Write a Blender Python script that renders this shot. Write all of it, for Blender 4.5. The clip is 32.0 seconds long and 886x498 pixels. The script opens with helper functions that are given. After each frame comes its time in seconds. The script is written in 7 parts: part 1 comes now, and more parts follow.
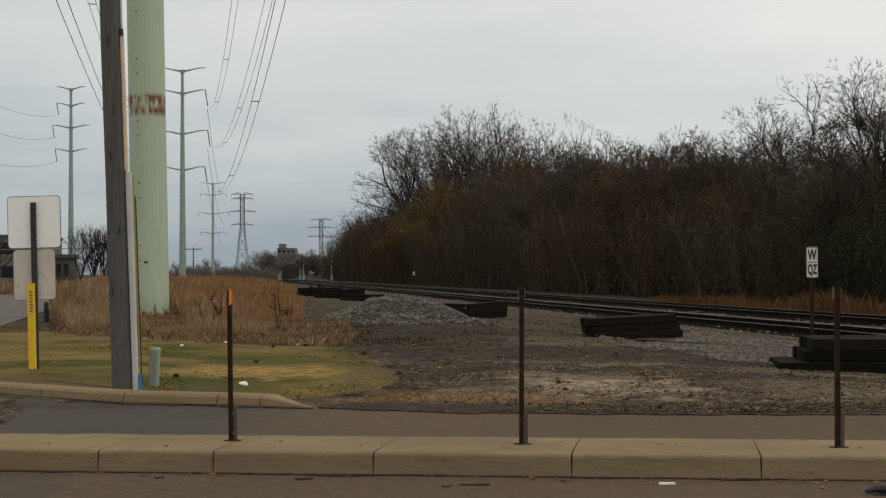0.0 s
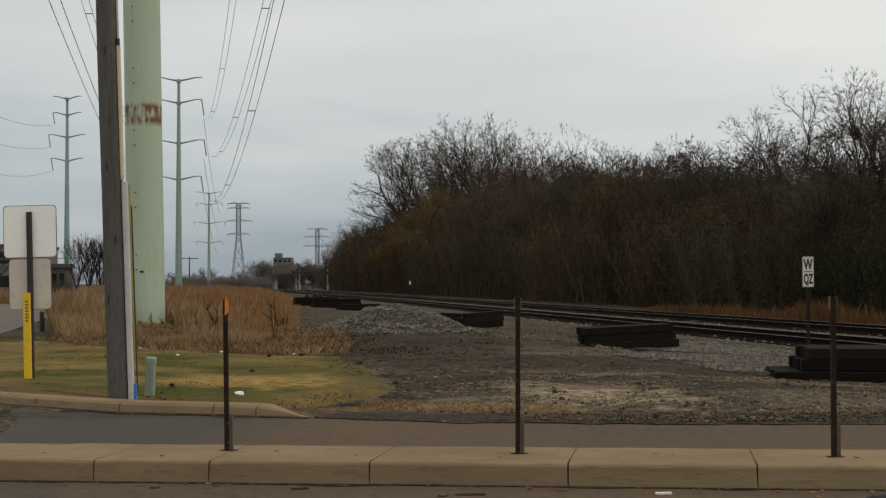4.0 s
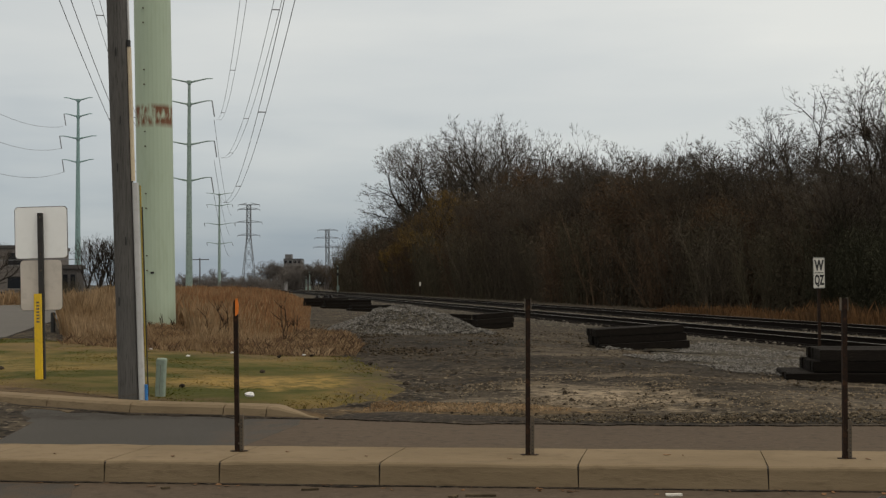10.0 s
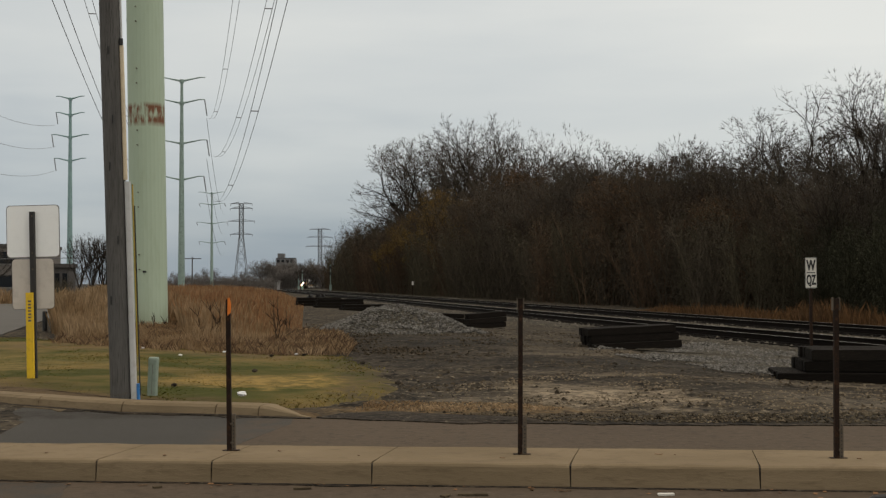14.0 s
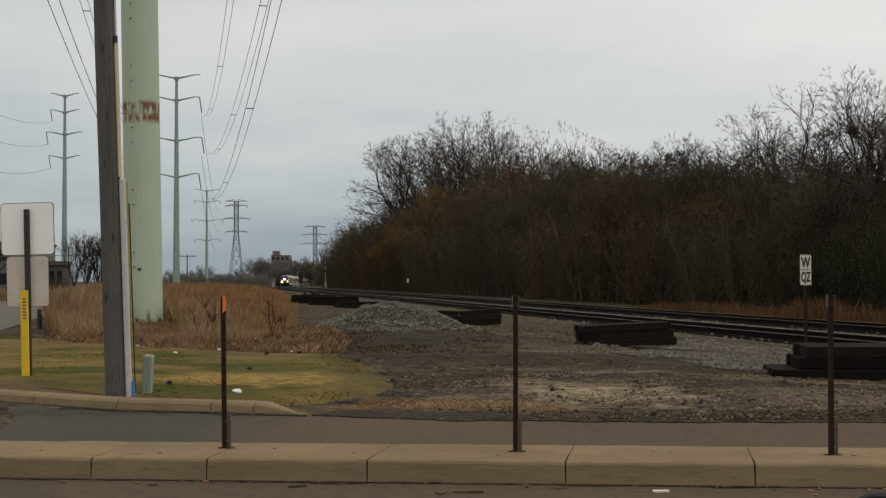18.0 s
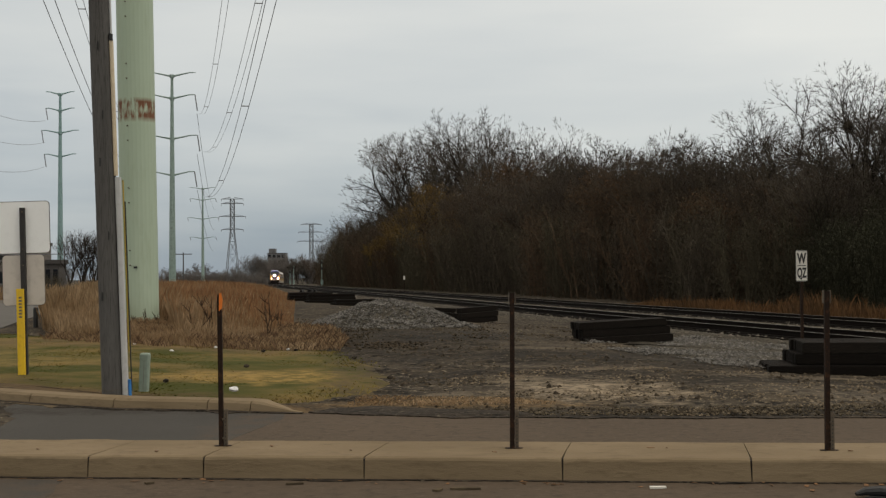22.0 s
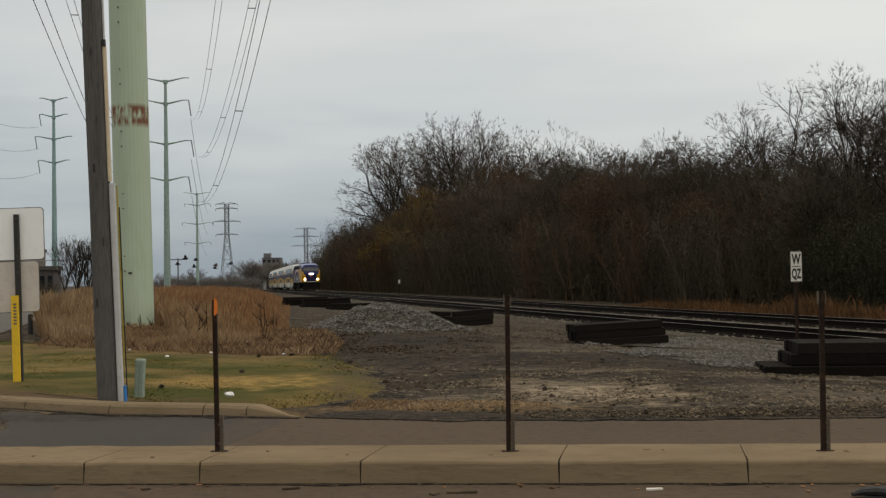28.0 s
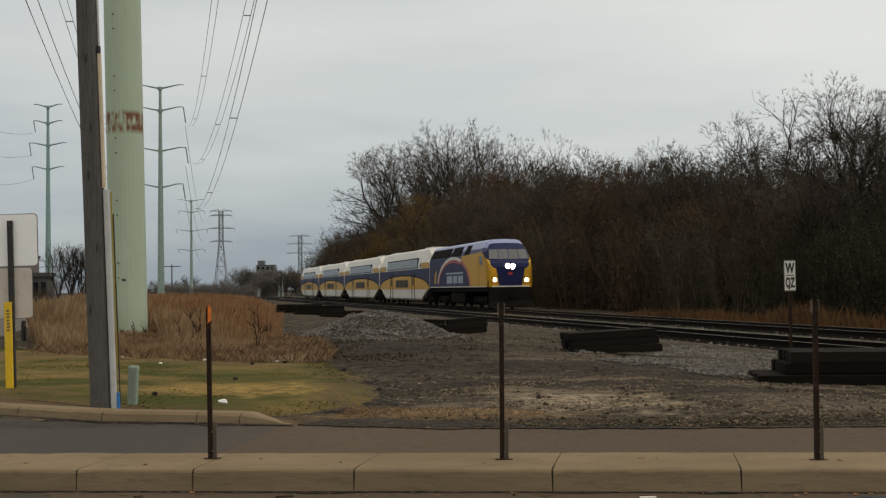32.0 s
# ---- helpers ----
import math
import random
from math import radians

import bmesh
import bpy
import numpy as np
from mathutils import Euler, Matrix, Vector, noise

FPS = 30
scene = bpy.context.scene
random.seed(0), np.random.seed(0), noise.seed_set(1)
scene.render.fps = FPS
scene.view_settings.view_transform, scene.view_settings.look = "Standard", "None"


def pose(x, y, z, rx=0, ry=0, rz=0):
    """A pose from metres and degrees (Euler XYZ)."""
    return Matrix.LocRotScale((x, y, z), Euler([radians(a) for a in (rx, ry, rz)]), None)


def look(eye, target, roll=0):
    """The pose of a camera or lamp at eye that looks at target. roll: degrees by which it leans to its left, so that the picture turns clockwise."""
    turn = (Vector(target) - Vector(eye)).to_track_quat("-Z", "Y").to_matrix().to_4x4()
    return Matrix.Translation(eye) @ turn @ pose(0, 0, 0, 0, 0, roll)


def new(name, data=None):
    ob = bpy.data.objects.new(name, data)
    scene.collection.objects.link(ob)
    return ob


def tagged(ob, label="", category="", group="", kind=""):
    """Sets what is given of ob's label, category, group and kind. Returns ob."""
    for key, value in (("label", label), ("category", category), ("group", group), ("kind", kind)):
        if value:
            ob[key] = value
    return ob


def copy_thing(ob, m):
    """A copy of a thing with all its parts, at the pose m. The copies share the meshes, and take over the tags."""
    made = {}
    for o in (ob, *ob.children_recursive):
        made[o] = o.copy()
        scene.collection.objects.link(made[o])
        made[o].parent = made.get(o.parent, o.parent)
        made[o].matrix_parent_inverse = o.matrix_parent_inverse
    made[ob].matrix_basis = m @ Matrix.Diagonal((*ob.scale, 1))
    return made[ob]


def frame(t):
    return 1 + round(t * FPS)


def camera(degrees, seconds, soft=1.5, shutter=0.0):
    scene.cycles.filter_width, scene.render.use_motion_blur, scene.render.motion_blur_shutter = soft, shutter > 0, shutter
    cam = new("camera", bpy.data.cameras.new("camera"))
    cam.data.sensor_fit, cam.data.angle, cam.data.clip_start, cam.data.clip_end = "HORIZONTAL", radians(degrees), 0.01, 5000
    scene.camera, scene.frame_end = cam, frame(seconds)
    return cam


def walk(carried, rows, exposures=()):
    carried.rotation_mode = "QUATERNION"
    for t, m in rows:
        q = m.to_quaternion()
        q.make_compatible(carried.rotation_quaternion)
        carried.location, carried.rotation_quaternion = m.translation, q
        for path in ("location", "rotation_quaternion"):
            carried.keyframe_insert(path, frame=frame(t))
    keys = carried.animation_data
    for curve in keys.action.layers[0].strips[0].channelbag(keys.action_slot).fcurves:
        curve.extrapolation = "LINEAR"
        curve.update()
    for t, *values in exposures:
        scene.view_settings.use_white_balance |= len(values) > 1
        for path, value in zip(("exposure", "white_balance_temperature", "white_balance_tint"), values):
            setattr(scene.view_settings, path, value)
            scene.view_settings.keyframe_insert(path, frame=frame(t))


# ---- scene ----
POSES = [
    (0, 0.000, 1.090, 0.300), (0.5, 0.078, 1.050, 0.300), (1, 0.112, 1.257, 0.305), (1.5, 0.229, 1.493, 0.303),
    (2, 0.168, 1.616, 0.283), (2.5, 0.162, 1.525, 0.343), (3, 0.136, 1.527, 0.420), (3.5, -0.078, 1.520, 0.419),
    (5.5, -0.214, 1.894, 0.124), (6, -0.277, 2.065, 0.156), (6.5, -0.132, 2.030, 0.063), (7, 0.045, 2.089, 0.139),
    (7.5, -0.132, 2.008, 0.212), (8, -0.146, 2.078, 0.221), (8.5, -0.093, 2.160, 0.096), (9, 0.176, 2.095, 0.154),
    (9.5, 0.512, 1.740, 0.276), (10, 0.294, 1.586, 0.289), (10.5, 0.197, 1.790, 0.209), (11, 0.116, 1.812, 0.093),
    (11.5, 0.054, 1.772, 0.115), (12, 0.032, 1.767, 0.120), (12.5, 0.119, 1.571, 0.264), (13, 0.136, 1.576, 0.286),
    (13.5, -0.045, 1.547, 0.282), (14, -0.054, 1.556, 0.208), (14.5, -0.149, 1.593, 0.226), (16.5, -0.180, 1.615, 0.275),
    (17, 0.208, 1.445, 0.264), (17.5, -0.061, 1.435, 0.209), (18, -0.281, 1.430, 0.249), (18.5, -0.388, 1.377, 0.304),
    (19, -0.242, 1.497, 0.318), (19.5, -0.031, 1.481, 0.348), (20, 0.005, 1.350, 0.478), (20.5, -0.306, 1.148, 0.481),
    (21, -0.334, 1.134, 0.329), (21.5, -0.301, 1.196, 0.374), (22, -0.453, 1.294, 0.451), (22.5, -0.384, 1.362, 0.515),
    (23, -0.221, 1.079, 0.530), (23.5, -0.224, 1.303, 0.724), (24, 0.129, 1.470, 0.727), (24.5, -0.195, 1.455, 0.666),
    (25, -0.372, 1.467, 0.747), (25.5, -0.398, 1.507, 0.749), (27.5, -0.709, 1.508, 0.859), (28, -0.685, 1.454, 0.884),
    (28.5, -0.639, 1.468, 0.861), (29, -0.730, 1.602, 0.793), (29.5, -0.784, 1.536, 0.869), (30, -0.704, 1.393, 0.941),
    (30.5, -0.944, 1.538, 0.924), (31, -0.941, 1.633, 0.841), (31.5, -0.932, 1.706, 0.793), (32, -0.962, 1.817, 0.697),
]
EYE = (0.0, 0.0, 1.4)
cam = camera(40.0, 32.0, soft=1.3)
walk(cam, [(t, pose(*EYE, 90 + pitch, roll, yaw)) for t, yaw, pitch, roll in POSES],
     [(0, -0.02), (3.5, -0.03), (5.5, -0.07), (14.5, -0.06), (25.5, -0.05), (27.5, -0.07), (32, -0.09)])

# ---- sky and light ----
SUN_DIR = (radians(48), radians(60))
world = bpy.data.worlds.new("overcast_sky")
scene.world = world
world.use_nodes = True
wn, wl = world.node_tree.nodes, world.node_tree.links
wn.clear()
w_out = wn.new("ShaderNodeOutputWorld")
w_add = wn.new("ShaderNodeAddShader")
w_sky = wn.new("ShaderNodeTexSky")
w_sky.sky_type, w_sky.sun_disc = "NISHITA", False
w_sky.sun_elevation, w_sky.sun_rotation = SUN_DIR
w_bg1, w_bg2 = wn.new("ShaderNodeBackground"), wn.new("ShaderNodeBackground")
w_bg1.inputs[1].default_value = 0.012
w_bg2.inputs[1].default_value = 1.0
w_tc = wn.new("ShaderNodeTexCoord")
w_sep = wn.new("ShaderNodeSeparateXYZ")
w_map = wn.new("ShaderNodeMapping")
w_map.inputs["Scale"].default_value = (1.6, 1.6, 9.0)
w_noise = wn.new("ShaderNodeTexNoise")
w_noise.inputs["Scale"].default_value, w_noise.inputs["Detail"].default_value = 1.7, 6
w_h = wn.new("ShaderNodeMapRange")
w_h.inputs[1].default_value, w_h.inputs[2].default_value = 0.0, 0.2
w_x = wn.new("ShaderNodeMapRange")
w_x.inputs[1].default_value, w_x.inputs[2].default_value = -0.45, 0.5
w_m1 = wn.new("ShaderNodeMath")
w_m1.operation = "MULTIPLY_ADD"
w_m1.inputs[1].default_value = 0.54
w_m2 = wn.new("ShaderNodeMath")
w_m2.operation = "MULTIPLY_ADD"
w_m2.inputs[1].default_value = 0.33
w_m3 = wn.new("ShaderNodeMath")
w_m3.operation = "MULTIPLY_ADD"
w_m3.inputs[1].default_value, w_m3.inputs[2].default_value = 0.6, -0.27
w_ramp = wn.new("ShaderNodeValToRGB")
w_ramp.color_ramp.elements[0].position, w_ramp.color_ramp.elements[0].color = 0.15, (0.275, 0.328, 0.378, 1)
w_ramp.color_ramp.elements[1].position, w_ramp.color_ramp.elements[1].color = 0.85, (0.745, 0.74, 0.688, 1)
w_mid = w_ramp.color_ramp.elements.new(0.5)
w_mid.color = (0.565, 0.585, 0.575, 1)
wl.new(w_tc.outputs["Generated"], w_map.inputs[0])
wl.new(w_map.outputs[0], w_noise.inputs["Vector"])
wl.new(w_tc.outputs["Generated"], w_sep.inputs[0])
wl.new(w_sep.outputs["Z"], w_h.inputs[0])
wl.new(w_sep.outputs["X"], w_x.inputs[0])
wl.new(w_noise.outputs["Fac"], w_m3.inputs[0])
wl.new(w_x.outputs[0], w_m2.inputs[0])
wl.new(w_m3.outputs[0], w_m2.inputs[2])
wl.new(w_h.outputs[0], w_m1.inputs[0])
wl.new(w_m2.outputs[0], w_m1.inputs[2])
wl.new(w_m1.outputs[0], w_ramp.inputs[0])
w_high = wn.new("ShaderNodeMapRange")
w_high.inputs[1].default_value, w_high.inputs[2].default_value = 0.24, 0.6
w_zen = wn.new("ShaderNodeMixRGB")
w_zen.inputs[2].default_value = (1.12, 1.02, 0.87, 1)
wl.new(w_sep.outputs["Z"], w_high.inputs[0])
wl.new(w_high.outputs[0], w_zen.inputs[0])
wl.new(w_ramp.outputs[0], w_zen.inputs[1])
wl.new(w_zen.outputs[0], w_bg2.inputs[0])
wl.new(w_sky.outputs[0], w_bg1.inputs[0])
wl.new(w_bg1.outputs[0], w_add.inputs[0])
wl.new(w_bg2.outputs[0], w_add.inputs[1])
wl.new(w_add.outputs[0], w_out.inputs[0])
sun = new("overcast_sun", bpy.data.lights.new("overcast_sun", "SUN"))
sun.data.energy, sun.data.angle, sun.data.color = 0.8, radians(40), (1.0, 0.94, 0.85)
sun.matrix_world = look((30, 20, 55), (0, 30, 0))


# ---- materials ----
def material(name, a, b, rough=0.8, metal=0.0, big=0.6, fine=14.0, c=None, bump=0.25, bump_scale=None, contrast=0.25,
             island=0.0, per_object=0.0, world_space=False, pale=None, grain=(0.5, 0.72), spec=0.4, stretch=None, emit=None):
    m = bpy.data.materials.new(name)
    m.use_nodes = True
    n, l = m.node_tree.nodes, m.node_tree.links
    bsdf = n["Principled BSDF"]
    bsdf.inputs["Roughness"].default_value = rough
    bsdf.inputs["Metallic"].default_value = metal
    bsdf.inputs["Specular IOR Level"].default_value = spec
    if world_space:
        coord = n.new("ShaderNodeNewGeometry").outputs["Position"]
    else:
        coord = n.new("ShaderNodeTexCoord").outputs["Object"]
    if stretch:
        mp = n.new("ShaderNodeMapping")
        mp.inputs["Scale"].default_value = stretch
        l.new(coord, mp.inputs[0])
        coord = mp.outputs[0]
    n1, n2 = n.new("ShaderNodeTexNoise"), n.new("ShaderNodeTexNoise")
    n1.inputs["Scale"].default_value, n1.inputs["Detail"].default_value = big, 5
    n2.inputs["Scale"].default_value, n2.inputs["Detail"].default_value = fine, 6
    n2.inputs["Roughness"].default_value = 0.65
    l.new(coord, n1.inputs["Vector"])
    l.new(coord, n2.inputs["Vector"])
    r1 = n.new("ShaderNodeMapRange")
    r1.inputs[1].default_value, r1.inputs[2].default_value = 0.5 - contrast, 0.5 + contrast
    l.new(n1.outputs["Fac"], r1.inputs[0])
    mix = n.new("ShaderNodeMixRGB")
    mix.inputs[1].default_value, mix.inputs[2].default_value = (*a, 1), (*b, 1)
    l.new(r1.outputs[0], mix.inputs[0])
    col = mix.outputs[0]
    mix2 = n.new("ShaderNodeMixRGB")
    r2 = n.new("ShaderNodeMapRange")
    r2.inputs[1].default_value, r2.inputs[2].default_value = grain
    l.new(n2.outputs["Fac"], r2.inputs[0])
    l.new(r2.outputs[0], mix2.inputs[0])
    l.new(col, mix2.inputs[1])
    c = c or tuple(v * 0.6 for v in a)
    mix2.inputs[2].default_value = (*c, 1)
    col = mix2.outputs[0]
    if pale:
        n3, r3, mix3 = n.new("ShaderNodeTexNoise"), n.new("ShaderNodeMapRange"), n.new("ShaderNodeMixRGB")
        n3.inputs["Scale"].default_value, n3.inputs["Detail"].default_value, n3.inputs["Roughness"].default_value = fine * 1.7, 4, 0.7
        l.new(coord, n3.inputs["Vector"])
        r3.inputs[1].default_value, r3.inputs[2].default_value = 0.56, 0.68
        l.new(n3.outputs["Fac"], r3.inputs[0])
        l.new(r3.outputs[0], mix3.inputs[0])
        l.new(col, mix3.inputs[1])
        mix3.inputs[2].default_value = (*pale, 1)
        col = mix3.outputs[0]
    for amount, node, out in ((island, "ShaderNodeNewGeometry", "Random Per Island"), (per_object, "ShaderNodeObjectInfo", "Random")):
        if amount:
            rnd = n.new(node)
            hsv = n.new("ShaderNodeHueSaturation")
            mr = n.new("ShaderNodeMapRange")
            mr.inputs[3].default_value, mr.inputs[4].default_value = 1 - amount, 1 + amount
            l.new(rnd.outputs[out], mr.inputs[0])
            l.new(mr.outputs[0], hsv.inputs["Value"])
            l.new(col, hsv.inputs["Color"])
            col = hsv.outputs[0]
    l.new(col, bsdf.inputs["Base Color"])
    if bump:
        bp = n.new("ShaderNodeBump")
        bp.inputs["Strength"].default_value = bump
        bp.inputs["Distance"].default_value = 0.02
        src = n2
        if bump_scale:
            src = n.new("ShaderNodeTexNoise")
            src.inputs["Scale"].default_value, src.inputs["Detail"].default_value = bump_scale, 4
            l.new(coord, src.inputs["Vector"])
        l.new(src.outputs["Fac"], bp.inputs["Height"])
        l.new(bp.outputs[0], bsdf.inputs["Normal"])
    if emit:
        bsdf.inputs["Emission Color"].default_value = (*emit[0], 1)
        bsdf.inputs["Emission Strength"].default_value = emit[1]
    return m


# The dark grain also paints in the small shadows of the rough dirt.
M_DIRT = material("dirt", (0.029, 0.0238, 0.0172), (0.061, 0.049, 0.034), 0.95, big=1.3, fine=8, c=(0.0105, 0.0088, 0.0068), bump=1.0, world_space=True, contrast=0.1, pale=(0.185, 0.153, 0.11), grain=(0.5, 0.575), stretch=(0.8, 0.5, 1.0), spec=0.06)
M_COAL = material("dark_cinder_dirt", (0.025, 0.021, 0.017), (0.05, 0.04, 0.03), 0.95, big=0.9, fine=9, c=(0.01, 0.009, 0.008), bump=0.9, world_space=True, contrast=0.15, pale=(0.12, 0.1, 0.075), grain=(0.48, 0.62), spec=0.06)
M_SAND = material("pale_sand", (0.1319, 0.1017, 0.06528), (0.06047, 0.04672, 0.03029), 0.95, big=1.6, fine=5, c=(0.04397, 0.03408, 0.02298), bump=0.8, world_space=True, contrast=0.12, spec=0.06)
M_STRAW = material("straw_litter", (0.1182, 0.07995, 0.04172), (0.06952, 0.05005, 0.02989), 0.95, big=2.0, fine=16, c=(0.03476, 0.02573, 0.01808), bump=0.9, world_space=True, spec=0.06)
M_BALLAST = material("ballast_bed", (0.078, 0.068, 0.051), (0.046, 0.04, 0.031), 0.95, big=0.5, fine=9, c=(0.01089, 0.009526, 0.007376), bump=1.0, world_space=True, pale=(0.1035, 0.09258, 0.06885), grain=(0.48, 0.62), spec=0.06)
M_STONE = material("crushed_stone", (0.092, 0.0744, 0.05016), (0.0464, 0.0376, 0.0266), 0.9, big=3.0, fine=25, island=0.55, bump=0.3, world_space=True, spec=0.06)
M_TRACK_STONE = material("sooty_ballast_stone", (0.13, 0.115, 0.095), (0.066, 0.058, 0.048), 0.9, big=3.0, fine=25, island=0.55, bump=0.3, world_space=True, spec=0.06)
M_GREY_STONE = material("grey_crushed_stone", (0.15, 0.142, 0.13), (0.066, 0.062, 0.056), 0.9, big=3.0, fine=25, island=0.55, bump=0.3, world_space=True, spec=0.06)
M_CLOD = material("dark_clods", (0.03, 0.024, 0.017), (0.065, 0.05, 0.033), 0.95, big=2.0, fine=9, island=0.6, bump=0.3, world_space=True, spec=0.06)
M_CHIP = material("pale_chips", (0.17, 0.135, 0.092), (0.105, 0.084, 0.06), 0.9, big=2.0, fine=9, island=0.45, bump=0.3, world_space=True, spec=0.06)
# Far bark is paler than near bark: distance haze mixed into its colour.
M_FAR_BARK = material("distant_hazed_bark", (0.14, 0.127, 0.118), (0.11, 0.1, 0.094), 0.95, bump=0, spec=0.05)
M_ASPHALT_OLD = material("worn_asphalt", (0.08455, 0.0646, 0.04655), (0.0684, 0.05273, 0.03895), 0.92, big=0.7, fine=12, c=(0.0475, 0.03752, 0.0285), bump=0.5, world_space=True, spec=0.06, grain=(0.5, 0.75), pale=(0.09975, 0.07885, 0.05985), stretch=(0.7, 0.7, 1.0))
M_ASPHALT_NEW = material("grey_asphalt", (0.05888, 0.0552, 0.04927), (0.04784, 0.04508, 0.04057), 0.9, big=0.8, fine=45, c=(0.03496, 0.0322, 0.02995), bump=0.4, world_space=True, spec=0.1)
M_CONCRETE = material("kerb_concrete", (0.1941, 0.1486, 0.0944), (0.1486, 0.1128, 0.06994), 0.9, big=1.3, fine=9, c=(0.1224, 0.09179, 0.05682), bump=0.4, world_space=True, spec=0.06, contrast=0.16, grain=(0.52, 0.75), stretch=(0.6, 1.0, 2.5))
M_STREET = material("pale_worn_asphalt", (0.105, 0.098, 0.089), (0.088, 0.083, 0.076), 0.9, big=0.4, fine=9, c=(0.075, 0.07, 0.063), bump=0.3, world_space=True, spec=0.1)
M_SIGN_DULL = material("dull_weathered_sign_back", (0.56, 0.51, 0.45), (0.49, 0.45, 0.4), 0.55, big=1.2, fine=8, c=(0.45, 0.41, 0.36), bump=0.02)
M_CABLE_YELLOW = material("faded_yellow_cable", (0.36, 0.27, 0.035), (0.28, 0.21, 0.03), 0.6, big=2, fine=12, bump=0)
M_JOINT = material("joint_filler", (0.05, 0.042, 0.035), (0.03, 0.026, 0.022), 0.95)
M_LAWN = material("lawn_soil", (0.042, 0.045, 0.009), (0.128, 0.092, 0.032), 0.95, big=0.45, fine=2.5, c=(0.074, 0.062, 0.018), bump=0.8, world_space=True, contrast=0.07, spec=0.06)
M_BLADE = material("lawn_blades", (0.066, 0.071, 0.0135), (0.185, 0.136, 0.047), 0.85, big=0.45, fine=2.5, c=(0.122, 0.102, 0.03), bump=0, island=0.08, world_space=True, contrast=0.07, spec=0.05)
M_PRAIRIE = material("dry_prairie_grass", (0.2, 0.132, 0.07), (0.3, 0.214, 0.128), 0.9, big=0.55, fine=4, c=(0.155, 0.09, 0.043), bump=0, island=0.4, world_space=True, contrast=0.12, spec=0.1)
M_RUSSET = material("russet_track_grass", (0.125, 0.067, 0.03), (0.085, 0.05, 0.025), 0.9, big=0.35, fine=3, c=(0.042, 0.029, 0.018), bump=0, island=0.4, world_space=True, contrast=0.12, spec=0.06)
M_WEED = material("dead_weed_stems", (0.13, 0.08, 0.047), (0.07, 0.046, 0.03), 0.9, big=1, fine=8, bump=0, island=0.4, spec=0.06)
M_WEED_DARK = material("dark_dead_stems", (0.05, 0.032, 0.02), (0.035, 0.024, 0.016), 0.9, big=1, fine=8, bump=0, spec=0.05)
M_STEEL_GREEN = material("pale_green_paint", (0.35, 0.43, 0.325), (0.39, 0.465, 0.355), 0.62, big=0.5, fine=3, c=(0.335, 0.405, 0.3), bump=0.03, stretch=(1.5, 1.5, 0.3))
M_GALV = material("green_grey_steel", (0.22, 0.30, 0.27), (0.26, 0.335, 0.30), 0.6, big=0.4, fine=3, bump=0)
M_GALV_BLUE = material("blue_green_steel", (0.20, 0.31, 0.31), (0.23, 0.345, 0.34), 0.6, big=0.4, fine=3, bump=0)
# The bluish tint of the far towers is air haze painted into the steel.
M_LATTICE = material("hazed_lattice_steel", (0.12, 0.132, 0.141), (0.144, 0.153, 0.162), 0.7, big=0.4, fine=3, bump=0)
M_WIRE = material("aluminium_conductor", (0.16, 0.17, 0.18), (0.2, 0.2, 0.21), 0.6, metal=0.4, bump=0)
M_INSUL = material("insulator", (0.16, 0.17, 0.18), (0.22, 0.22, 0.23), 0.4, bump=0)
M_POLE_WOOD = material("weathered_pole_wood", (0.115, 0.11, 0.104), (0.07, 0.067, 0.063), 0.92, big=1.4, fine=14, c=(0.026, 0.024, 0.021), bump=0.7, stretch=(7, 7, 0.35))
M_PVC = material("grey_white_pvc", (0.50, 0.50, 0.49), (0.42, 0.42, 0.42), 0.55, big=1.5, fine=10, c=(0.36, 0.355, 0.34), bump=0.05)
M_CREAM = material("cream_wood_moulding", (0.62, 0.52, 0.36), (0.5, 0.42, 0.3), 0.6, big=1.2, fine=9, c=(0.45, 0.35, 0.24), bump=0.1)
M_YELLOW = material("yellow_marker_plastic", (0.72, 0.47, 0.015), (0.62, 0.40, 0.02), 0.5, big=1.5, fine=12, c=(0.5, 0.33, 0.03), bump=0.05)
M_BLACKPOST = material("black_post_paint", (0.02, 0.019, 0.018), (0.03, 0.027, 0.025), 0.6, big=2, fine=20, bump=0.1)
M_BLUE_TAPE = material("blue_cable_jacket", (0.03, 0.16, 0.42), (0.04, 0.2, 0.5), 0.5, bump=0)
M_PEDESTAL = material("pedestal_green", (0.21, 0.27, 0.22), (0.25, 0.305, 0.25), 0.55, big=3, fine=18, c=(0.17, 0.215, 0.175), bump=0.05)
M_RUST = material("rusted_steel", (0.024, 0.014, 0.0095), (0.013, 0.0095, 0.0075), 0.85, metal=0.1, big=4, fine=30, c=(0.06, 0.029, 0.014), bump=0.4, spec=0.15)
M_STUB = material("galvanised_stub", (0.13, 0.105, 0.075), (0.075, 0.06, 0.045), 0.7, metal=0.3, big=5, fine=30, bump=0.2)
M_ORANGE = material("orange_paint", (0.75, 0.2, 0.02), (0.6, 0.16, 0.02), 0.7, bump=0.05)
M_SIGN_BACK = material("bare_aluminium_sign_back", (0.88, 0.89, 0.88), (0.84, 0.85, 0.84), 0.45, big=1.2, fine=8, c=(0.81, 0.82, 0.81), bump=0.02)
M_SIGN_EDGE = material("sign_edge", (0.10, 0.085, 0.07), (0.14, 0.12, 0.10), 0.6, bump=0)
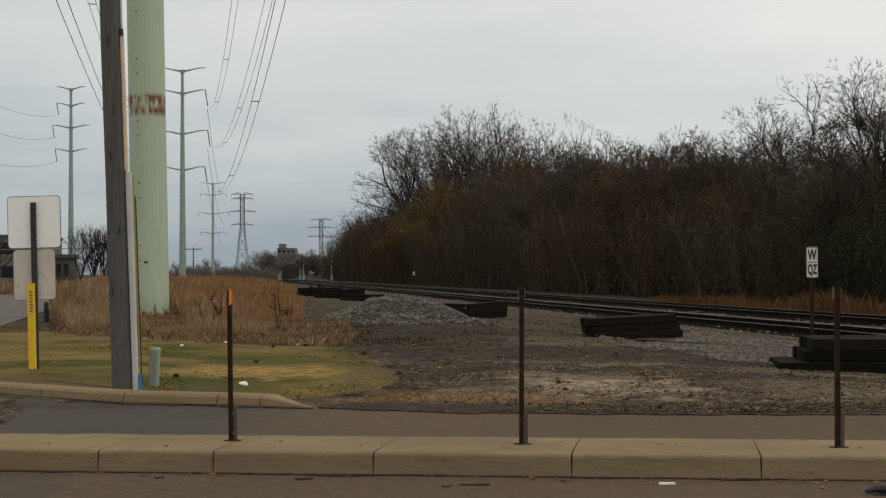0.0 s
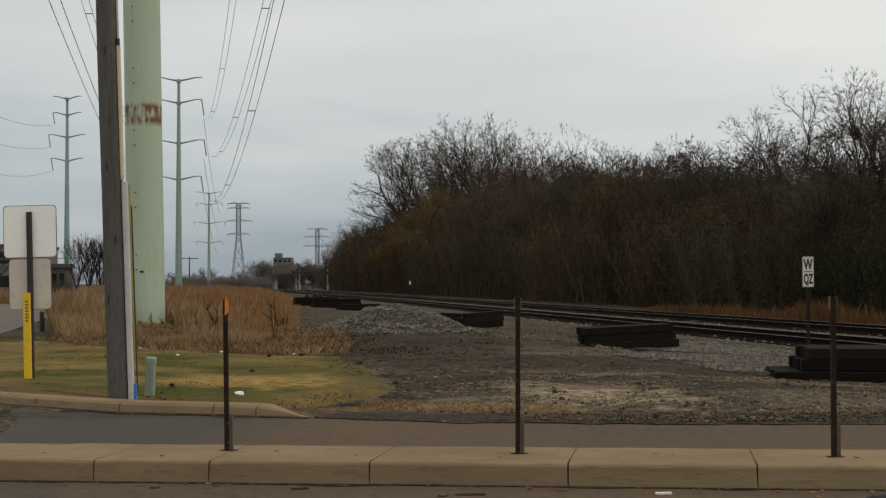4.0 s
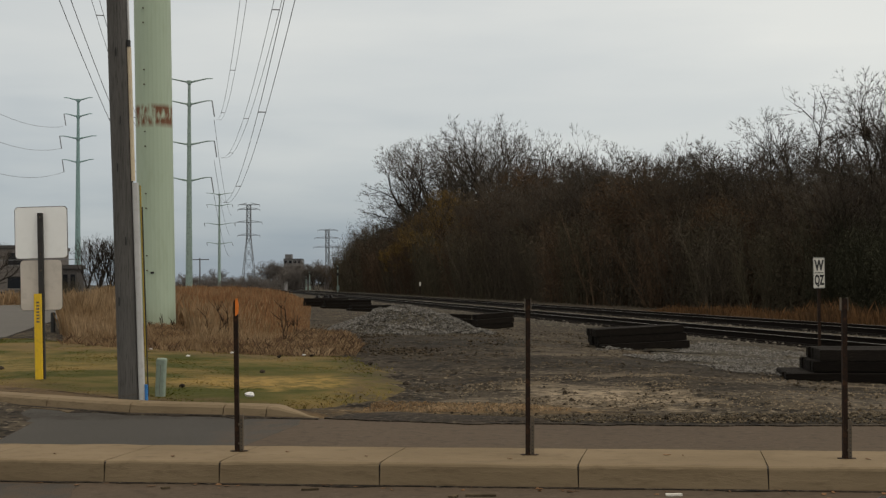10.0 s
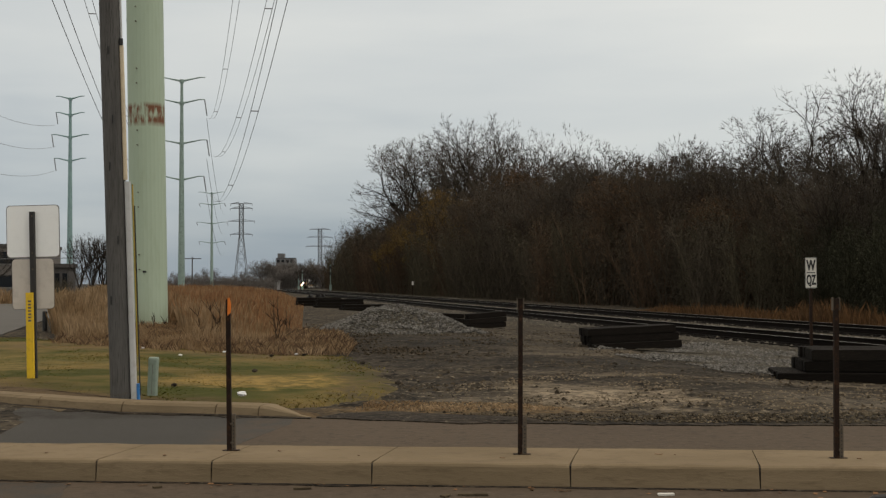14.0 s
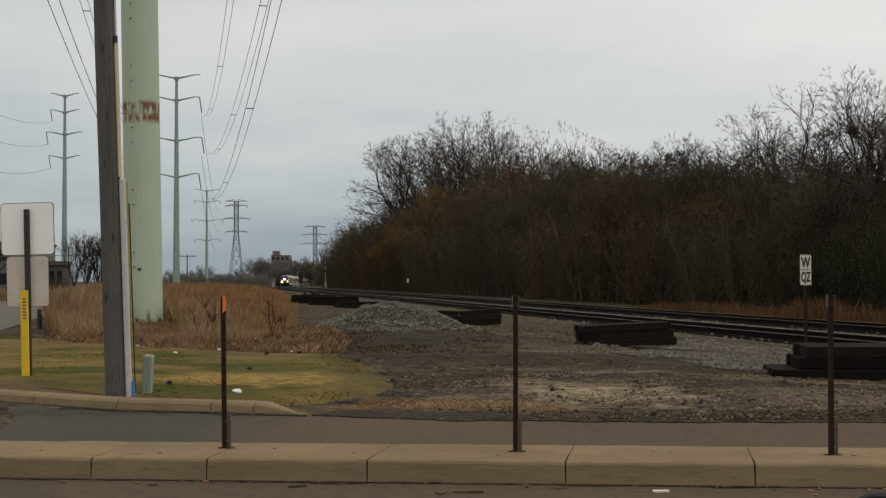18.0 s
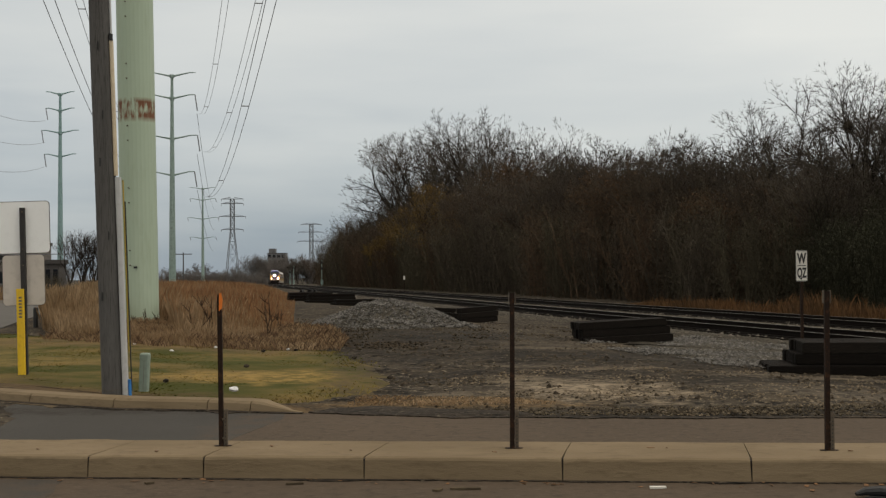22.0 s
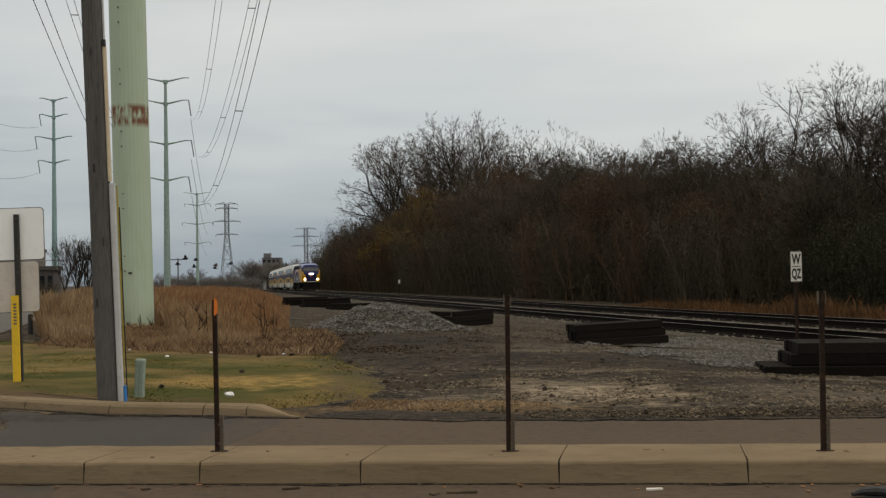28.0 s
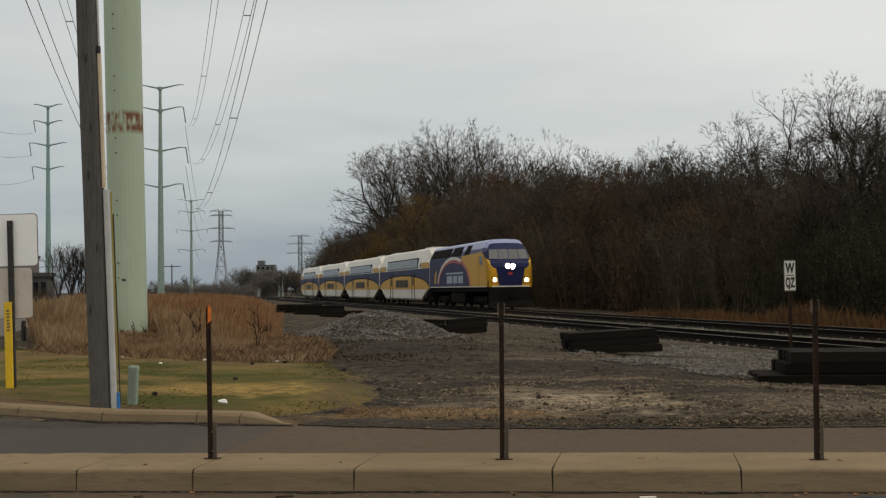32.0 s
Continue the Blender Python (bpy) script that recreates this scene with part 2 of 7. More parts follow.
M_SIGN_WHITE = material("white_sign_face", (0.66, 0.64, 0.58), (0.56, 0.54, 0.49), 0.5, big=4, fine=20, c=(0.5, 0.48, 0.43), bump=0.03)
M_INK = material("black_sign_ink", (0.015, 0.015, 0.015), (0.02, 0.02, 0.02), 0.6, bump=0)
M_TIE = material("creosoted_timber", (0.0075, 0.0065, 0.0055), (0.012, 0.0098, 0.008), 0.9, big=2, fine=10, c=(0.021, 0.0175, 0.0135), bump=0.6, stretch=(1.0, 6, 6), per_object=0.3, spec=0.06)
M_RAIL = material("rail_steel", (0.007, 0.0055, 0.0045), (0.01, 0.0075, 0.006), 0.8, metal=0.0, big=1, fine=8, bump=0.05, spec=0.05)
M_RAILTOP = material("polished_railhead", (0.2288, 0.2074, 0.1788), (0.1859, 0.1681, 0.143), 0.4, metal=0.7, bump=0)
M_BARK = material("grey_bark", (0.036, 0.029, 0.022), (0.024, 0.02, 0.016), 0.95, big=0.7, fine=6, bump=0.3, per_object=0.25, spec=0.1)
M_TWIG = material("brown_twigs", (0.078, 0.064, 0.05), (0.056, 0.047, 0.038), 0.95, big=0.4, fine=3, bump=0, per_object=0.35, spec=0.1)
M_TWIG_RED = material("brown_fine_twigs", (0.072, 0.056, 0.04), (0.052, 0.042, 0.031), 0.95, big=0.4, fine=3, bump=0, per_object=0.25, spec=0.1)
M_BRUSH = material("dry_brush_leaves", (0.0750, 0.0613, 0.0459), (0.0535, 0.0459, 0.0336), 0.95, big=0.4, fine=3, c=(0.0383, 0.0336, 0.0260), bump=0, island=0.06, per_object=0.3, spec=0.05)
M_BRUSH_OLIVE = material("olive_brown_leaves", (0.0765, 0.0659, 0.0444), (0.0566, 0.0489, 0.0336), 0.95, big=0.4, fine=3, c=(0.0412, 0.0367, 0.0260), bump=0, island=0.06, per_object=0.3, spec=0.05)
M_BRUSH_RUSSET = material("russet_brown_leaves", (0.0918, 0.0613, 0.0398), (0.0642, 0.0459, 0.0306), 0.95, big=0.4, fine=3, c=(0.0444, 0.0336, 0.0244), bump=0, island=0.06, per_object=0.3, spec=0.05)
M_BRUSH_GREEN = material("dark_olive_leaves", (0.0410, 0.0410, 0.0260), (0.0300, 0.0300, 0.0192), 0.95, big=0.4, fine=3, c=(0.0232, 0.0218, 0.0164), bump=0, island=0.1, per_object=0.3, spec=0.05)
M_RUSSET_LEAF = material("russet_clinging_leaves", (0.1, 0.06, 0.032), (0.075, 0.046, 0.026), 0.95, big=0.4, fine=3, c=(0.05, 0.033, 0.021), bump=0, island=0.2, per_object=0.2, spec=0.05)
M_WILLOW = material("ochre_willow_leaves", (0.1573, 0.1003, 0.0289), (0.1062, 0.0697, 0.0238), 0.95, big=0.4, fine=3, c=(0.06375, 0.0442, 0.0187), bump=0, island=0.25, spec=0.05)
# Twigs and brush far off, with the haze put into the base colour.
M_FAR_TREE = material("distant_hazed_trees", (0.15, 0.134, 0.12), (0.105, 0.096, 0.09), 0.95, bump=0, island=0.3, spec=0.05)
M_FAR_WALL = material("distant_masonry", (0.14, 0.133, 0.1295), (0.175, 0.168, 0.1645), 0.9, big=0.05, fine=0.5, bump=0)
M_FAR_BRICK = material("dark_brick", (0.12, 0.108, 0.10), (0.15, 0.133, 0.12), 0.9, big=0.1, fine=2, bump=0)
# Tower walls greyed in their colour to stand for the haze before them.
M_FAR_TOWER = material("distant_hazed_brick", (0.125, 0.125, 0.13), (0.15, 0.148, 0.15), 0.9, big=0.05, fine=0.5, bump=0)
M_RED_GRASS = material("reddish_prairie_grass", (0.2, 0.1, 0.046), (0.26, 0.15, 0.076), 0.9, big=0.5, fine=4, c=(0.15, 0.075, 0.035), bump=0, island=0.4, world_space=True, contrast=0.12, spec=0.1)
M_FAR_ROOF = material("dark_roof", (0.06, 0.055, 0.052), (0.08, 0.073, 0.07), 0.9, big=0.1, fine=2, bump=0)
M_DARK_GLASS = material("dark_window_glass", (0.01, 0.011, 0.013), (0.013, 0.014, 0.017), 0.12, spec=0.3, bump=0)
M_SCREEN_GLASS = material("windscreen_glass", (0.03, 0.034, 0.038), (0.042, 0.046, 0.05), 0.15, spec=0.4, bump=0)
M_TINT_GLASS = material("tinted_lower_window", (0.02, 0.015, 0.01), (0.014, 0.011, 0.008), 0.4, spec=0.08, bump=0)
M_TRAIN_BLUE = material("royal_blue_paint", (0.009, 0.0125, 0.054), (0.011, 0.015, 0.064), 0.45, big=0.5, fine=4, c=(0.013, 0.016, 0.05), bump=0, spec=0.12)
M_TRAIN_LAVENDER = material("lavender_roof_paint", (0.17, 0.2, 0.36), (0.2, 0.235, 0.4), 0.35, big=0.5, fine=4, c=(0.14, 0.16, 0.3), bump=0, spec=0.3)
M_TRAIN_YELLOW = material("golden_yellow_paint", (0.46, 0.26, 0.009), (0.41, 0.23, 0.009), 0.4, big=0.5, fine=4, c=(0.34, 0.19, 0.011), bump=0, spec=0.25)
M_TRAIN_WHITE = material("white_train_paint", (0.56, 0.55, 0.5), (0.49, 0.48, 0.435), 0.35, big=0.4, fine=3, c=(0.462, 0.4452, 0.4032), bump=0, spec=0.3)
M_TRAIN_RED = material("red_stripe", (0.32, 0.03, 0.03), (0.27, 0.03, 0.03), 0.4, bump=0)
M_TRAIN_GREY = material("silver_lettering", (0.30, 0.34, 0.42), (0.26, 0.30, 0.38), 0.5, bump=0)
M_UNDER = material("sooty_underframe", (0.006, 0.0055, 0.0055), (0.01, 0.009, 0.0085), 0.9, big=1, fine=8, bump=0.1, spec=0.05)
M_LAMP = material("lit_headlight", (1, 1, 1), (1, 1, 1), 0.2, bump=0, emit=((1.0, 0.64, 0.3), 350.0))
M_MARKER = material("lit_number_board", (0.8, 0.8, 0.8), (0.8, 0.8, 0.8), 0.3, bump=0, emit=((0.75, 0.8, 1.0), 0.5))
M_TRASH = material("white_litter", (0.75, 0.75, 0.74), (0.6, 0.6, 0.6), 0.6, bump=0.1)
M_RUBBER = material("black_rubber_scrap", (0.014, 0.014, 0.015), (0.022, 0.022, 0.022), 0.55, big=6, fine=30, bump=0.3)
M_LEAF = material("fallen_brown_leaf", (0.17, 0.085, 0.035), (0.12, 0.065, 0.03), 0.9, bump=0, per_object=0.4)
M_BIRD = material("black_feathers", (0.012, 0.012, 0.013), (0.018, 0.018, 0.02), 0.7, bump=0)
M_CONE = material("orange_cone_plastic", (0.8, 0.16, 0.03), (0.7, 0.14, 0.03), 0.5, bump=0)


def add_zone(m, cx, cy, rx, ry, colour, amount, seed):
    """A blotch of another colour in a ground material, with its own ragged outline."""
    n, l = m.node_tree.nodes, m.node_tree.links
    bsdf = n["Principled BSDF"]
    base = bsdf.inputs["Base Color"].links[0].from_socket
    geo, mp, ln = n.new("ShaderNodeNewGeometry"), n.new("ShaderNodeMapping"), n.new("ShaderNodeVectorMath")
    mp.vector_type = "POINT"
    mp.inputs["Location"].default_value = (-cx / rx, -cy / ry, 0)
    mp.inputs["Scale"].default_value = (1 / rx, 1 / ry, 0)
    ln.operation = "LENGTH"
    nz, ad, mr, mx, gate = n.new("ShaderNodeTexNoise"), n.new("ShaderNodeMath"), n.new("ShaderNodeMapRange"), n.new("ShaderNodeMixRGB"), n.new("ShaderNodeMath")
    nz.inputs["Scale"].default_value, nz.inputs["Detail"].default_value, nz.inputs["Roughness"].default_value = 1.6, 7, 0.7
    off = n.new("ShaderNodeMapping")
    off.inputs["Location"].default_value = (seed * 7.3, seed * 3.1, 0)
    ad.operation = "MULTIPLY_ADD"
    ad.inputs[1].default_value = 2.2
    mr.inputs[1].default_value, mr.inputs[2].default_value, mr.inputs[3].default_value, mr.inputs[4].default_value = 1.75, 2.25, 1.0, 0.0
    gate.operation = "MULTIPLY"
    fz, fr = n.new("ShaderNodeTexNoise"), n.new("ShaderNodeMapRange")
    fz.inputs["Scale"].default_value, fz.inputs["Detail"].default_value, fz.inputs["Roughness"].default_value = 3.6, 6, 0.75
    fr.inputs[1].default_value, fr.inputs[2].default_value, fr.inputs[3].default_value, fr.inputs[4].default_value = 0.42, 0.58, 0.15 * amount, amount
    l.new(geo.outputs["Position"], fz.inputs["Vector"])
    l.new(fz.outputs["Fac"], fr.inputs[0])
    l.new(fr.outputs[0], gate.inputs[1])
    l.new(geo.outputs["Position"], mp.inputs[0])
    l.new(geo.outputs["Position"], off.inputs[0])
    l.new(off.outputs[0], nz.inputs["Vector"])
    l.new(mp.outputs[0], ln.inputs[0])
    l.new(nz.outputs["Fac"], ad.inputs[0])
    l.new(ln.outputs["Value"], ad.inputs[2])
    l.new(ad.outputs[0], mr.inputs[0])
    l.new(mr.outputs[0], gate.inputs[0])
    l.new(gate.outputs[0], mx.inputs[0])
    l.new(base, mx.inputs[1])
    mx.inputs[2].default_value = (*colour, 1)
    l.new(mx.outputs[0], bsdf.inputs["Base Color"])


for k in range(7):
    add_zone(M_LAWN, -1.6 - 1.15 * k, 13.75 + 0.4 * k + 0.035 * k * k, 1.5, 0.8, (0.075, 0.052, 0.026), 0.75, 20 + k)
for k in range(4):
    add_zone(M_LAWN, -2.4 - 2.0 * k, 24.0 + 0.75 * k, 2.6, 1.5, (0.115, 0.078, 0.04), 0.7, 30 + k)
add_zone(M_LAWN, -2.2, 20.8, 3.4, 1.3, (0.042, 0.047, 0.009), 0.75, 40)
add_zone(M_LAWN, -2.8, 15.6, 2.8, 0.6, (0.046, 0.050, 0.010), 0.65, 41)
add_zone(M_LAWN, -2.1, 17.7, 2.1, 1.2, (0.26, 0.172, 0.055), 0.8, 42)
add_zone(M_LAWN, -7.5, 20.5, 2.5, 2.2, (0.190, 0.135, 0.050), 0.6, 43)
add_zone(M_LAWN, -5.0, 21.6, 3.0, 0.9, (0.050, 0.053, 0.011), 0.6, 44)
add_zone(M_BLADE, -2.2, 20.8, 3.4, 1.3, (0.059, 0.066, 0.013), 0.75, 40)
add_zone(M_BLADE, -2.8, 15.6, 2.8, 0.6, (0.064, 0.070, 0.014), 0.65, 41)
add_zone(M_BLADE, -2.1, 17.7, 2.1, 1.2, (0.34, 0.23, 0.075), 0.8, 42)
add_zone(M_BLADE, -7.5, 20.5, 2.5, 2.2, (0.266, 0.189, 0.070), 0.6, 43)
add_zone(M_BLADE, -5.0, 21.6, 3.0, 0.9, (0.070, 0.074, 0.015), 0.6, 44)
for k in range(5):
    add_zone(M_LAWN, -0.75 - 0.1 * k * k / 2, 14.5 + 2.2 * k, 0.75, 1.7, (0.06, 0.046, 0.027), 0.9, 60 + k)
add_zone(M_DIRT, 0.6, 25.5, 3.8, 5.5, (0.019, 0.0152, 0.011), 0.75, 1)
add_zone(M_DIRT, 4.3, 20.0, 3.2, 1.8, (0.023, 0.0185, 0.0135), 0.65, 2)
add_zone(M_DIRT, 2.1, 15.9, 1.2, 1.6, (0.25, 0.2, 0.14), 0.9, 3)
add_zone(M_DIRT, 1.4, 17.3, 0.6, 0.8, (0.2, 0.16, 0.11), 0.6, 4)
add_zone(M_DIRT, 0.1, 14.0, 1.7, 0.9, (0.17, 0.11, 0.05), 0.65, 5)
add_zone(M_DIRT, 2.0, 13.0, 9.0, 0.7, (0.018, 0.016, 0.0135), 0.8, 6)
add_zone(M_DIRT, -1.6, 29.5, 2.2, 5.0, (0.019, 0.0145, 0.0105), 0.8, 8)
add_zone(M_DIRT, 2.6, 23.0, 4.5, 1.0, (0.017, 0.0135, 0.01), 0.75, 9)
add_zone(M_DIRT, 1.4, 19.0, 2.2, 0.7, (0.016, 0.0125, 0.0095), 0.7, 10)
add_zone(M_DIRT, 3.4, 27.5, 2.4, 2.0, (0.12, 0.098, 0.07), 0.45, 11)
add_zone(M_DIRT, 4.8, 17.2, 2.0, 0.7, (0.02, 0.016, 0.0115), 0.7, 12)
add_zone(M_DIRT, 5.4, 15.6, 1.6, 1.2, (0.12, 0.10, 0.075), 0.5, 7)

add_zone(M_ASPHALT_NEW, -2.5, 7.7, 0.75, 1.3, (0.068, 0.053, 0.04), 0.95, 70)
add_zone(M_ASPHALT_NEW, -1.65, 11.3, 0.5, 1.6, (0.068, 0.053, 0.04), 0.9, 71)
add_zone(M_ASPHALT_NEW, -3.6, 13.0, 2.5, 0.4, (0.03, 0.026, 0.021), 0.8, 72)
add_zone(M_DIRT, 0.5, 31.0, 2.8, 2.4, (0.021, 0.02, 0.018), 0.9, 80)
add_zone(M_DIRT, 4.6, 22.5, 3.0, 1.6, (0.03, 0.027, 0.023), 0.7, 81)
# Dark and pale tones for the streaks across the lot.
DARK, PALE = (0.012, 0.0098, 0.0074), (0.16, 0.13, 0.094)
add_zone(M_DIRT, 1.6, 21.3, 3.2, 0.38, DARK, 0.5, 50)
add_zone(M_DIRT, 3.6, 18.4, 2.8, 0.3, DARK, 0.5, 51)
add_zone(M_DIRT, 0.8, 23.6, 2.4, 0.5, DARK, 0.5, 52)
add_zone(M_DIRT, 2.8, 16.9, 1.8, 0.22, DARK, 0.45, 53)
add_zone(M_DIRT, 1.2, 20.2, 1.6, 0.22, PALE, 0.5, 54)
add_zone(M_DIRT, 3.2, 19.5, 1.6, 0.2, PALE, 0.5, 55)
add_zone(M_DIRT, 5.6, 18.2, 2.0, 0.3, PALE, 0.5, 56)
add_zone(M_DIRT, 0.6, 15.4, 1.2, 0.3, PALE, 0.5, 57)
add_zone(M_DIRT, -0.6, 33.5, 2.6, 1.6, DARK, 0.7, 58)
add_zone(M_DIRT, -0.2, 29.0, 2.2, 1.6, DARK, 0.5, 59)
add_zone(M_DIRT, 2.4, 25.2, 1.6, 0.6, PALE, 0.5, 60)
add_zone(M_DIRT, 6.2, 16.2, 1.5, 0.25, DARK, 0.45, 61)


def add_rust_band(m, z0, z1):
    """A rust stain between two heights, on the painted pole's own material."""
    n, l = m.node_tree.nodes, m.node_tree.links
    bsdf = n["Principled BSDF"]
    base = bsdf.inputs["Base Color"].links[0].from_socket
    tc, sep = n.new("ShaderNodeTexCoord"), n.new("ShaderNodeSeparateXYZ")
    l.new(tc.outputs["Object"], sep.inputs[0])
    up, down = n.new("ShaderNodeMapRange"), n.new("ShaderNodeMapRange")
    up.inputs[1].default_value, up.inputs[2].default_value = z0 - 0.12, z0 + 0.06
    down.inputs[1].default_value, down.inputs[2].default_value = z1 + 0.1, z1 - 0.05
    l.new(sep.outputs["Z"], up.inputs[0])
    l.new(sep.outputs["Z"], down.inputs[0])
    mp, nz = n.new("ShaderNodeMapping"), n.new("ShaderNodeTexNoise")
    mp.inputs["Scale"].default_value = (5.5, 5.5, 1.6)
    nz.inputs["Scale"].default_value, nz.inputs["Detail"].default_value = 1.5, 6
    l.new(tc.outputs["Object"], mp.inputs[0])
    l.new(mp.outputs[0], nz.inputs["Vector"])
    cut = n.new("ShaderNodeMapRange")
    cut.inputs[1].default_value, cut.inputs[2].default_value = 0.38, 0.56
    l.new(nz.outputs["Fac"], cut.inputs[0])
    m1, m2 = n.new("ShaderNodeMath"), n.new("ShaderNodeMath")
    m1.operation = m2.operation = "MULTIPLY"
    l.new(up.outputs[0], m1.inputs[0])
    l.new(down.outputs[0], m1.inputs[1])
    l.new(m1.outputs[0], m2.inputs[0])
    l.new(cut.outputs[0], m2.inputs[1])
    mx = n.new("ShaderNodeMixRGB")
    mx.inputs[2].default_value = (0.15, 0.055, 0.02, 1)
    l.new(m2.outputs[0], mx.inputs[0])
    l.new(base, mx.inputs[1])
    l.new(mx.outputs[0], bsdf.inputs["Base Color"])


# ---- mesh helpers ----
def part(name, bm, mat, parent, label=""):
    me = bpy.data.meshes.new(name)
    bm.normal_update()
    bm.to_mesh(me)
    bm.free()
    me.materials.append(mat)
    ob = new(name, me)
    ob.parent = parent
    if label:
        ob["label"] = label
    return ob


def part_data(name, verts, faces, mat, parent=None, label=""):
    me = bpy.data.meshes.new(name)
    me.from_pydata(verts, [], faces)
    me.update()
    me.materials.append(mat)
    ob = new(name, me)
    ob.parent = parent
    if label:
        ob["label"] = label
    return ob


def thing(name, label, category, m=None, group="", kind=""):
    ob = tagged(new(name), label, category, group, kind)
    if m is not None:
        ob.matrix_basis = m
    return ob


def box(bm, x0, x1, y0, y1, z0, z1, bevel=0.0):
    vs = [bm.verts.new(p) for p in ((x0, y0, z0), (x1, y0, z0), (x1, y1, z0), (x0, y1, z0), (x0, y0, z1), (x1, y0, z1), (x1, y1, z1), (x0, y1, z1))]
    fs = [bm.faces.new([vs[i] for i in f]) for f in ((3, 2, 1, 0), (4, 5, 6, 7), (0, 1, 5, 4), (1, 2, 6, 5), (2, 3, 7, 6), (3, 0, 4, 7))]
    if bevel:
        bmesh.ops.bevel(bm, geom=list({e for f in fs for e in f.edges}), offset=bevel, segments=2, affect="EDGES")
    return bm


def boxed(*a, **k):
    return box(bmesh.new(), *a, **k)


def tube(bm, pts, radii, sides=8, caps=True):
    rings = []
    n = len(pts)
    for i, p in enumerate(pts):
        p = Vector(p)
        d = (Vector(pts[min(i + 1, n - 1)]) - Vector(pts[max(i - 1, 0)])).normalized()
        ref = Vector((0, 0, 1)) if abs(d.z) < 0.9 else Vector((1, 0, 0))
        u = d.cross(ref).normalized()
        v = d.cross(u)
        r = radii[i] if isinstance(radii, (list, tuple)) else radii
        rings.append([bm.verts.new(p + (u * math.cos(2 * math.pi * k / sides) + v * math.sin(2 * math.pi * k / sides)) * r) for k in range(sides)])
    for a, b in zip(rings, rings[1:]):
        for k in range(sides):
            bm.faces.new((a[k], a[(k + 1) % sides], b[(k + 1) % sides], b[k]))
    if caps:
        bm.faces.new(list(reversed(rings[0])))
        bm.faces.new(rings[-1])
    return bm


def tubed(*a, **k):
    return tube(bmesh.new(), *a, **k)


def prism(bm, outline, axis, a0, a1):
    """An outline of 2D points, drawn out along an axis between two places."""
    def at(p, a):
        return {"x": (a, p[0], p[1]), "y": (p[0], a, p[1]), "z": (p[0], p[1], a)}[axis]
    v0 = [bm.verts.new(at(p, a0)) for p in outline]
    v1 = [bm.verts.new(at(p, a1)) for p in outline]
    n = len(outline)
    bm.faces.new(v0)
    bm.faces.new(list(reversed(v1)))
    for i in range(n):
        bm.faces.new((v0[i], v1[i], v1[(i + 1) % n], v0[(i + 1) % n]))
    bmesh.ops.recalc_face_normals(bm, faces=bm.faces[:])
    return bm


def prismed(*a, **k):
    return prism(bmesh.new(), *a, **k)


def rounded(w, h, r, cx=0, cy=0, n=4):
    pts = []
    for sx, sy, a in ((1, 1, 0), (-1, 1, 90), (-1, -1, 180), (1, -1, 270)):
        for k in range(n + 1):
            t = radians(a + 90 * k / n)
            pts.append((cx + sx * (w / 2 - r) + r * math.cos(t), cy + sy * (h / 2 - r) + r * math.sin(t)))
    return pts


def writing(name, text, size, mat, parent, m, depth=0.004):
    cu = bpy.data.curves.new(name, "FONT")
    cu.body, cu.size, cu.align_x, cu.align_y, cu.extrude = text, size, "CENTER", "CENTER", depth
    cu.offset = size * 0.04
    tmp = bpy.data.objects.new(name, cu)
    scene.collection.objects.link(tmp)
    me = bpy.data.meshes.new_from_object(tmp.evaluated_get(bpy.context.evaluated_depsgraph_get()))
    bpy.data.objects.remove(tmp)
    me.materials.clear()
    me.materials.append(mat)
    ob = new(name, me)
    ob.parent = parent
    ob.matrix_basis = m
    return ob


# ---- the railway line: one gentle bend ----
BEND_AT = (0, 60, 120, 180, 260, 360, 500, 900)
BEND = (1.728, -0.074, -0.345, 0.395, 0.186, 0.407, 0.310, 0.426)
LINE_S = np.arange(-90.0, 1400.0, 2.0)
LINE_H = radians(-13.71) + np.cumsum(np.where(LINE_S < 0, 0.0, np.interp(LINE_S, BEND_AT, BEND))) * 2e-3
LINE_X = np.cumsum(np.sin(LINE_H)) * 2
LINE_Y = np.cumsum(np.cos(LINE_H)) * 2
LINE_X += 18.60 - np.interp(0, LINE_S, LINE_X)
LINE_Y += 17.50 - np.interp(0, LINE_S, LINE_Y)


def fall(y):
    """The land falls gently far off."""
    return -0.00415 * np.clip(np.asarray(y, float) - 245.0, 0, 440)


def line(s, off=0.0):
    """A place beside the main track: away from the camera's road is positive."""
    x, y, h = (float(np.interp(s, LINE_S, a)) for a in (LINE_X, LINE_Y, LINE_H))
    return x + off * math.cos(h), y - off * math.sin(h), -0.1 + float(fall(y)), h


NEAR_OFF = -5.0


def ground_z(x, y):
    x, y = np.asarray(x, float), np.asarray(y, float)
    lx = np.interp(y, LINE_Y, LINE_X)
    d = (lx - x) * 0.975 + NEAR_OFF
    z = np.where(d > 0, -0.10 - 0.30 * np.clip((9 - d) / 6, 0, 1), -0.40)
    lot = np.clip((y - 12.6) / 1.5, 0, 1)
    z = z * lot + (1 - lot) * -0.06
    bank = np.clip((-(x + 2.0) - 0.12 * (y - 13)) / 3.0, 0, 1)
    z = z + (0.02 - z) * bank * np.where(d > 8, 1, 0)
    return z + fall(y)


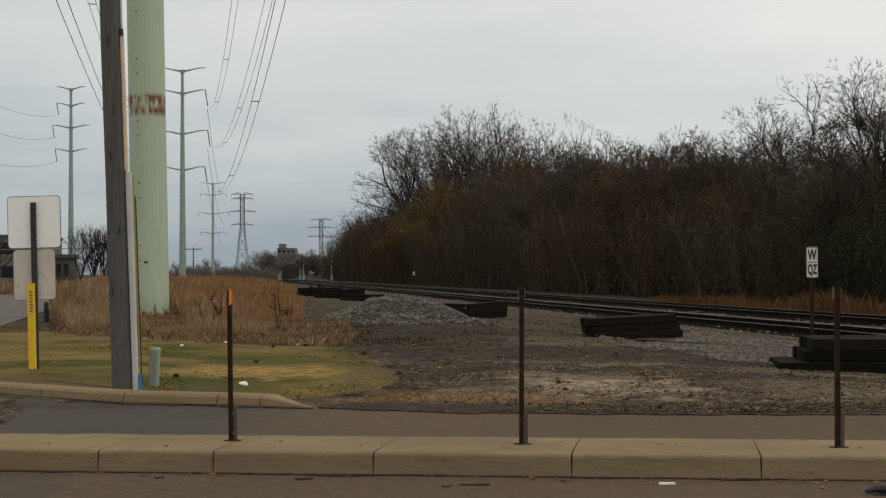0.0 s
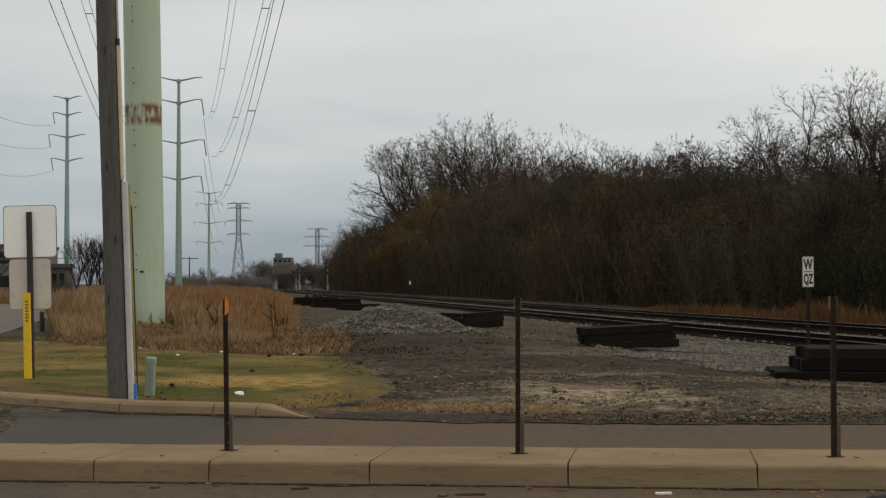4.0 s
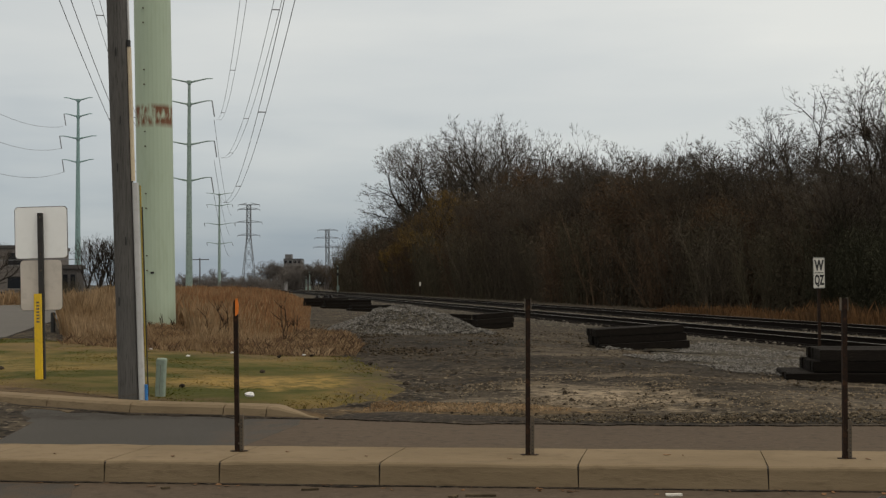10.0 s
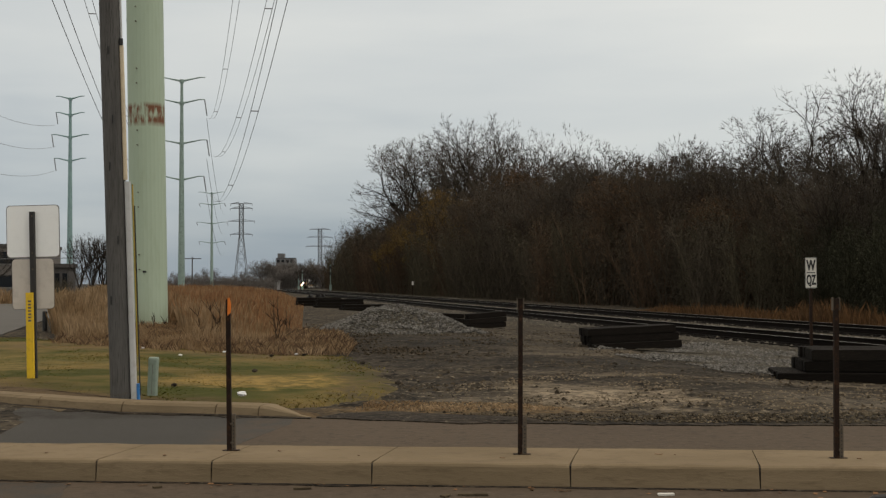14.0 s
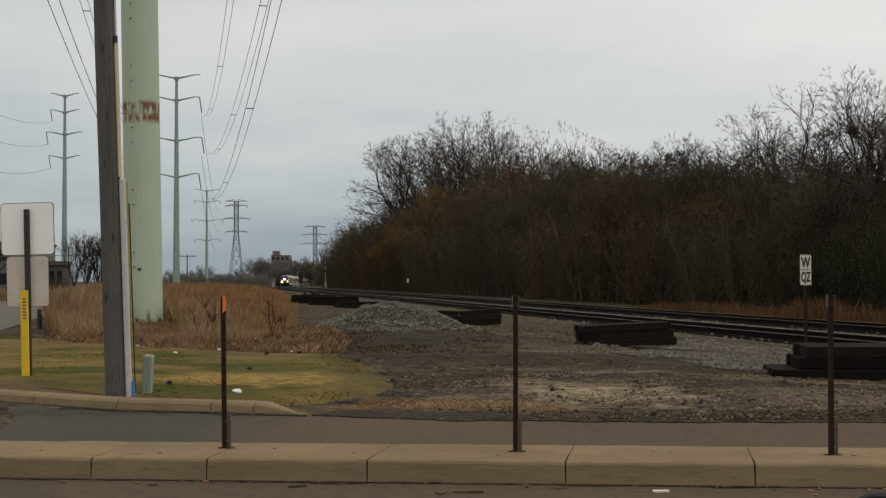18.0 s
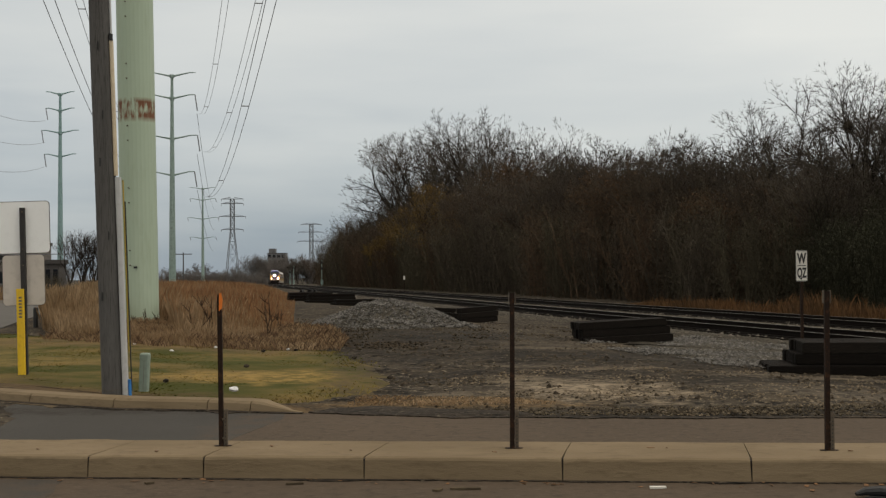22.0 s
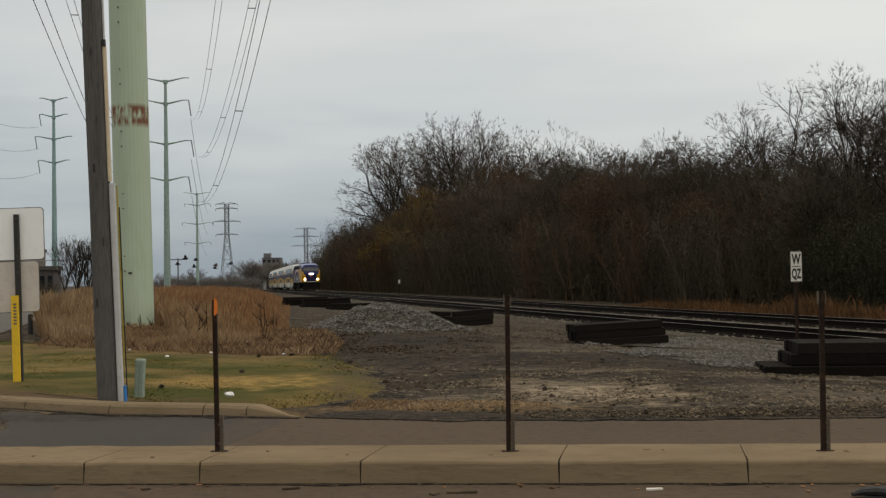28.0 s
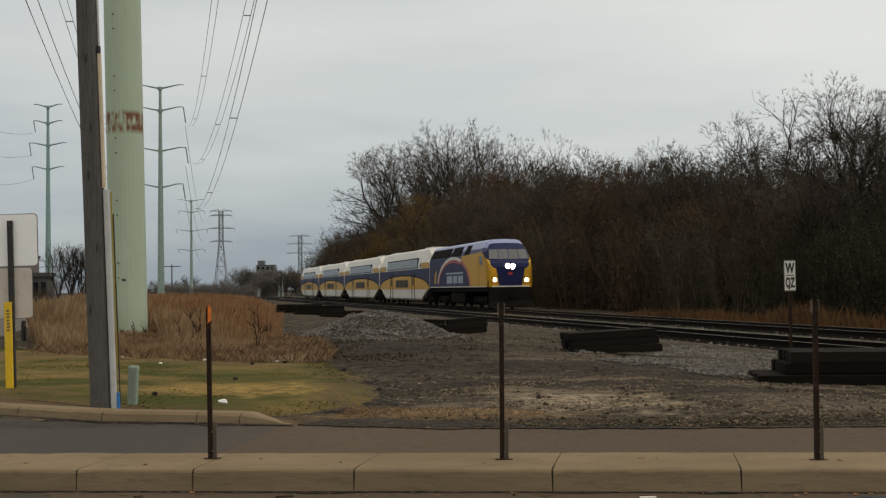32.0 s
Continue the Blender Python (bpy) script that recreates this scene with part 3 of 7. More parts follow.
# ---- ground ----
def spread(a, b, step, grow, far):
    mid = list(np.arange(a, b + 1e-6, step))
    up, down, d = [], [], step
    while (up or mid)[-1] < far:
        d *= grow
        up.append((up or mid)[-1] + d)
    d = step
    while (down[-1] if down else mid[0]) > -far:
        d *= grow
        down.append((down[-1] if down else mid[0]) - d)
    return np.array(down[::-1] + mid + up)


def build_ground():
    xs, ys = spread(-16, 22, 0.4, 1.22, 4300), spread(10, 62, 0.4, 1.12, 4300)
    gx, gy = np.meshgrid(xs, ys)
    gz = ground_z(gx, gy)
    verts = []
    for x, y, z in zip(gx.ravel(), gy.ravel(), gz.ravel()):
        if 12.8 < y < 70 and -20 < x < 30:
            z += 0.035 * noise.noise((x * 0.8, y * 0.8, 0)) + 0.018 * noise.noise((x * 3, y * 3, 5))
        verts.append((x, y, z))
    w = len(xs)
    faces = [(j * w + i, j * w + i + 1, (j + 1) * w + i + 1, (j + 1) * w + i) for j in range(len(ys) - 1) for i in range(w - 1)]
    ob = part_data("ground", verts, faces, M_DIRT)
    for p in ob.data.polygons:
        p.use_smooth = True
    return tagged(ob, "rutted grey-brown dirt and cinder lot beside the tracks", "ground", kind="structure")


def ragged(outline, step=0.25, amount=0.18, seed=0):
    pts = []
    n = len(outline)
    for i in range(n):
        a, b = Vector(outline[i]), Vector(outline[(i + 1) % n])
        k = max(1, int((b - a).length / step))
        for j in range(k):
            p = a.lerp(b, j / k)
            q = noise.noise_vector((p.x * 1.3, p.y * 1.3, seed)) + 0.5 * noise.noise_vector((p.x * 4, p.y * 4, seed))
            pts.append((p.x + amount * q.x, p.y + 2 * amount * q.y))
    return pts


def patch(name, outline, mat, lift, label, category="ground", amount=0.18, seed=0, sink=0.03):
    pts = ragged(outline, amount=amount, seed=seed)
    cx, cy = np.mean([p[0] for p in pts]), np.mean([p[1] for p in pts])
    n, verts, faces = len(pts), [], []
    rings = (1.0, 0.96, 0.88, 0.75, 0.6, 0.45, 0.3, 0.15)
    for k, r in enumerate(rings):
        for x, y in pts:
            x, y = cx + (x - cx) * r, cy + (y - cy) * r
            h = -sink if k == 0 else lift * (0.55 if k == 1 else 1) + 0.012 * noise.noise((x * 2, y * 2, 3)) + 0.02 * noise.noise((x * .7, y * .7, 9))
            verts.append((x, y, float(ground_z(x, y)) + h))
    verts.append((cx, cy, float(ground_z(cx, cy)) + lift))
    for k in range(len(rings) - 1):
        for i in range(n):
            j = (i + 1) % n
            faces.append((k * n + i, k * n + j, (k + 1) * n + j, (k + 1) * n + i))
    last = (len(rings) - 1) * n
    faces += [(last + i, last + (i + 1) % n, len(verts) - 1) for i in range(n)]
    ob = part_data(name, verts, faces, mat)
    for p in ob.data.polygons:
        p.use_smooth = True
    return tagged(ob, label, category, kind="structure")


def inside(outline, x, y):
    hit = np.zeros(len(x), bool)
    n = len(outline)
    for i in range(n):
        (x0, y0), (x1, y1) = outline[i], outline[(i + 1) % n]
        cross = ((y0 > y) != (y1 > y)) & (x < (x1 - x0) * (y - y0) / ((y1 - y0) or 1e-9) + x0)
        hit ^= cross
    return hit


def scatter(outline, count, seed, near=None):
    rng = np.random.RandomState(seed)
    xs, ys = [p[0] for p in outline], [p[1] for p in outline]
    gx, gy = np.empty(0), np.empty(0)
    while len(gx) < count:
        u = rng.rand(count * 2)
        x = min(xs) + rng.rand(count * 2) * (max(xs) - min(xs))
        y = min(ys) + (u ** near if near else u) * (max(ys) - min(ys))
        ok = inside(outline, x, y)
        gx, gy = np.concatenate((gx, x[ok])), np.concatenate((gy, y[ok]))
    return gx[:count], gy[:count]


def blades(name, x, y, z, height, width, lean, mat, label, category, seed=0):
    """Upright grass blades, each one a bent pair of triangles."""
    rng = np.random.RandomState(seed)
    n = len(x)
    a = rng.rand(n) * 2 * np.pi
    h = height * (0.55 + 0.9 * rng.rand(n))
    w = width * (0.6 + 0.8 * rng.rand(n))
    lx, ly = lean * h * rng.randn(n), lean * h * rng.randn(n)
    v = np.empty((n, 4, 3))
    v[:, 0] = np.stack((x - w * np.cos(a), y - w * np.sin(a), z - 0.02), 1)
    v[:, 1] = np.stack((x + w * np.cos(a), y + w * np.sin(a), z - 0.02), 1)
    v[:, 2] = np.stack((x + lx * 0.4 + 0.7 * w * np.cos(a), y + ly * 0.4 + 0.7 * w * np.sin(a), z + h * 0.6), 1)
    v[:, 3] = np.stack((x + lx, y + ly, z + h), 1)
    i = np.arange(n) * 4
    faces = np.concatenate((np.stack((i, i + 1, i + 2), 1), np.stack((i, i + 2, i + 3), 1)))
    ob = part_data(name, v.reshape(-1, 3).tolist(), faces.tolist(), mat)
    return tagged(ob, label, category, kind="stuff")


def stones(name, x, y, z, size, mat, label, seed=0):
    rng = np.random.RandomState(seed)
    n = len(x)
    base = np.array([(1, 0, 0), (-1, 0, 0), (0, 1, 0), (0, -1, 0), (0, 0, 0.75), (0, 0, -0.6)], float)
    tri = np.array([(0, 2, 4), (2, 1, 4), (1, 3, 4), (3, 0, 4), (2, 0, 5), (1, 2, 5), (3, 1, 5), (0, 3, 5)])
    s = size * (0.4 + 1.2 * rng.rand(n) ** 2)
    v = base[None] * (0.6 + 0.8 * rng.rand(n, 6, 1)) * s[:, None, None]
    a = rng.rand(n) * 6.28
    c, d = np.cos(a)[:, None], np.sin(a)[:, None]
    vx, vy = v[:, :, 0] * c - v[:, :, 1] * d, v[:, :, 0] * d + v[:, :, 1] * c
    out = np.stack((vx + x[:, None], vy + y[:, None], v[:, :, 2] + (z + s * 0.2)[:, None]), 2)
    faces = (tri[None] + (np.arange(n) * 6)[:, None, None]).reshape(-1, 3)
    ob = part_data(name, out.reshape(-1, 3).tolist(), faces.tolist(), mat)
    return tagged(ob, label, "stones", kind="stuff")


LAWN = [(-14, 19.5), (-9.5, 17.6), (-5.35, 14.66), (-4.77, 14.23), (-3.56, 13.62), (-2.4, 13.95), (-1.5, 14.35), (-0.75, 15.4), (-0.5, 17.0), (-0.9, 20.5), (-1.9, 24.2),
        (-4.3, 24.6), (-8.3, 27.6), (-10.4, 30.2), (-11.0, 30.3), (-15, 26)]
PRAIRIE = [(-2.2, 25.2), (-4.3, 24.6), (-8.3, 27.3), (-10.9, 34), (-16.9, 57), (-24, 85), (-36, 125), (-14.5, 125), (-8.4, 74), (-4.6, 40), (-3.2, 31)]
build_ground()
patch("lawn", LAWN, M_LAWN, 0.06, "patchy green and straw-yellow lawn on the corner", amount=0.09, seed=1)
patch("bare_edge", [(-9.5, 17.6), (-5.4, 14.72), (-4.77, 14.3), (-3.56, 13.6), (-2.33, 13.2), (-1.5, 13.0), (-1.2, 13.5), (-2.4, 13.75), (-3.5, 14.2), (-5.2, 15.3), (-9.4, 18.1)], M_STRAW, 0.085, "bare brown edge of the lawn along the kerb", amount=0.06, seed=9)
patch("prairie_soil", PRAIRIE, M_STRAW, 0.03, "matted dry grass floor under the prairie", amount=0.3, seed=2)
patch("gravel_patch", [(5.0, 33), (4.4, 27), (5.0, 21.5), (8.0, 19.5), (11, 22), (10, 28), (8, 34)], M_BALLAST, 0.05, "pale grey gravel beside the near track", amount=0.4, seed=7)
patch("broken_asphalt", [(-1.4, 12.85), (-0.2, 12.35), (1.2, 12.2), (0.9, 12.75), (0.1, 13.3), (-0.7, 13.7), (-1.3, 13.55)], M_COAL, 0.05, "dark broken asphalt and cinders at the lot's mouth", amount=0.08, seed=11)
patch("far_verge", [(-16, 90), (-60, 100), (-45, 66), (-27, 80.5), (-18, 62)], M_STRAW, 0.03, "dry brown verge beyond the side street", amount=0.4, seed=8)


# ---- roads and kerbs ----
def slab(name, outline, mat, z0, z1, label, category="road"):
    return tagged(part(name, prismed(outline, "z", z0, z1), mat, None), label, category, kind="structure")


slab("road_near", [(-60, 12), (-3.35, 8.75), (2.94, 8.16), (60, 3.0), (60, -40), (-60, -40)], M_ASPHALT_OLD, -0.3, 0.0, "worn brown-grey asphalt road before the kerb")
slab("road_near_repair", [(-2.62, 8.56)] + ragged([(-2.58, 8.5), (-2.52, 7.75), (-2.7, 6.5)], 0.05, 0.05, 3)[:40] + [(-6, 6.5), (-6, 8.85)], M_ASPHALT_NEW, -0.02, 0.0015, "grey asphalt repair on the worn road")
slab("road_back", [(-1.55, 12.72), (-1.33, 12.66), (0, 12.14), (2.28, 11.89), (4.26, 11.76), (40, 9.5), (40, 5.7), (3.2, 8.86), (0.56, 9.16), (-2.4, 9.43)], M_ASPHALT_OLD, -0.3, 0.0, "worn brown asphalt behind the kerb")
slab("road_back_new", [(-1.97, 12.76), (-2.29, 12.94), (-3.49, 13.22), (-4.72, 14.0), (-5.19, 14.28), (-12, 18.5), (-40, 30), (-40, 13), (-3.46, 9.55), (-1.95, 9.39), (-1.72, 10.9), (-1.5, 12.1), (-1.55, 12.7)],
     M_ASPHALT_NEW, -0.3, 0.0015, "smooth dark grey asphalt side lane")
slab("side_street", [(-11.4, 31.2), (-13.5, 40), (-17.2, 56), (-19.5, 62), (-27.5, 80.5), (-60, 70), (-60, 30), (-20, 21)], M_STREET, -0.2, 0.062, "grey side street beyond the lawn")

# The raised kerb: cast lengths with dark joints.
MEDIAN_JOINTS = (-5.85, -4.6, -3.42, -2.45, -1.62, -0.49, 0.87, 2.13, 3.35, 4.6, 5.9)


def median_line(x):
    return 8.365 - 0.098 * (x - 0.5)


def kerb_length(x0, x1, parent):
    prof = ((0.0, -0.2), (-0.015, 0.0), (0.0, 0.132), (0.008, 0.147), (0.026, 0.156), (0.30, 0.158), (0.80, 0.156), (0.815, 0.14), (0.815, -0.2))
    bm = bmesh.new()
    rows = []
    n = max(2, int((x1 - x0) / 0.12))
    for i in range(n + 1):
        x = x0 + (x1 - x0) * i / n
        chip = 0.004 if i in (0, n) else 0
        row = []
        for k, (u, z) in enumerate(prof):
            q = 0.004 * noise.noise((x * 3, k * 1.7, 0)) + 0.003 * noise.noise((x * 11, k * 2.3, 4))
            row.append(bm.verts.new((x + 0.19 * max(u, 0) + (0.0 if i not in (0, n) else (chip if i == 0 else -chip) * (1 if k in (2, 3, 4) else 0)), median_line(x) + u + q, z + q - chip * 0.5)))
        rows.append(row)
    m = len(prof)
    for a, b in zip(rows, rows[1:]):
        for k in range(m - 1):
            bm.faces.new((a[k], b[k], b[k + 1], a[k + 1]))
    bm.faces.new(rows[0])
    bm.faces.new(list(reversed(rows[-1])))
    bmesh.ops.recalc_face_normals(bm, faces=bm.faces[:])
    return part("kerb_block", bm, M_CONCRETE, parent)


median = thing("raised_kerb", "tan cast concrete raised kerb with dark joints", "kerb", kind="structure")
for a, b in zip(MEDIAN_JOINTS, MEDIAN_JOINTS[1:]):
    kerb_length(a + 0.003, b - 0.003, median)
core = bmesh.new()
for x in MEDIAN_JOINTS:
    y = median_line(x)
    prism(core, [(x - 0.012, y + 0.012), (x + 0.012, y + 0.012), (x + 0.162, y + 0.79), (x + 0.138, y + 0.79)], "z", -0.1, 0.142)
part("joint_filler", core, M_JOINT, median, "dark filler in the joints")



def ground_seam(name, pts, w0, w1, z, label, mat=M_COAL):
    """A ragged seam, dark unless told otherwise, along a line on the ground."""
    rng = random.Random(len(pts))
    dense = []
    for (x0, y0), (x1, y1) in zip(pts, pts[1:]):
        k = max(2, int(math.hypot(x1 - x0, y1 - y0) / 0.05))
        dense += [(x0 + (x1 - x0) * i / k, y0 + (y1 - y0) * i / k) for i in range(k)]
    verts, faces = [], []
    for x, y in dense:
        w = w0 + w1 * max(0, noise.noise((x * 2.3, y * 2.3, 1))) + 0.4 * w0 * rng.random()
        verts += [(x, y, z - 0.03), (x, y, z), (x, y - w, z), (x, y - w, z - 0.03)]
    for i in range(len(dense) - 1):
        for k in range(3):
            faces.append((i * 4 + k, i * 4 + 4 + k, i * 4 + 5 + k, i * 4 + 1 + k))
    return tagged(part_data(name, verts, faces, mat), label, "dirt", kind="structure")


# A narrow dark line where the raised kerb meets the road.
ground_seam("gutter_strip", [(-5.6, median_line(-5.6) - 0.008), (0, median_line(0) - 0.008), (5.6, median_line(5.6) - 0.008)], 0.035, 0.09, 0.006, "dark ragged strip along the foot of the kerb")
ground_seam("road_edge_seam", [(-1.3, 12.70), (0, 12.2), (2.28, 11.95), (4.26, 11.82), (12, 11.35)], 0.07, 0.14, 0.012, "dark broken edge of the asphalt")
ground_seam("corner_seam", [(-9.5, 17.0), (-5.19, 14.25), (-4.72, 13.97), (-3.49, 13.2), (-2.29, 12.92), (-1.97, 12.76), (-1.3, 12.6)], 0.07, 0.12, 0.012, "dark dirt at the foot of the corner kerb")
ground_seam("corner_gutter_dirt", [(-4.9, 13.98), (-4.3, 13.62), (-3.49, 13.1), (-2.5, 12.86), (-1.7, 12.6)], 0.02, 0.42, 0.008, "dark wet dirt in the corner gutter")
ground_seam("corner_silt", [(-9.5, 16.85), (-5.19, 14.14), (-4.72, 13.86), (-4.1, 13.45)], 0.05, 0.35, 0.009, "pale silt washed along the corner kerb", M_SAND)

# The rounded kerb of the lawn's corner.
KERB_LINE = [(-14.2, 19.0), (-9.5, 17.0), (-5.19, 14.28), (-4.72, 14.0), (-3.49, 13.22), (-2.29, 12.94), (-1.97, 12.78), (-1.36, 12.6)]


def corner_kerb():
    top = thing("corner_kerb", "low weathered concrete kerb round the lawn", "kerb", kind="structure")
    pts = [Vector(p) for p in KERB_LINE]
    dense = []
    for i in range(len(pts) - 1):
        for k in range(8):
            dense.append(pts[i].lerp(pts[i + 1], k / 8))
    dense.append(pts[-1])
    smooth = [sum((dense[min(max(i + k, 0), len(dense) - 1)] for k in range(-4, 5)), Vector((0, 0))) / 9 for i in range(len(dense))]
    smooth[-1] = dense[-1]
    cuts = (0, 8, 16, 24, 32, 40, 48, len(smooth) - 1)
    for c0, c1 in zip(cuts, cuts[1:]):
        bm, rows = bmesh.new(), []
        for i in range(c0, c1 + 1):
            d = (smooth[min(i + 1, len(smooth) - 1)] - smooth[max(i - 1, 0)]).normalized()
            nrm = Vector((-d.y, d.x))
            p = smooth[i] + d * (0.006 if i == c0 else -0.006 if i == c1 else 0)
            f = min(1.0, (len(smooth) - 1 - i) / 7 + 0.1)
            g = min(1.0, (len(smooth) - 1 - i) / 9 + 0.12)
            rows.append([bm.verts.new((p.x + nrm.x * u * g, p.y + nrm.y * u * g, z * (f if z > 0 else 1) + 0.004 * noise.noise((p.x * 4, u * 9, 2)))) for u, z in
                         ((0.0, -0.2), (0.0, 0.01), (0.02, 0.082), (0.05, 0.108), (0.14, 0.115), (0.27, 0.112), (0.285, -0.2))])
        for a, b in zip(rows, rows[1:]):
            for k in range(6):
                bm.faces.new((a[k], b[k], b[k + 1], a[k + 1]))
        bm.faces.new(rows[0])
        bm.faces.new(list(reversed(rows[-1])))
        bmesh.ops.recalc_face_normals(bm, faces=bm.faces[:])
        part("kerb_block", bm, M_CONCRETE, top)
    return top


corner_kerb()


# ---- railway ----
def sweep(bm, profile, off, s0, s1, step, z=0.0):
    rows = []
    for s in np.arange(s0, s1 + 0.01, step):
        x, y, zz, h = line(s, off)
        rows.append([bm.verts.new((x + u * math.cos(h), y - u * math.sin(h), zz + z + w)) for u, w in profile])
    n = len(profile)
    for a, b in zip(rows, rows[1:]):
        for k in range(n):
            bm.faces.new((a[k], a[(k + 1) % n], b[(k + 1) % n], b[k]))
    bm.faces.new(list(reversed(rows[0])))
    bm.faces.new(rows[-1])
    bmesh.ops.recalc_face_normals(bm, faces=bm.faces[:])
    return bm


RAIL = ((-0.07, -0.18), (0.07, -0.18), (0.07, -0.165), (0.012, -0.15), (0.012, -0.045), (0.036, -0.035), (0.036, -0.004), (0.028, 0.0), (-0.028, 0.0), (-0.036, -0.004), (-0.036, -0.035), (-0.012, -0.045), (-0.012, -0.15), (-0.07, -0.165))


def railway(off, label):
    top = thing("railway_track", label, "railway track", kind="structure")
    part("ballast", sweep(bmesh.new(), ((-3.0, -0.6), (3.0, -0.6), (2.7, -0.42), (1.75, -0.21), (0, -0.205), (-1.75, -0.21), (-2.7, -0.42)), off, -80, 1300, 10), M_BALLAST, top, "crushed grey stone ballast")
    for g in (-0.7535, 0.7535):
        rail = part("rail", sweep(bmesh.new(), [(u + g, w) for u, w in RAIL], off, -80, 700, 5), M_RAIL, top, "rusty-sided steel rail")
        part("railhead", sweep(bmesh.new(), [(g - 0.027, 0.0), (g - 0.027, 0.003), (g + 0.027, 0.003), (g + 0.027, 0.0)], off, -80, 700, 5), M_RAILTOP, rail, "polished running surface")
    me = None
    for s in np.arange(-8, 142, 0.55):
        x, y, z, h = line(s, off)
        if me is None:
            bm = boxed(-1.3, 1.3, -0.115, 0.115, -0.36, -0.182, bevel=0.012)
            me = bpy.data.meshes.new("sleeper")
            bm.to_mesh(me)
            bm.free()
            me.materials.append(M_TIE)
        ob = new("sleeper", me)
        ob.parent = top
        ob.matrix_basis = Matrix.Translation((x, y, z)) @ Matrix.Rotation(-h + 0.01 * math.sin(s * 7), 4, "Z")
    bm = bmesh.new()
    for s in np.arange(142, 330, 0.55):
        x, y, z, h = line(s, off)
        n0 = len(bm.verts)
        box(bm, -1.3, 1.3, -0.115, 0.115, -0.36, -0.182)
        bm.verts.ensure_lookup_table()
        bmesh.ops.transform(bm, matrix=Matrix.Translation((x, y, z)) @ Matrix.Rotation(-h, 4, "Z"), verts=bm.verts[n0:])
    tagged(part("far_sleepers", bm, M_TIE, top), kind="stuff")
    return top


railway(0.0, "main railway track on grey ballast, rails rusty-sided and shiny-topped")
railway(NEAR_OFF, "second railway track nearer the lot, dark timber sleepers")


def ballast_stones():
    rng = np.random.RandomState(5)
    xs, ys, zs = [], [], []
    for off in (0.0, NEAR_OFF):
        for s in rng.rand(6500) ** 1.5 * 110 - 4:
            u = rng.rand() * 5.6 - 2.8
            x, y, z, h = line(s, off + u)
            xs.append(x), ys.append(y), zs.append(z - 0.215 - max(0, abs(u) - 1.75) * 0.22)
    return stones("ballast_stones", np.array(xs), np.array(ys), np.array(zs), 0.05, M_TRACK_STONE, "loose crushed dark ballast stones by the rails", 6)


ballast_stones()


def lot_surface():
    """A finely broken sheet over the near lot."""
    xs, ys = np.arange(-2.6, 13.0, 0.13), np.arange(12.7, 34, 0.13)
    verts, w = [], len(xs)
    for y in ys:
        for x in xs:
            f = min(1.0, (y - 12.7) / 0.5, (34 - y) / 2, (x + 2.6) / 1.5, (13 - x) / 1.5)
            k = 0.05 * noise.noise((x * 0.9, y * 0.9, 0)) + 0.035 * noise.noise((x * 2.7, y * 2.7, 5)) + 0.028 * max(0, noise.noise((x * 6, y * 6, 8)))
            verts.append((x, y, float(ground_z(x, y)) - 0.05 + f * (0.05 + k)))
    faces = [(j * w + i, j * w + i + 1, (j + 1) * w + i + 1, (j + 1) * w + i) for j in range(len(ys) - 1) for i in range(w - 1)]
    return tagged(part_data("lot_dirt", verts, faces, M_DIRT), "rough dark brown dirt and cinders of the lot", "ground", kind="structure")


def lot_z(x, y):
    return np.array([float(ground_z(a, b)) + 0.05 * noise.noise((a * 0.9, b * 0.9, 0)) + 0.035 * noise.noise((a * 2.7, b * 2.7, 5)) for a, b in zip(x, y)])


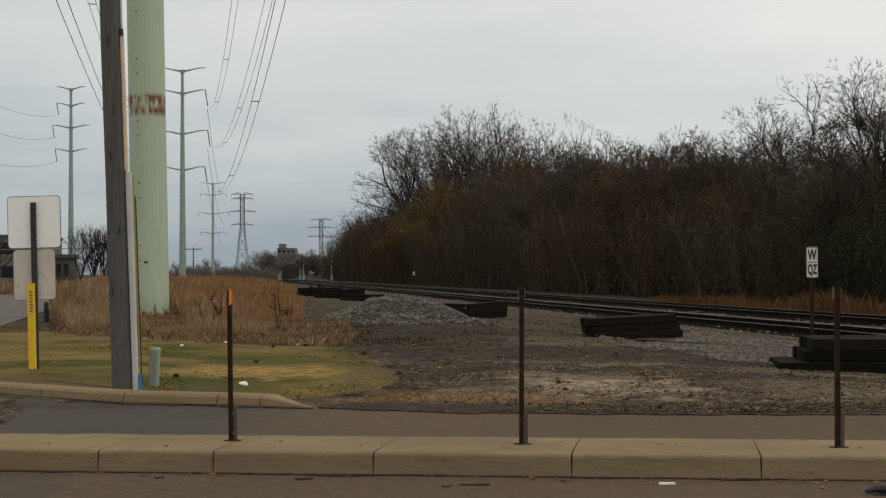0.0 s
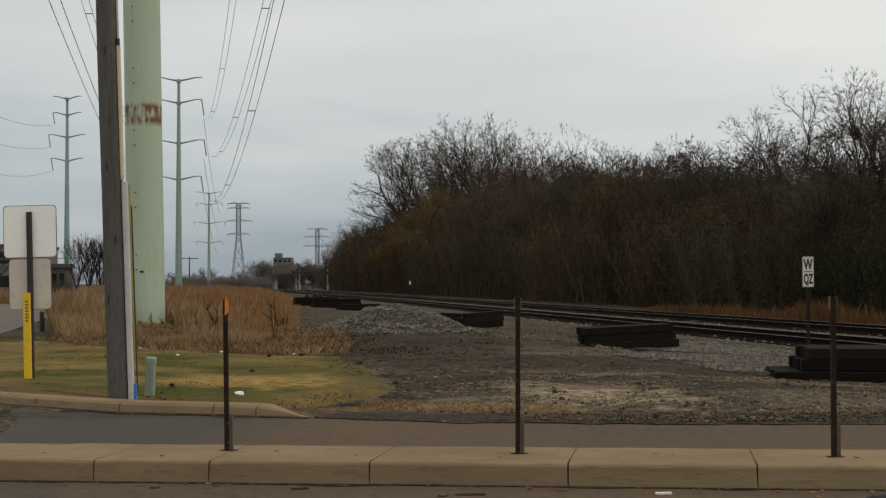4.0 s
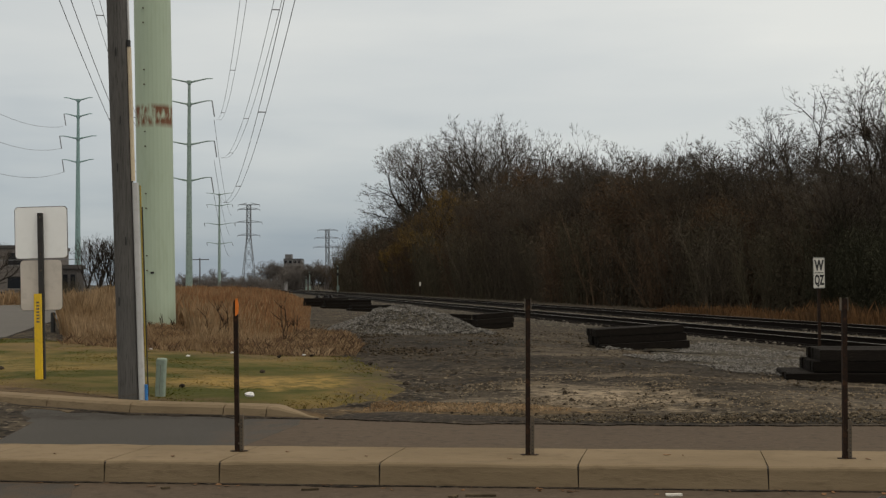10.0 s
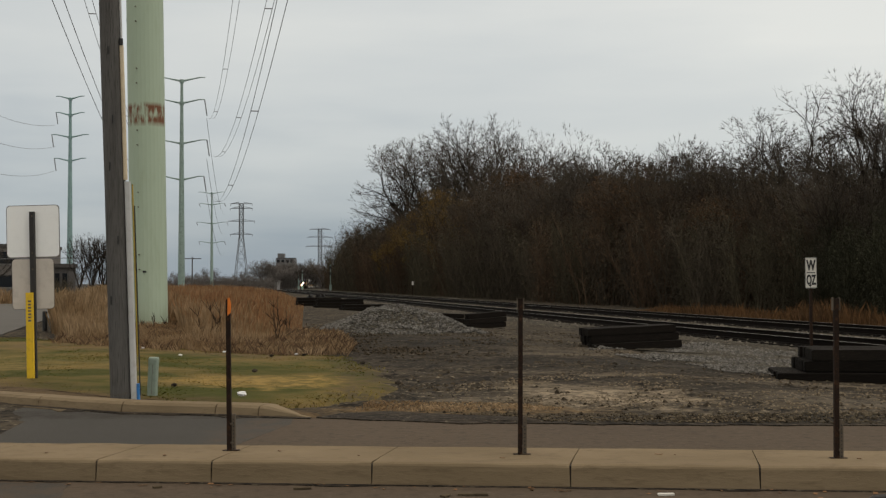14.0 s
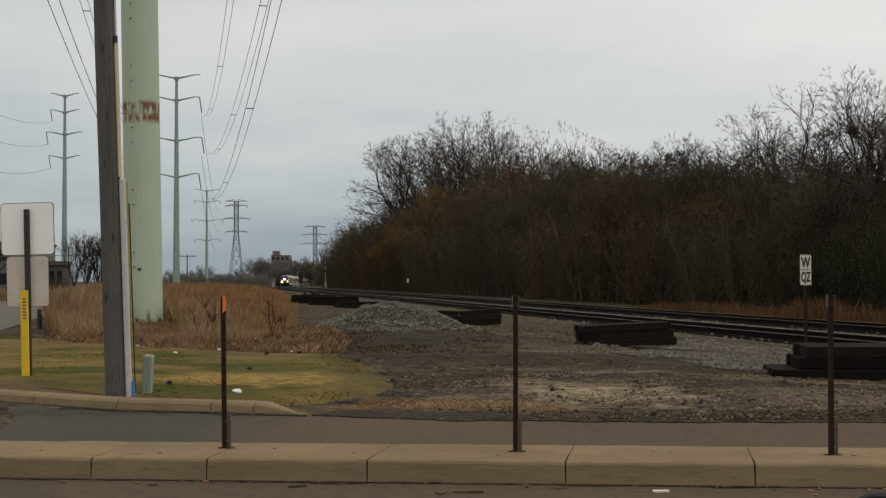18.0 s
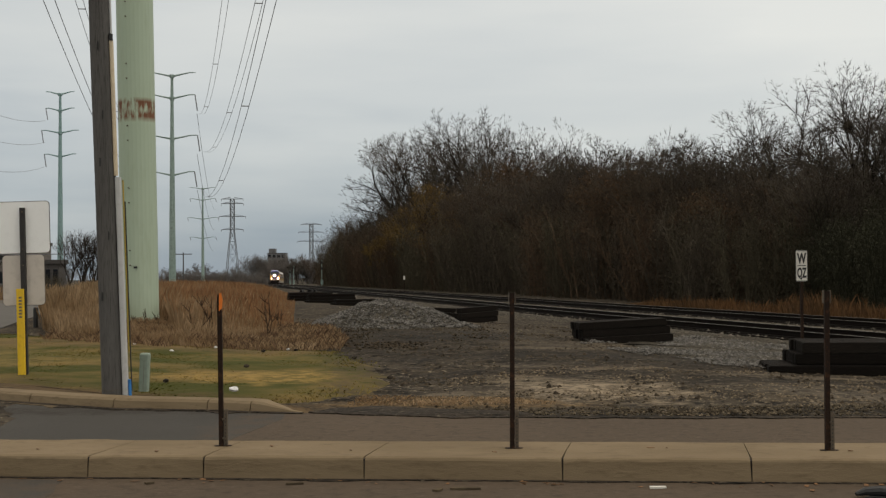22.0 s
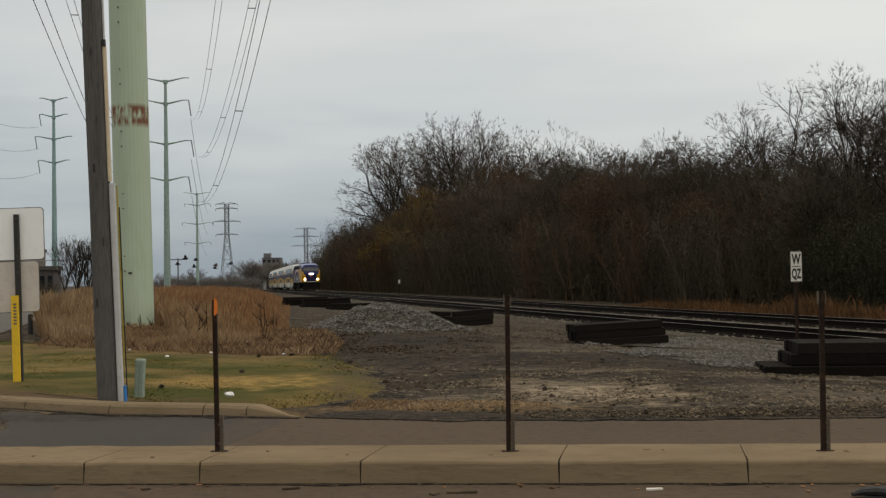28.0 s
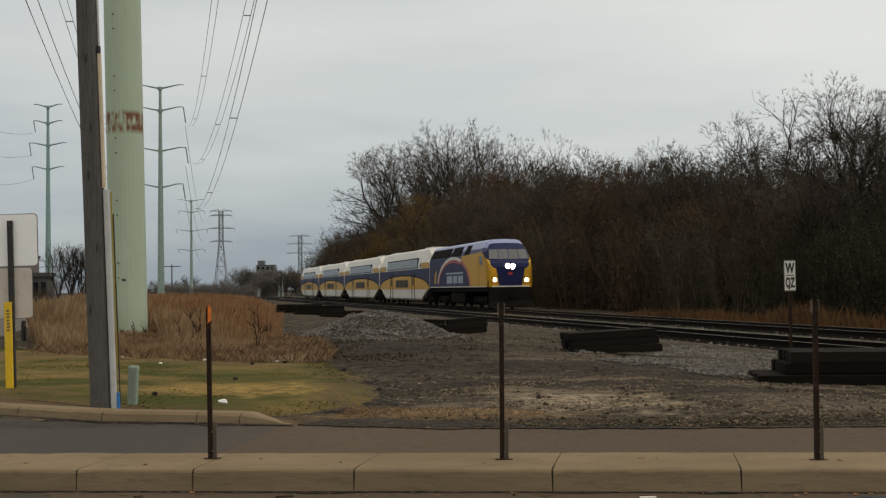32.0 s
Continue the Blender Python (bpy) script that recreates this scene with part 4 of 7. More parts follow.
def lot_stones():
    area = [(-1.2, 13.0), (5, 12.5), (12, 13), (12, 30), (8, 36), (2, 44), (-5, 44), (-3, 30), (-0.2, 22)]
    x, y = scatter(area, 14000, 12, near=1.5)
    keep = np.array([noise.noise((a * 0.35, b * 0.8, 11)) > 0.0 for a, b in zip(x, y)])
    x, y = x[keep], y[keep]
    stones("lot_gravel", x, y, lot_z(x, y), 0.017, M_STONE, "fine grey gravel scattered on the dirt lot", 13)
    x, y = scatter(area, 16000, 18, near=1.3)
    keep = np.array([noise.noise((a * 0.6, b * 0.5, 7)) > -0.05 for a, b in zip(x, y)])
    x, y = x[keep], y[keep]
    stones("lot_clods", x, y, lot_z(x, y) - 0.006, 0.028, M_CLOD, "dark clods and cinders strewn on the lot", 19)
    x, y = scatter([(0.0, 12.9), (5, 12.4), (7, 12.3), (8, 17), (6, 19), (2, 20), (0.2, 18)], 12000, 20, near=1.3)
    keep = np.array([noise.noise((a * 0.9, b * 0.7, 3)) > -0.15 for a, b in zip(x, y)])
    x, y = x[keep], y[keep]
    stones("lot_chips", x, y, lot_z(x, y), 0.015, M_CHIP, "pale chips and straw bits on the lot", 21)
    x, y = scatter([(-2.6, 25), (0.8, 23), (1.5, 32), (-0.6, 35.0), (-2.6, 35.5), (-4.6, 40), (-5.0, 38), (-3.4, 31)], 3600, 24)
    keep = np.array([noise.noise((a * 0.5, b * 0.35, 4)) + 0.4 * noise.noise((a * 1.7, b * 1.2, 9)) > 0.1 + 0.12 * (a + 1.5) for a, b in zip(x, y)])
    x, y = x[keep], y[keep]
    stones("rubble", x, y, ground_z(x, y) + 0.035, 0.028, M_CLOD, "dark broken rubble beside the prairie grass", 25)
    gx, gy = scatter([(3.6, 34), (3.2, 27), (4.4, 20.5), (8.0, 18.5), (12, 21), (11, 29), (8, 35)], 22000, 14)
    keep = np.array([noise.noise((a * 0.5, b * 0.35, 2)) + 0.5 * noise.noise((a * 1.6, b * 1.1, 8)) > 0.18 * math.hypot((a - 7.4) / 2.6, (b - 26.5) / 5.0) ** 2 - 0.35 for a, b in zip(gx, gy)])
    gx, gy = gx[keep], gy[keep]
    stones("gravel_patch_stones", gx, gy, ground_z(gx, gy) + 0.045, 0.024, M_GREY_STONE, "pale crushed stone by the near track", 15)
    hx, hy = scatter([(-1.5, 12.75), (12, 11.4), (12, 13.2), (-1.0, 13.5)], 4200, 16)
    stones("road_edge_gravel", hx, hy, ground_z(hx, hy) + 0.03, 0.017, M_STONE, "fine gravel strewn along the road edge", 17)


lot_surface()
lot_stones()


def pile_height(x, y):
    a = 0.74 * np.exp(-(((x + 1.85) / 1.35) ** 2) - ((y - 36.9) / 1.35) ** 2)
    b = 0.40 * np.exp(-(((x + 0.25) / 1.15) ** 2) - ((y - 37.1) / 1.25) ** 2)
    return a + b - 0.03


def pile_rough(x, y):
    return 0.09 * noise.noise((x * 1.3, y * 1.3, 6)) + 0.05 * noise.noise((x * 3, y * 3, 1)) + 0.03 * noise.noise((x * 8, y * 8, 2))


def gravel_pile():
    top = thing("gravel_pile", "heap of grey crushed stone on the dirt lot", "gravel pile")
    xs, ys = np.linspace(-5.2, 3.0, 66), np.linspace(33, 40.5, 46)
    verts = []
    for y in ys:
        for x in xs:
            h = float(pile_height(x, y))
            z = float(ground_z(x, y)) + h + (pile_rough(x, y) if h > 0.02 else -0.02)
            verts.append((x, y, z))
    w = len(xs)
    faces = [(j * w + i, j * w + i + 1, (j + 1) * w + i + 1, (j + 1) * w + i) for j in range(len(ys) - 1) for i in range(w - 1)]
    part_data("mound", verts, faces, M_BALLAST, top)
    rng = np.random.RandomState(21)
    x, y = -5.0 + rng.rand(19000) * 7.6, 33.5 + rng.rand(19000) * 4
    h = pile_height(x, y)
    ok = h > 0.02
    x, y, h = x[ok], y[ok], h[ok]
    ob = stones("loose_gravel", x, y, ground_z(x, y) + h + 0.01 + np.array([pile_rough(a, b) for a, b in zip(x, y)]), 0.03, M_GREY_STONE, "grey crushed stones", 22)
    ob.parent = top
    del ob["category"]
    return top


gravel_pile()


# ---- stacked timbers ----
def timber_mesh(length, w=0.235, h=0.18, seed=0):
    bm = boxed(-length / 2, length / 2, -w / 2, w / 2, 0, h, bevel=0.012)
    for v in bm.verts:
        v.co += Vector(noise.noise_vector((v.co.x * 2 + seed, v.co.y * 9, v.co.z * 9))) * 0.008
    me = bpy.data.meshes.new("timber")
    bm.to_mesh(me)
    bm.free()
    me.materials.append(M_TIE)
    return me


TIMBERS = [timber_mesh(2.6, seed=k) for k in range(3)]


def timber_stack(x, y, angle, layers, label, length=2.6, tip=0.0, seed=0):
    """layers: rows of (how many timbers, shift along, shift across)."""
    rng = random.Random(seed)
    z = float(ground_z(x, y)) + 0.0
    top = thing("timber_stack", label, "timber stack", Matrix.Translation((x, y, z)) @ Matrix.Rotation(radians(angle), 4, "Z") @ Matrix.Rotation(radians(tip), 4, "Y"), group="stacked timbers on the lot")
    for k, (count, along, across) in enumerate(layers):
        for i in range(count):
            ob = new("timber", TIMBERS[rng.randrange(3)])
            ob.parent = top
            ob.matrix_basis = Matrix.LocRotScale((along + rng.uniform(-0.03, 0.03), across + (i - (count - 1) / 2) * 0.245, k * 0.184), Euler((0, 0, rng.uniform(-0.012, 0.012))), (length / 2.6, 1, 1))
    return top


timber_stack(4.70, 30.3, 7, [(5, 0, 0), (4, 0.0, 0.12), (4, -0.04, 0.12)], "black creosoted timbers in a low bundle on the dirt", 2.22, tip=-2.4, seed=1)
timber_stack(6.92, 20.05, -7, [(6, 0, 0), (5, 0.43, 0.08), (5, 0.54, 0.1)], "black timbers in a stepped stack by the whistle sign", 2.9, seed=2)
timber_stack(1.5, 43.4, 20, [(3, 0, 0), (3, 0.04, 0), (2, 0.1, 0.05)], "small tilted bundle of black timbers by the gravel heap", 1.4, tip=-4, seed=3)
timber_stack(-0.1, 49.5, 24, [(5, 0, 0), (2, 0.1, 0.2)], "flat row of black timbers near the track", 2.0, tip=3, seed=4)
timber_stack(-6.3, 73.5, 15, [(6, 0, 0), (5, 0.1, 0), (3, 0.1, 0)], "black timbers stacked beside the near track", 2.8, seed=5)
timber_stack(-8.1, 79, 14, [(5, 0, 0), (5, 0.1, 0), (4, 0.1, 0)], "black timbers stacked beside the near track", 2.8, seed=6)
timber_stack(-4.35, 68, 16, [(5, 0, 0), (3, 0.1, 0)], "black timbers stacked beside the near track", 2.6, seed=7)


# ---- posts, poles and signs ----
def sign_post(x, y, painted, seed):
    """A rusty U-channel post beside a short stub."""
    z = 0.157
    h = 1.12 if not painted else 1.1
    top = thing("channel_post", "rusted steel channel post with orange-painted tip" if painted else "rusted steel channel post bolted to a stub in the kerb", "post",
                Matrix.Translation((x, y, z)) @ Matrix.Rotation(radians(0.4 if seed else -0.6), 4, "Y"), group="channel posts in the kerb")
    outline = [(-0.0165, -0.018), (0.0165, -0.018), (0.0165, 0.014), (0.012, 0.014), (0.012, -0.011), (-0.012, -0.011), (-0.012, 0.014), (-0.0165, 0.014)]
    bm = prismed(outline, "z", -0.05, h)
    part("channel", bm, M_RUST, top, "rusted channel")
    st = part("stub", prismed([(0.02, -0.012), (0.046, -0.012), (0.046, 0.02), (0.041, 0.02), (0.041, -0.006), (0.025, -0.006), (0.025, 0.02), (0.02, 0.02)], "z", -0.05, 0.27), M_STUB, top, "perforated grey steel stub")
    for k in range(9):
        part("hole", boxed(0.0295, 0.0365, -0.0135, -0.0121, 0.01 + k * 0.027, 0.02 + k * 0.027), M_INK, st)
    part("base_rust", prismed(rounded(0.13, 0.06, 0.028, 0.012, 0.0), "z", 0.0005, 0.004), M_RUST, top, "rust stain at the foot")
    for zz in (0.06, 0.2):
        part("bolt", tubed([(0.018, -0.012, zz), (0.018, -0.03, zz)], 0.008, 6), M_STUB, top)
    if painted:
        part("painted_tip", prismed([(-0.002, h - 0.10), (0.0, h + 0.03), (0.016, h + 0.035), (0.026, h - 0.02), (0.021, h - 0.08)], "y", -0.024, -0.0185), M_ORANGE, top, "orange paint flash")
        part("bent_tip", prismed([(-0.0165, h - 0.002), (0.0165, h - 0.002), (0.014, h + 0.03), (-0.012, h + 0.02)], "y", -0.018, 0.01), M_RUST, top)
    else:
        for sx in (-1, 1):
            part("edge_strap", boxed(sx * 0.0235 - 0.0025, sx * 0.0235 + 0.0025, -0.02, 0.016, h - 0.085, h + 0.005), M_STUB, top, "pale worn edge at the tip")
    return top


sign_post(-1.58, 9.07, True, 0)
sign_post(0.56, 8.81, False, 1)
sign_post(2.76, 8.56, False, 2)


def wood_pole():
    top = thing("utility_pole", "leaning weathered grey wooden utility pole with cable guards", "utility pole")
    bm = bmesh.new()
    base, tip = Vector((-3.72, 14.17, 0.0)), Vector((-4.107, 14.17, 11.5))
    pts = [base.lerp(tip, k / 14) for k in range(15)]
    tube(bm, pts, [0.124 - 0.0006 * k for k in range(15)], 20)
    for v in bm.verts:
        q = noise.noise((v.co.x * 14, v.co.y * 14, v.co.z * 0.6))
        v.co += Vector((v.co.x - (base.x + (tip.x - base.x) * v.co.z / 11.5), v.co.y - 14.17, 0)) * 0.05 * q
    part("pole", bm, M_POLE_WOOD, top)
    lean = (tip.x - base.x) / 11.5

    def strip(name, dx, dy, w, d, z0, z1, mat, label):
        outline = rounded(w, d, min(w, d) * 0.45)
        b = bmesh.new()
        rows = []
        for zz in np.linspace(z0, z1, 6):
            sh = base.x + lean * zz + dx - 0.0005 * zz
            rows.append([b.verts.new((sh + p[0], 14.17 + dy + p[1], zz)) for p in outline])
        n = len(outline)
        for a, c in zip(rows, rows[1:]):
            for k in range(n):
                b.faces.new((a[k], a[(k + 1) % n], c[(k + 1) % n], c[k]))
        b.faces.new(list(reversed(rows[0])))
        b.faces.new(rows[-1])
        bmesh.ops.recalc_face_normals(b, faces=b.faces[:])
        return part(name, b, mat, top, label)
    strip("cable_guard", 0.158, -0.045, 0.075, 0.05, 0.0, 2.58, M_PVC, "grey-white plastic cable guard")
    strip("cable_guard_upper", 0.137, -0.045, 0.048, 0.04, 2.6, 4.17, M_CREAM, "cream moulding above the guard")
    strip("guard_strap", 0.135, -0.05, 0.045, 0.05, 4.17, 4.25, M_INK, "black strap")
    strip("thin_conduit", 0.135, -0.03, 0.024, 0.025, 4.25, 9.0, M_PVC, "thin pale conduit")
    strip("yellow_guard", 0.208, -0.02, 0.014, 0.03, 0.55, 2.55, M_CABLE_YELLOW, "yellow cable strip")
    strip("black_cable", 0.222, -0.01, 0.012, 0.02, 0.1, 2.3, M_INK, "black cable")
    strip("blue_cable", 0.21, -0.05, 0.035, 0.04, 0.0, 0.24, M_BLUE_TAPE, "blue cable end at the foot")
    part("ground_wire", tubed([(-3.86, 14.04, 0.13), (-3.74, 14.0, 0.115), (-3.6, 14.02, 0.14)], 0.0035, 6), M_STUB, top)
    for zz, dx in ((3.3, 0.03), (2.75, -0.02), (1.9, 0.05), (1.2, -0.05), (4.1, 0.0)):
        part("nail_scar", boxed(base.x + lean * zz + dx - 0.006, base.x + lean * zz + dx + 0.006, 14.036, 14.05, zz - 0.05, zz + 0.05), M_INK, top)
    return top


wood_pole()


def pedestal():
    top = thing("cable_pedestal", "pale green telecom pedestal on the lawn", "utility box", Matrix.Translation((-3.44, 14.48, 0.07)) @ Matrix.Rotation(radians(2.5), 4, "Y"))
    part("housing", prismed(rounded(0.108, 0.108, 0.018), "z", 0.0, 0.41), M_PEDESTAL, top)
    cap = bmesh.new()
    rings = []
    for z, k in ((0.38, 1.06), (0.43, 1.06), (0.45, 0.9), (0.455, 0.0)):
        rings.append([cap.verts.new((p[0] * k, p[1] * k, z)) for p in rounded(0.108, 0.108, 0.018)])
    for a, b in zip(rings, rings[1:]):
        for i in range(len(a)):
            cap.faces.new((a[i], a[(i + 1) % len(a)], b[(i + 1) % len(a)], b[i]))
    part("cap", cap, M_PEDESTAL, top)
    part("seam", boxed(0.0, 0.004, -0.056, -0.054, 0.02, 0.37), M_SIGN_EDGE, top)
    return top


pedestal()


def marker_sign():
    """Two sign plates seen from behind, on a black post with a yellow sleeve."""
    x, y = -5.71, 17.1
    top = thing("traffic_sign", "two bare aluminium sign backs on a black post with yellow sleeve", "road sign", Matrix.Translation((x, y, 0.05)) @ Matrix.Rotation(radians(-1.3), 4, "Y"))
    part("post", prismed(rounded(0.072, 0.06, 0.012, 0.003, 0.0), "z", -0.1, 2.36), M_BLACKPOST, top, "black post")
    sleeve = part("sleeve", prismed(rounded(0.108, 0.035, 0.012, -0.032, -0.055), "z", 0.0, 1.225), M_YELLOW, top, "yellow marker sleeve")
    bars = bmesh.new()
    for k in range(7):
        box(bars, -0.05, -0.008, -0.0745, -0.0715, 0.82 + k * 0.045, 0.845 + k * 0.045)
    part("marking", bars, M_SIGN_EDGE, sleeve, "small dark marks on the sleeve")
    up = part("upper_plate", prismed(rounded(0.73, 0.72, 0.05, 0.0, 2.085), "y", 0.034, 0.040), M_SIGN_BACK, top, "large square plate, back side")
    part("plate_edge", prismed(rounded(0.75, 0.74, 0.055, 0.0, 2.085), "y", 0.040, 0.046), M_SIGN_EDGE, up)
    low = part("lower_plate", prismed(rounded(0.58, 0.7, 0.05, -0.01, 1.345), "y", 0.034, 0.040), M_SIGN_DULL, top, "smaller plate, back side")
    part("plate_edge", prismed(rounded(0.592, 0.712, 0.055, -0.01, 1.345), "y", 0.040, 0.046), M_SIGN_EDGE, low)
    for zz in (2.3, 1.78, 1.55, 1.02):
        part("bolt", tubed([(0.01, -0.03, zz), (0.01, -0.045, zz)], 0.012, 6), M_STUB, top)
    return top


marker_sign()
bol = thing("bollard", "short black bollard beside the side street", "bollard", Matrix.Translation((-11.5, 35.3, 0.02)))
part("post", tubed([(0, 0, -0.05), (0, 0, 0.55), (0, 0, 0.58)], [0.07, 0.07, 0.055], 12), M_INK, bol)


def whistle_sign():
    top = thing("whistle_sign", "white rectangular railway sign reading W over QZ on a dark post", "railway sign", Matrix.Translation((9.39, 31.0, -0.4)))
    part("post", prismed([(-0.035, -0.03), (0.035, -0.03), (0.035, 0.03), (-0.035, 0.03)], "z", -0.1, 2.38), M_RUST, top, "dark steel post")
    plate = part("plate", prismed(rounded(0.30, 0.79, 0.03, 0, 2.0), "y", -0.045, -0.032), M_SIGN_WHITE, top, "white face with black border")
    border = bmesh.new()
    for x0, x1, z0, z1 in ((-0.15, 0.15, 2.375, 2.39), (-0.15, 0.15, 1.61, 1.625), (-0.152, -0.140, 1.615, 2.385), (0.140, 0.152, 1.615, 2.385)):
        box(border, x0, x1, -0.049, -0.046, z0, z1)
    part("border", border, M_INK, plate)
    part("divider", boxed(-0.11, 0.11, -0.049, -0.046, 1.995, 2.015), M_INK, plate)
    writing("letter", "W", 0.36, M_INK, plate, Matrix.Translation((0, -0.047, 2.18)) @ Matrix.Rotation(radians(90), 4, "X") @ Matrix.Diagonal((0.58, 1, 1, 1)))
    writing("letter", "QZ", 0.34, M_INK, plate, Matrix.Translation((0, -0.047, 1.81)) @ Matrix.Rotation(radians(90), 4, "X") @ Matrix.Diagonal((0.47, 1, 1, 1)))
    return top


whistle_sign()


# ---- power line ----
def steel_pole():
    top = thing("transmission_pole", "thick pale green steel transmission pole with a rust-stained band", "power pole", Matrix.Translation((-9.02, 37.6, 0)) @ Matrix.Rotation(radians(-1.0), 4, "Y"))
    bm = bmesh.new()
    tube(bm, [(0, 0, -0.3), (0, 0, 9.9), (0, 0, 20), (0, 0, 33)], [0.56, 0.56, 0.5, 0.36], 28)
    m = M_STEEL_GREEN.copy()
    add_rust_band(m, 6.3, 6.86)
    part("shaft", bm, m, top, "pale green tubular shaft")
    for k in range(11):
        for dz in (0.0, 0.45):
            z = 1.82 + k * 1.9 + dz
            r = 0.555 if z < 9.9 else 0.555 - 0.0065 * (z - 9.9)
            part("step_bolt", tubed([(-0.15, -r + 0.02, z), (-0.15, -r - 0.05, z)], 0.022, 6), M_STUB, top)
    part("tag", boxed(-0.045, 0.06, -0.577, -0.55, 1.72, 1.78), M_INK, top, "small dark tag")
    part("foot", tubed([(0, 0, -0.1), (0, 0, 0.12)], [0.9, 0.75], 14), M_COAL, top, "dark earth collar")
    for z, a in ((16.2, 5.4), (22.4, 5.7), (27.0, 5.2), (31.0, 4.0)):
        for sx in (-1, 1):
            part("arm", tubed([(0, 0, z), (sx * a * 0.5, sx * a * -0.1, z + 0.5), (sx * a, sx * a * -0.2, z + 0.7)], [0.16, 0.12, 0.07], 8), M_STEEL_GREEN, top)
    return top


steel_pole()


def monopole(x, y, z0, tip_z, arms, mat, label, base_r=0.55, hung=(-1, 1)):
    """A tall steel pole; arms: (height, half length, insulator drop)."""
    top = thing("transmission_pole", label, "power pole", Matrix.Translation((x, y, z0)), group="distant steel transmission poles")
    part("shaft", tubed([(0, 0, -1), (0, 0, (tip_z - z0) * 0.5), (0, 0, tip_z - z0)], [base_r, base_r * 0.68, base_r * 0.36], 12), mat, top)
    for z, a, drop in arms:
        z -= z0
        for sx in (-1, 1):
            arm = part("arm", tubed([(0, 0, z - 0.55), (sx * a * 0.35, 0, z - 0.3), (sx * a * 0.75, 0, z), (sx * a, 0, z)], [base_r * 0.30, base_r * 0.22, base_r * 0.16, base_r * 0.12], 6), mat, top)
            if drop and sx in hung:
                part("insulator", tubed([(sx * a, 0, z), (sx * a + 0.35, 0, z - drop)], 0.09, 6), M_INSUL, arm)
        part("collar", tubed([(0, 0, z - 0.8), (0, 0, z - 0.3)], base_r * 0.62, 12), mat, top)
    return top


def lattice(x, y, z0, h, width, arms, label, turn=0.0, waist=0.45):
    top = thing("lattice_tower", label, "pylon", Matrix.Translation((x, y, z0)) @ Matrix.Rotation(radians(turn), 4, "Z"), group="distant lattice towers")
    waist, r = h * waist, width * 0.013
    def half(z):
        return width / 2 * (1 - z / waist) + width * 0.14 * (z / waist) if z < waist else width * 0.14
    levels = [0, waist * 0.3, waist * 0.56, waist * 0.8, waist] + list(np.linspace(waist, h, 7)[1:])
    for sx in (-1, 1):
        for sy in (-1, 1):
            part("leg", tubed([(sx * half(z), sy * half(z), z) for z in (0, waist, h)], r * 1.6, 4), M_LATTICE, top)
    for a, b in zip(levels, levels[1:]):
        p, q = half(a), half(b)
        for s in (-1, 1):
            part("brace", tubed([(-p, s * p, a), (q, s * q, b)], r, 3, False), M_LATTICE, top)
            part("brace", tubed([(p, s * p, a), (-q, s * q, b)], r, 3, False), M_LATTICE, top)
            part("brace", tubed([(s * p, -p, a), (s * q, q, b)], r, 3, False), M_LATTICE, top)
            part("brace", tubed([(-q, s * q, b), (q, s * q, b)], r, 3, False), M_LATTICE, top)
    for z, a in arms:
        bm = bmesh.new()
        for s in (-1, 1):
            w = half(z)
            tube(bm, [(-a, 0, z), (-w, s * w, z), (w, s * w, z), (a, 0, z)], r * 1.3, 4)
            tube(bm, [(-a, 0, z), (-w, s * w, z + width * 0.12)], r, 3, False)
            tube(bm, [(a, 0, z), (w, s * w, z + width * 0.12)], r, 3, False)
        arm = part("crossarm", bm, M_LATTICE, top)
        for s in (-1, 1):
            part("insulator", tubed([(s * a, 0, z), (s * a, 0, z - h * 0.025)], r * 1.2, 5), M_INSUL, arm)
    return top


monopole(-38.5, 180, -0.2, 31.5, [(31.9, 3.5, 0), (28.6, 3.4, 2.4), (22.6, 3.75, 2.4), (17.2, 3.3, 2.3)], M_GALV, "pale green steel transmission pole with paired upswept arms")
monopole(-75.6, 400, -0.7, 31.2, [(31.3, 4.4, 0), (27.6, 4.2, 1.1), (21.4, 5.0, 1.1), (15.0, 4.2, 1.1)], M_GALV, "slender distant steel transmission pole with paired arms", 0.6)
monopole(-70.3, 230, -0.3, 36.6, [(36.9, 2.7, 0), (33.8, 2.7, 2.2), (29.6, 3.5, 2.4), (25.1, 3.0, 2.4)], M_GALV_BLUE, "blue-green steel transmission pole with short arms", 0.62, (-1,))
lattice(-105.4, 640, -1.5, 44.6, 7.4, [(44.5, 5.7), (42.1, 5.8), (35.3, 7.0), (28.4, 5.8)], "distant four-legged lattice tower", waist=0.62)
lattice(-93, 930, -2.0, 44.5, 9.0, [(44.0, 8.0), (38.0, 10.0), (31.0, 11.0)], "far lattice tower behind the trees", 20)


def wire(bm, a, b, sag, r, n=22):
    a, b = Vector(a), Vector(b)
    tube(bm, [a.lerp(b, k / n) - Vector((0, 0, 4 * sag * (k / n) * (1 - k / n))) for k in range(n + 1)], r, 4, False)


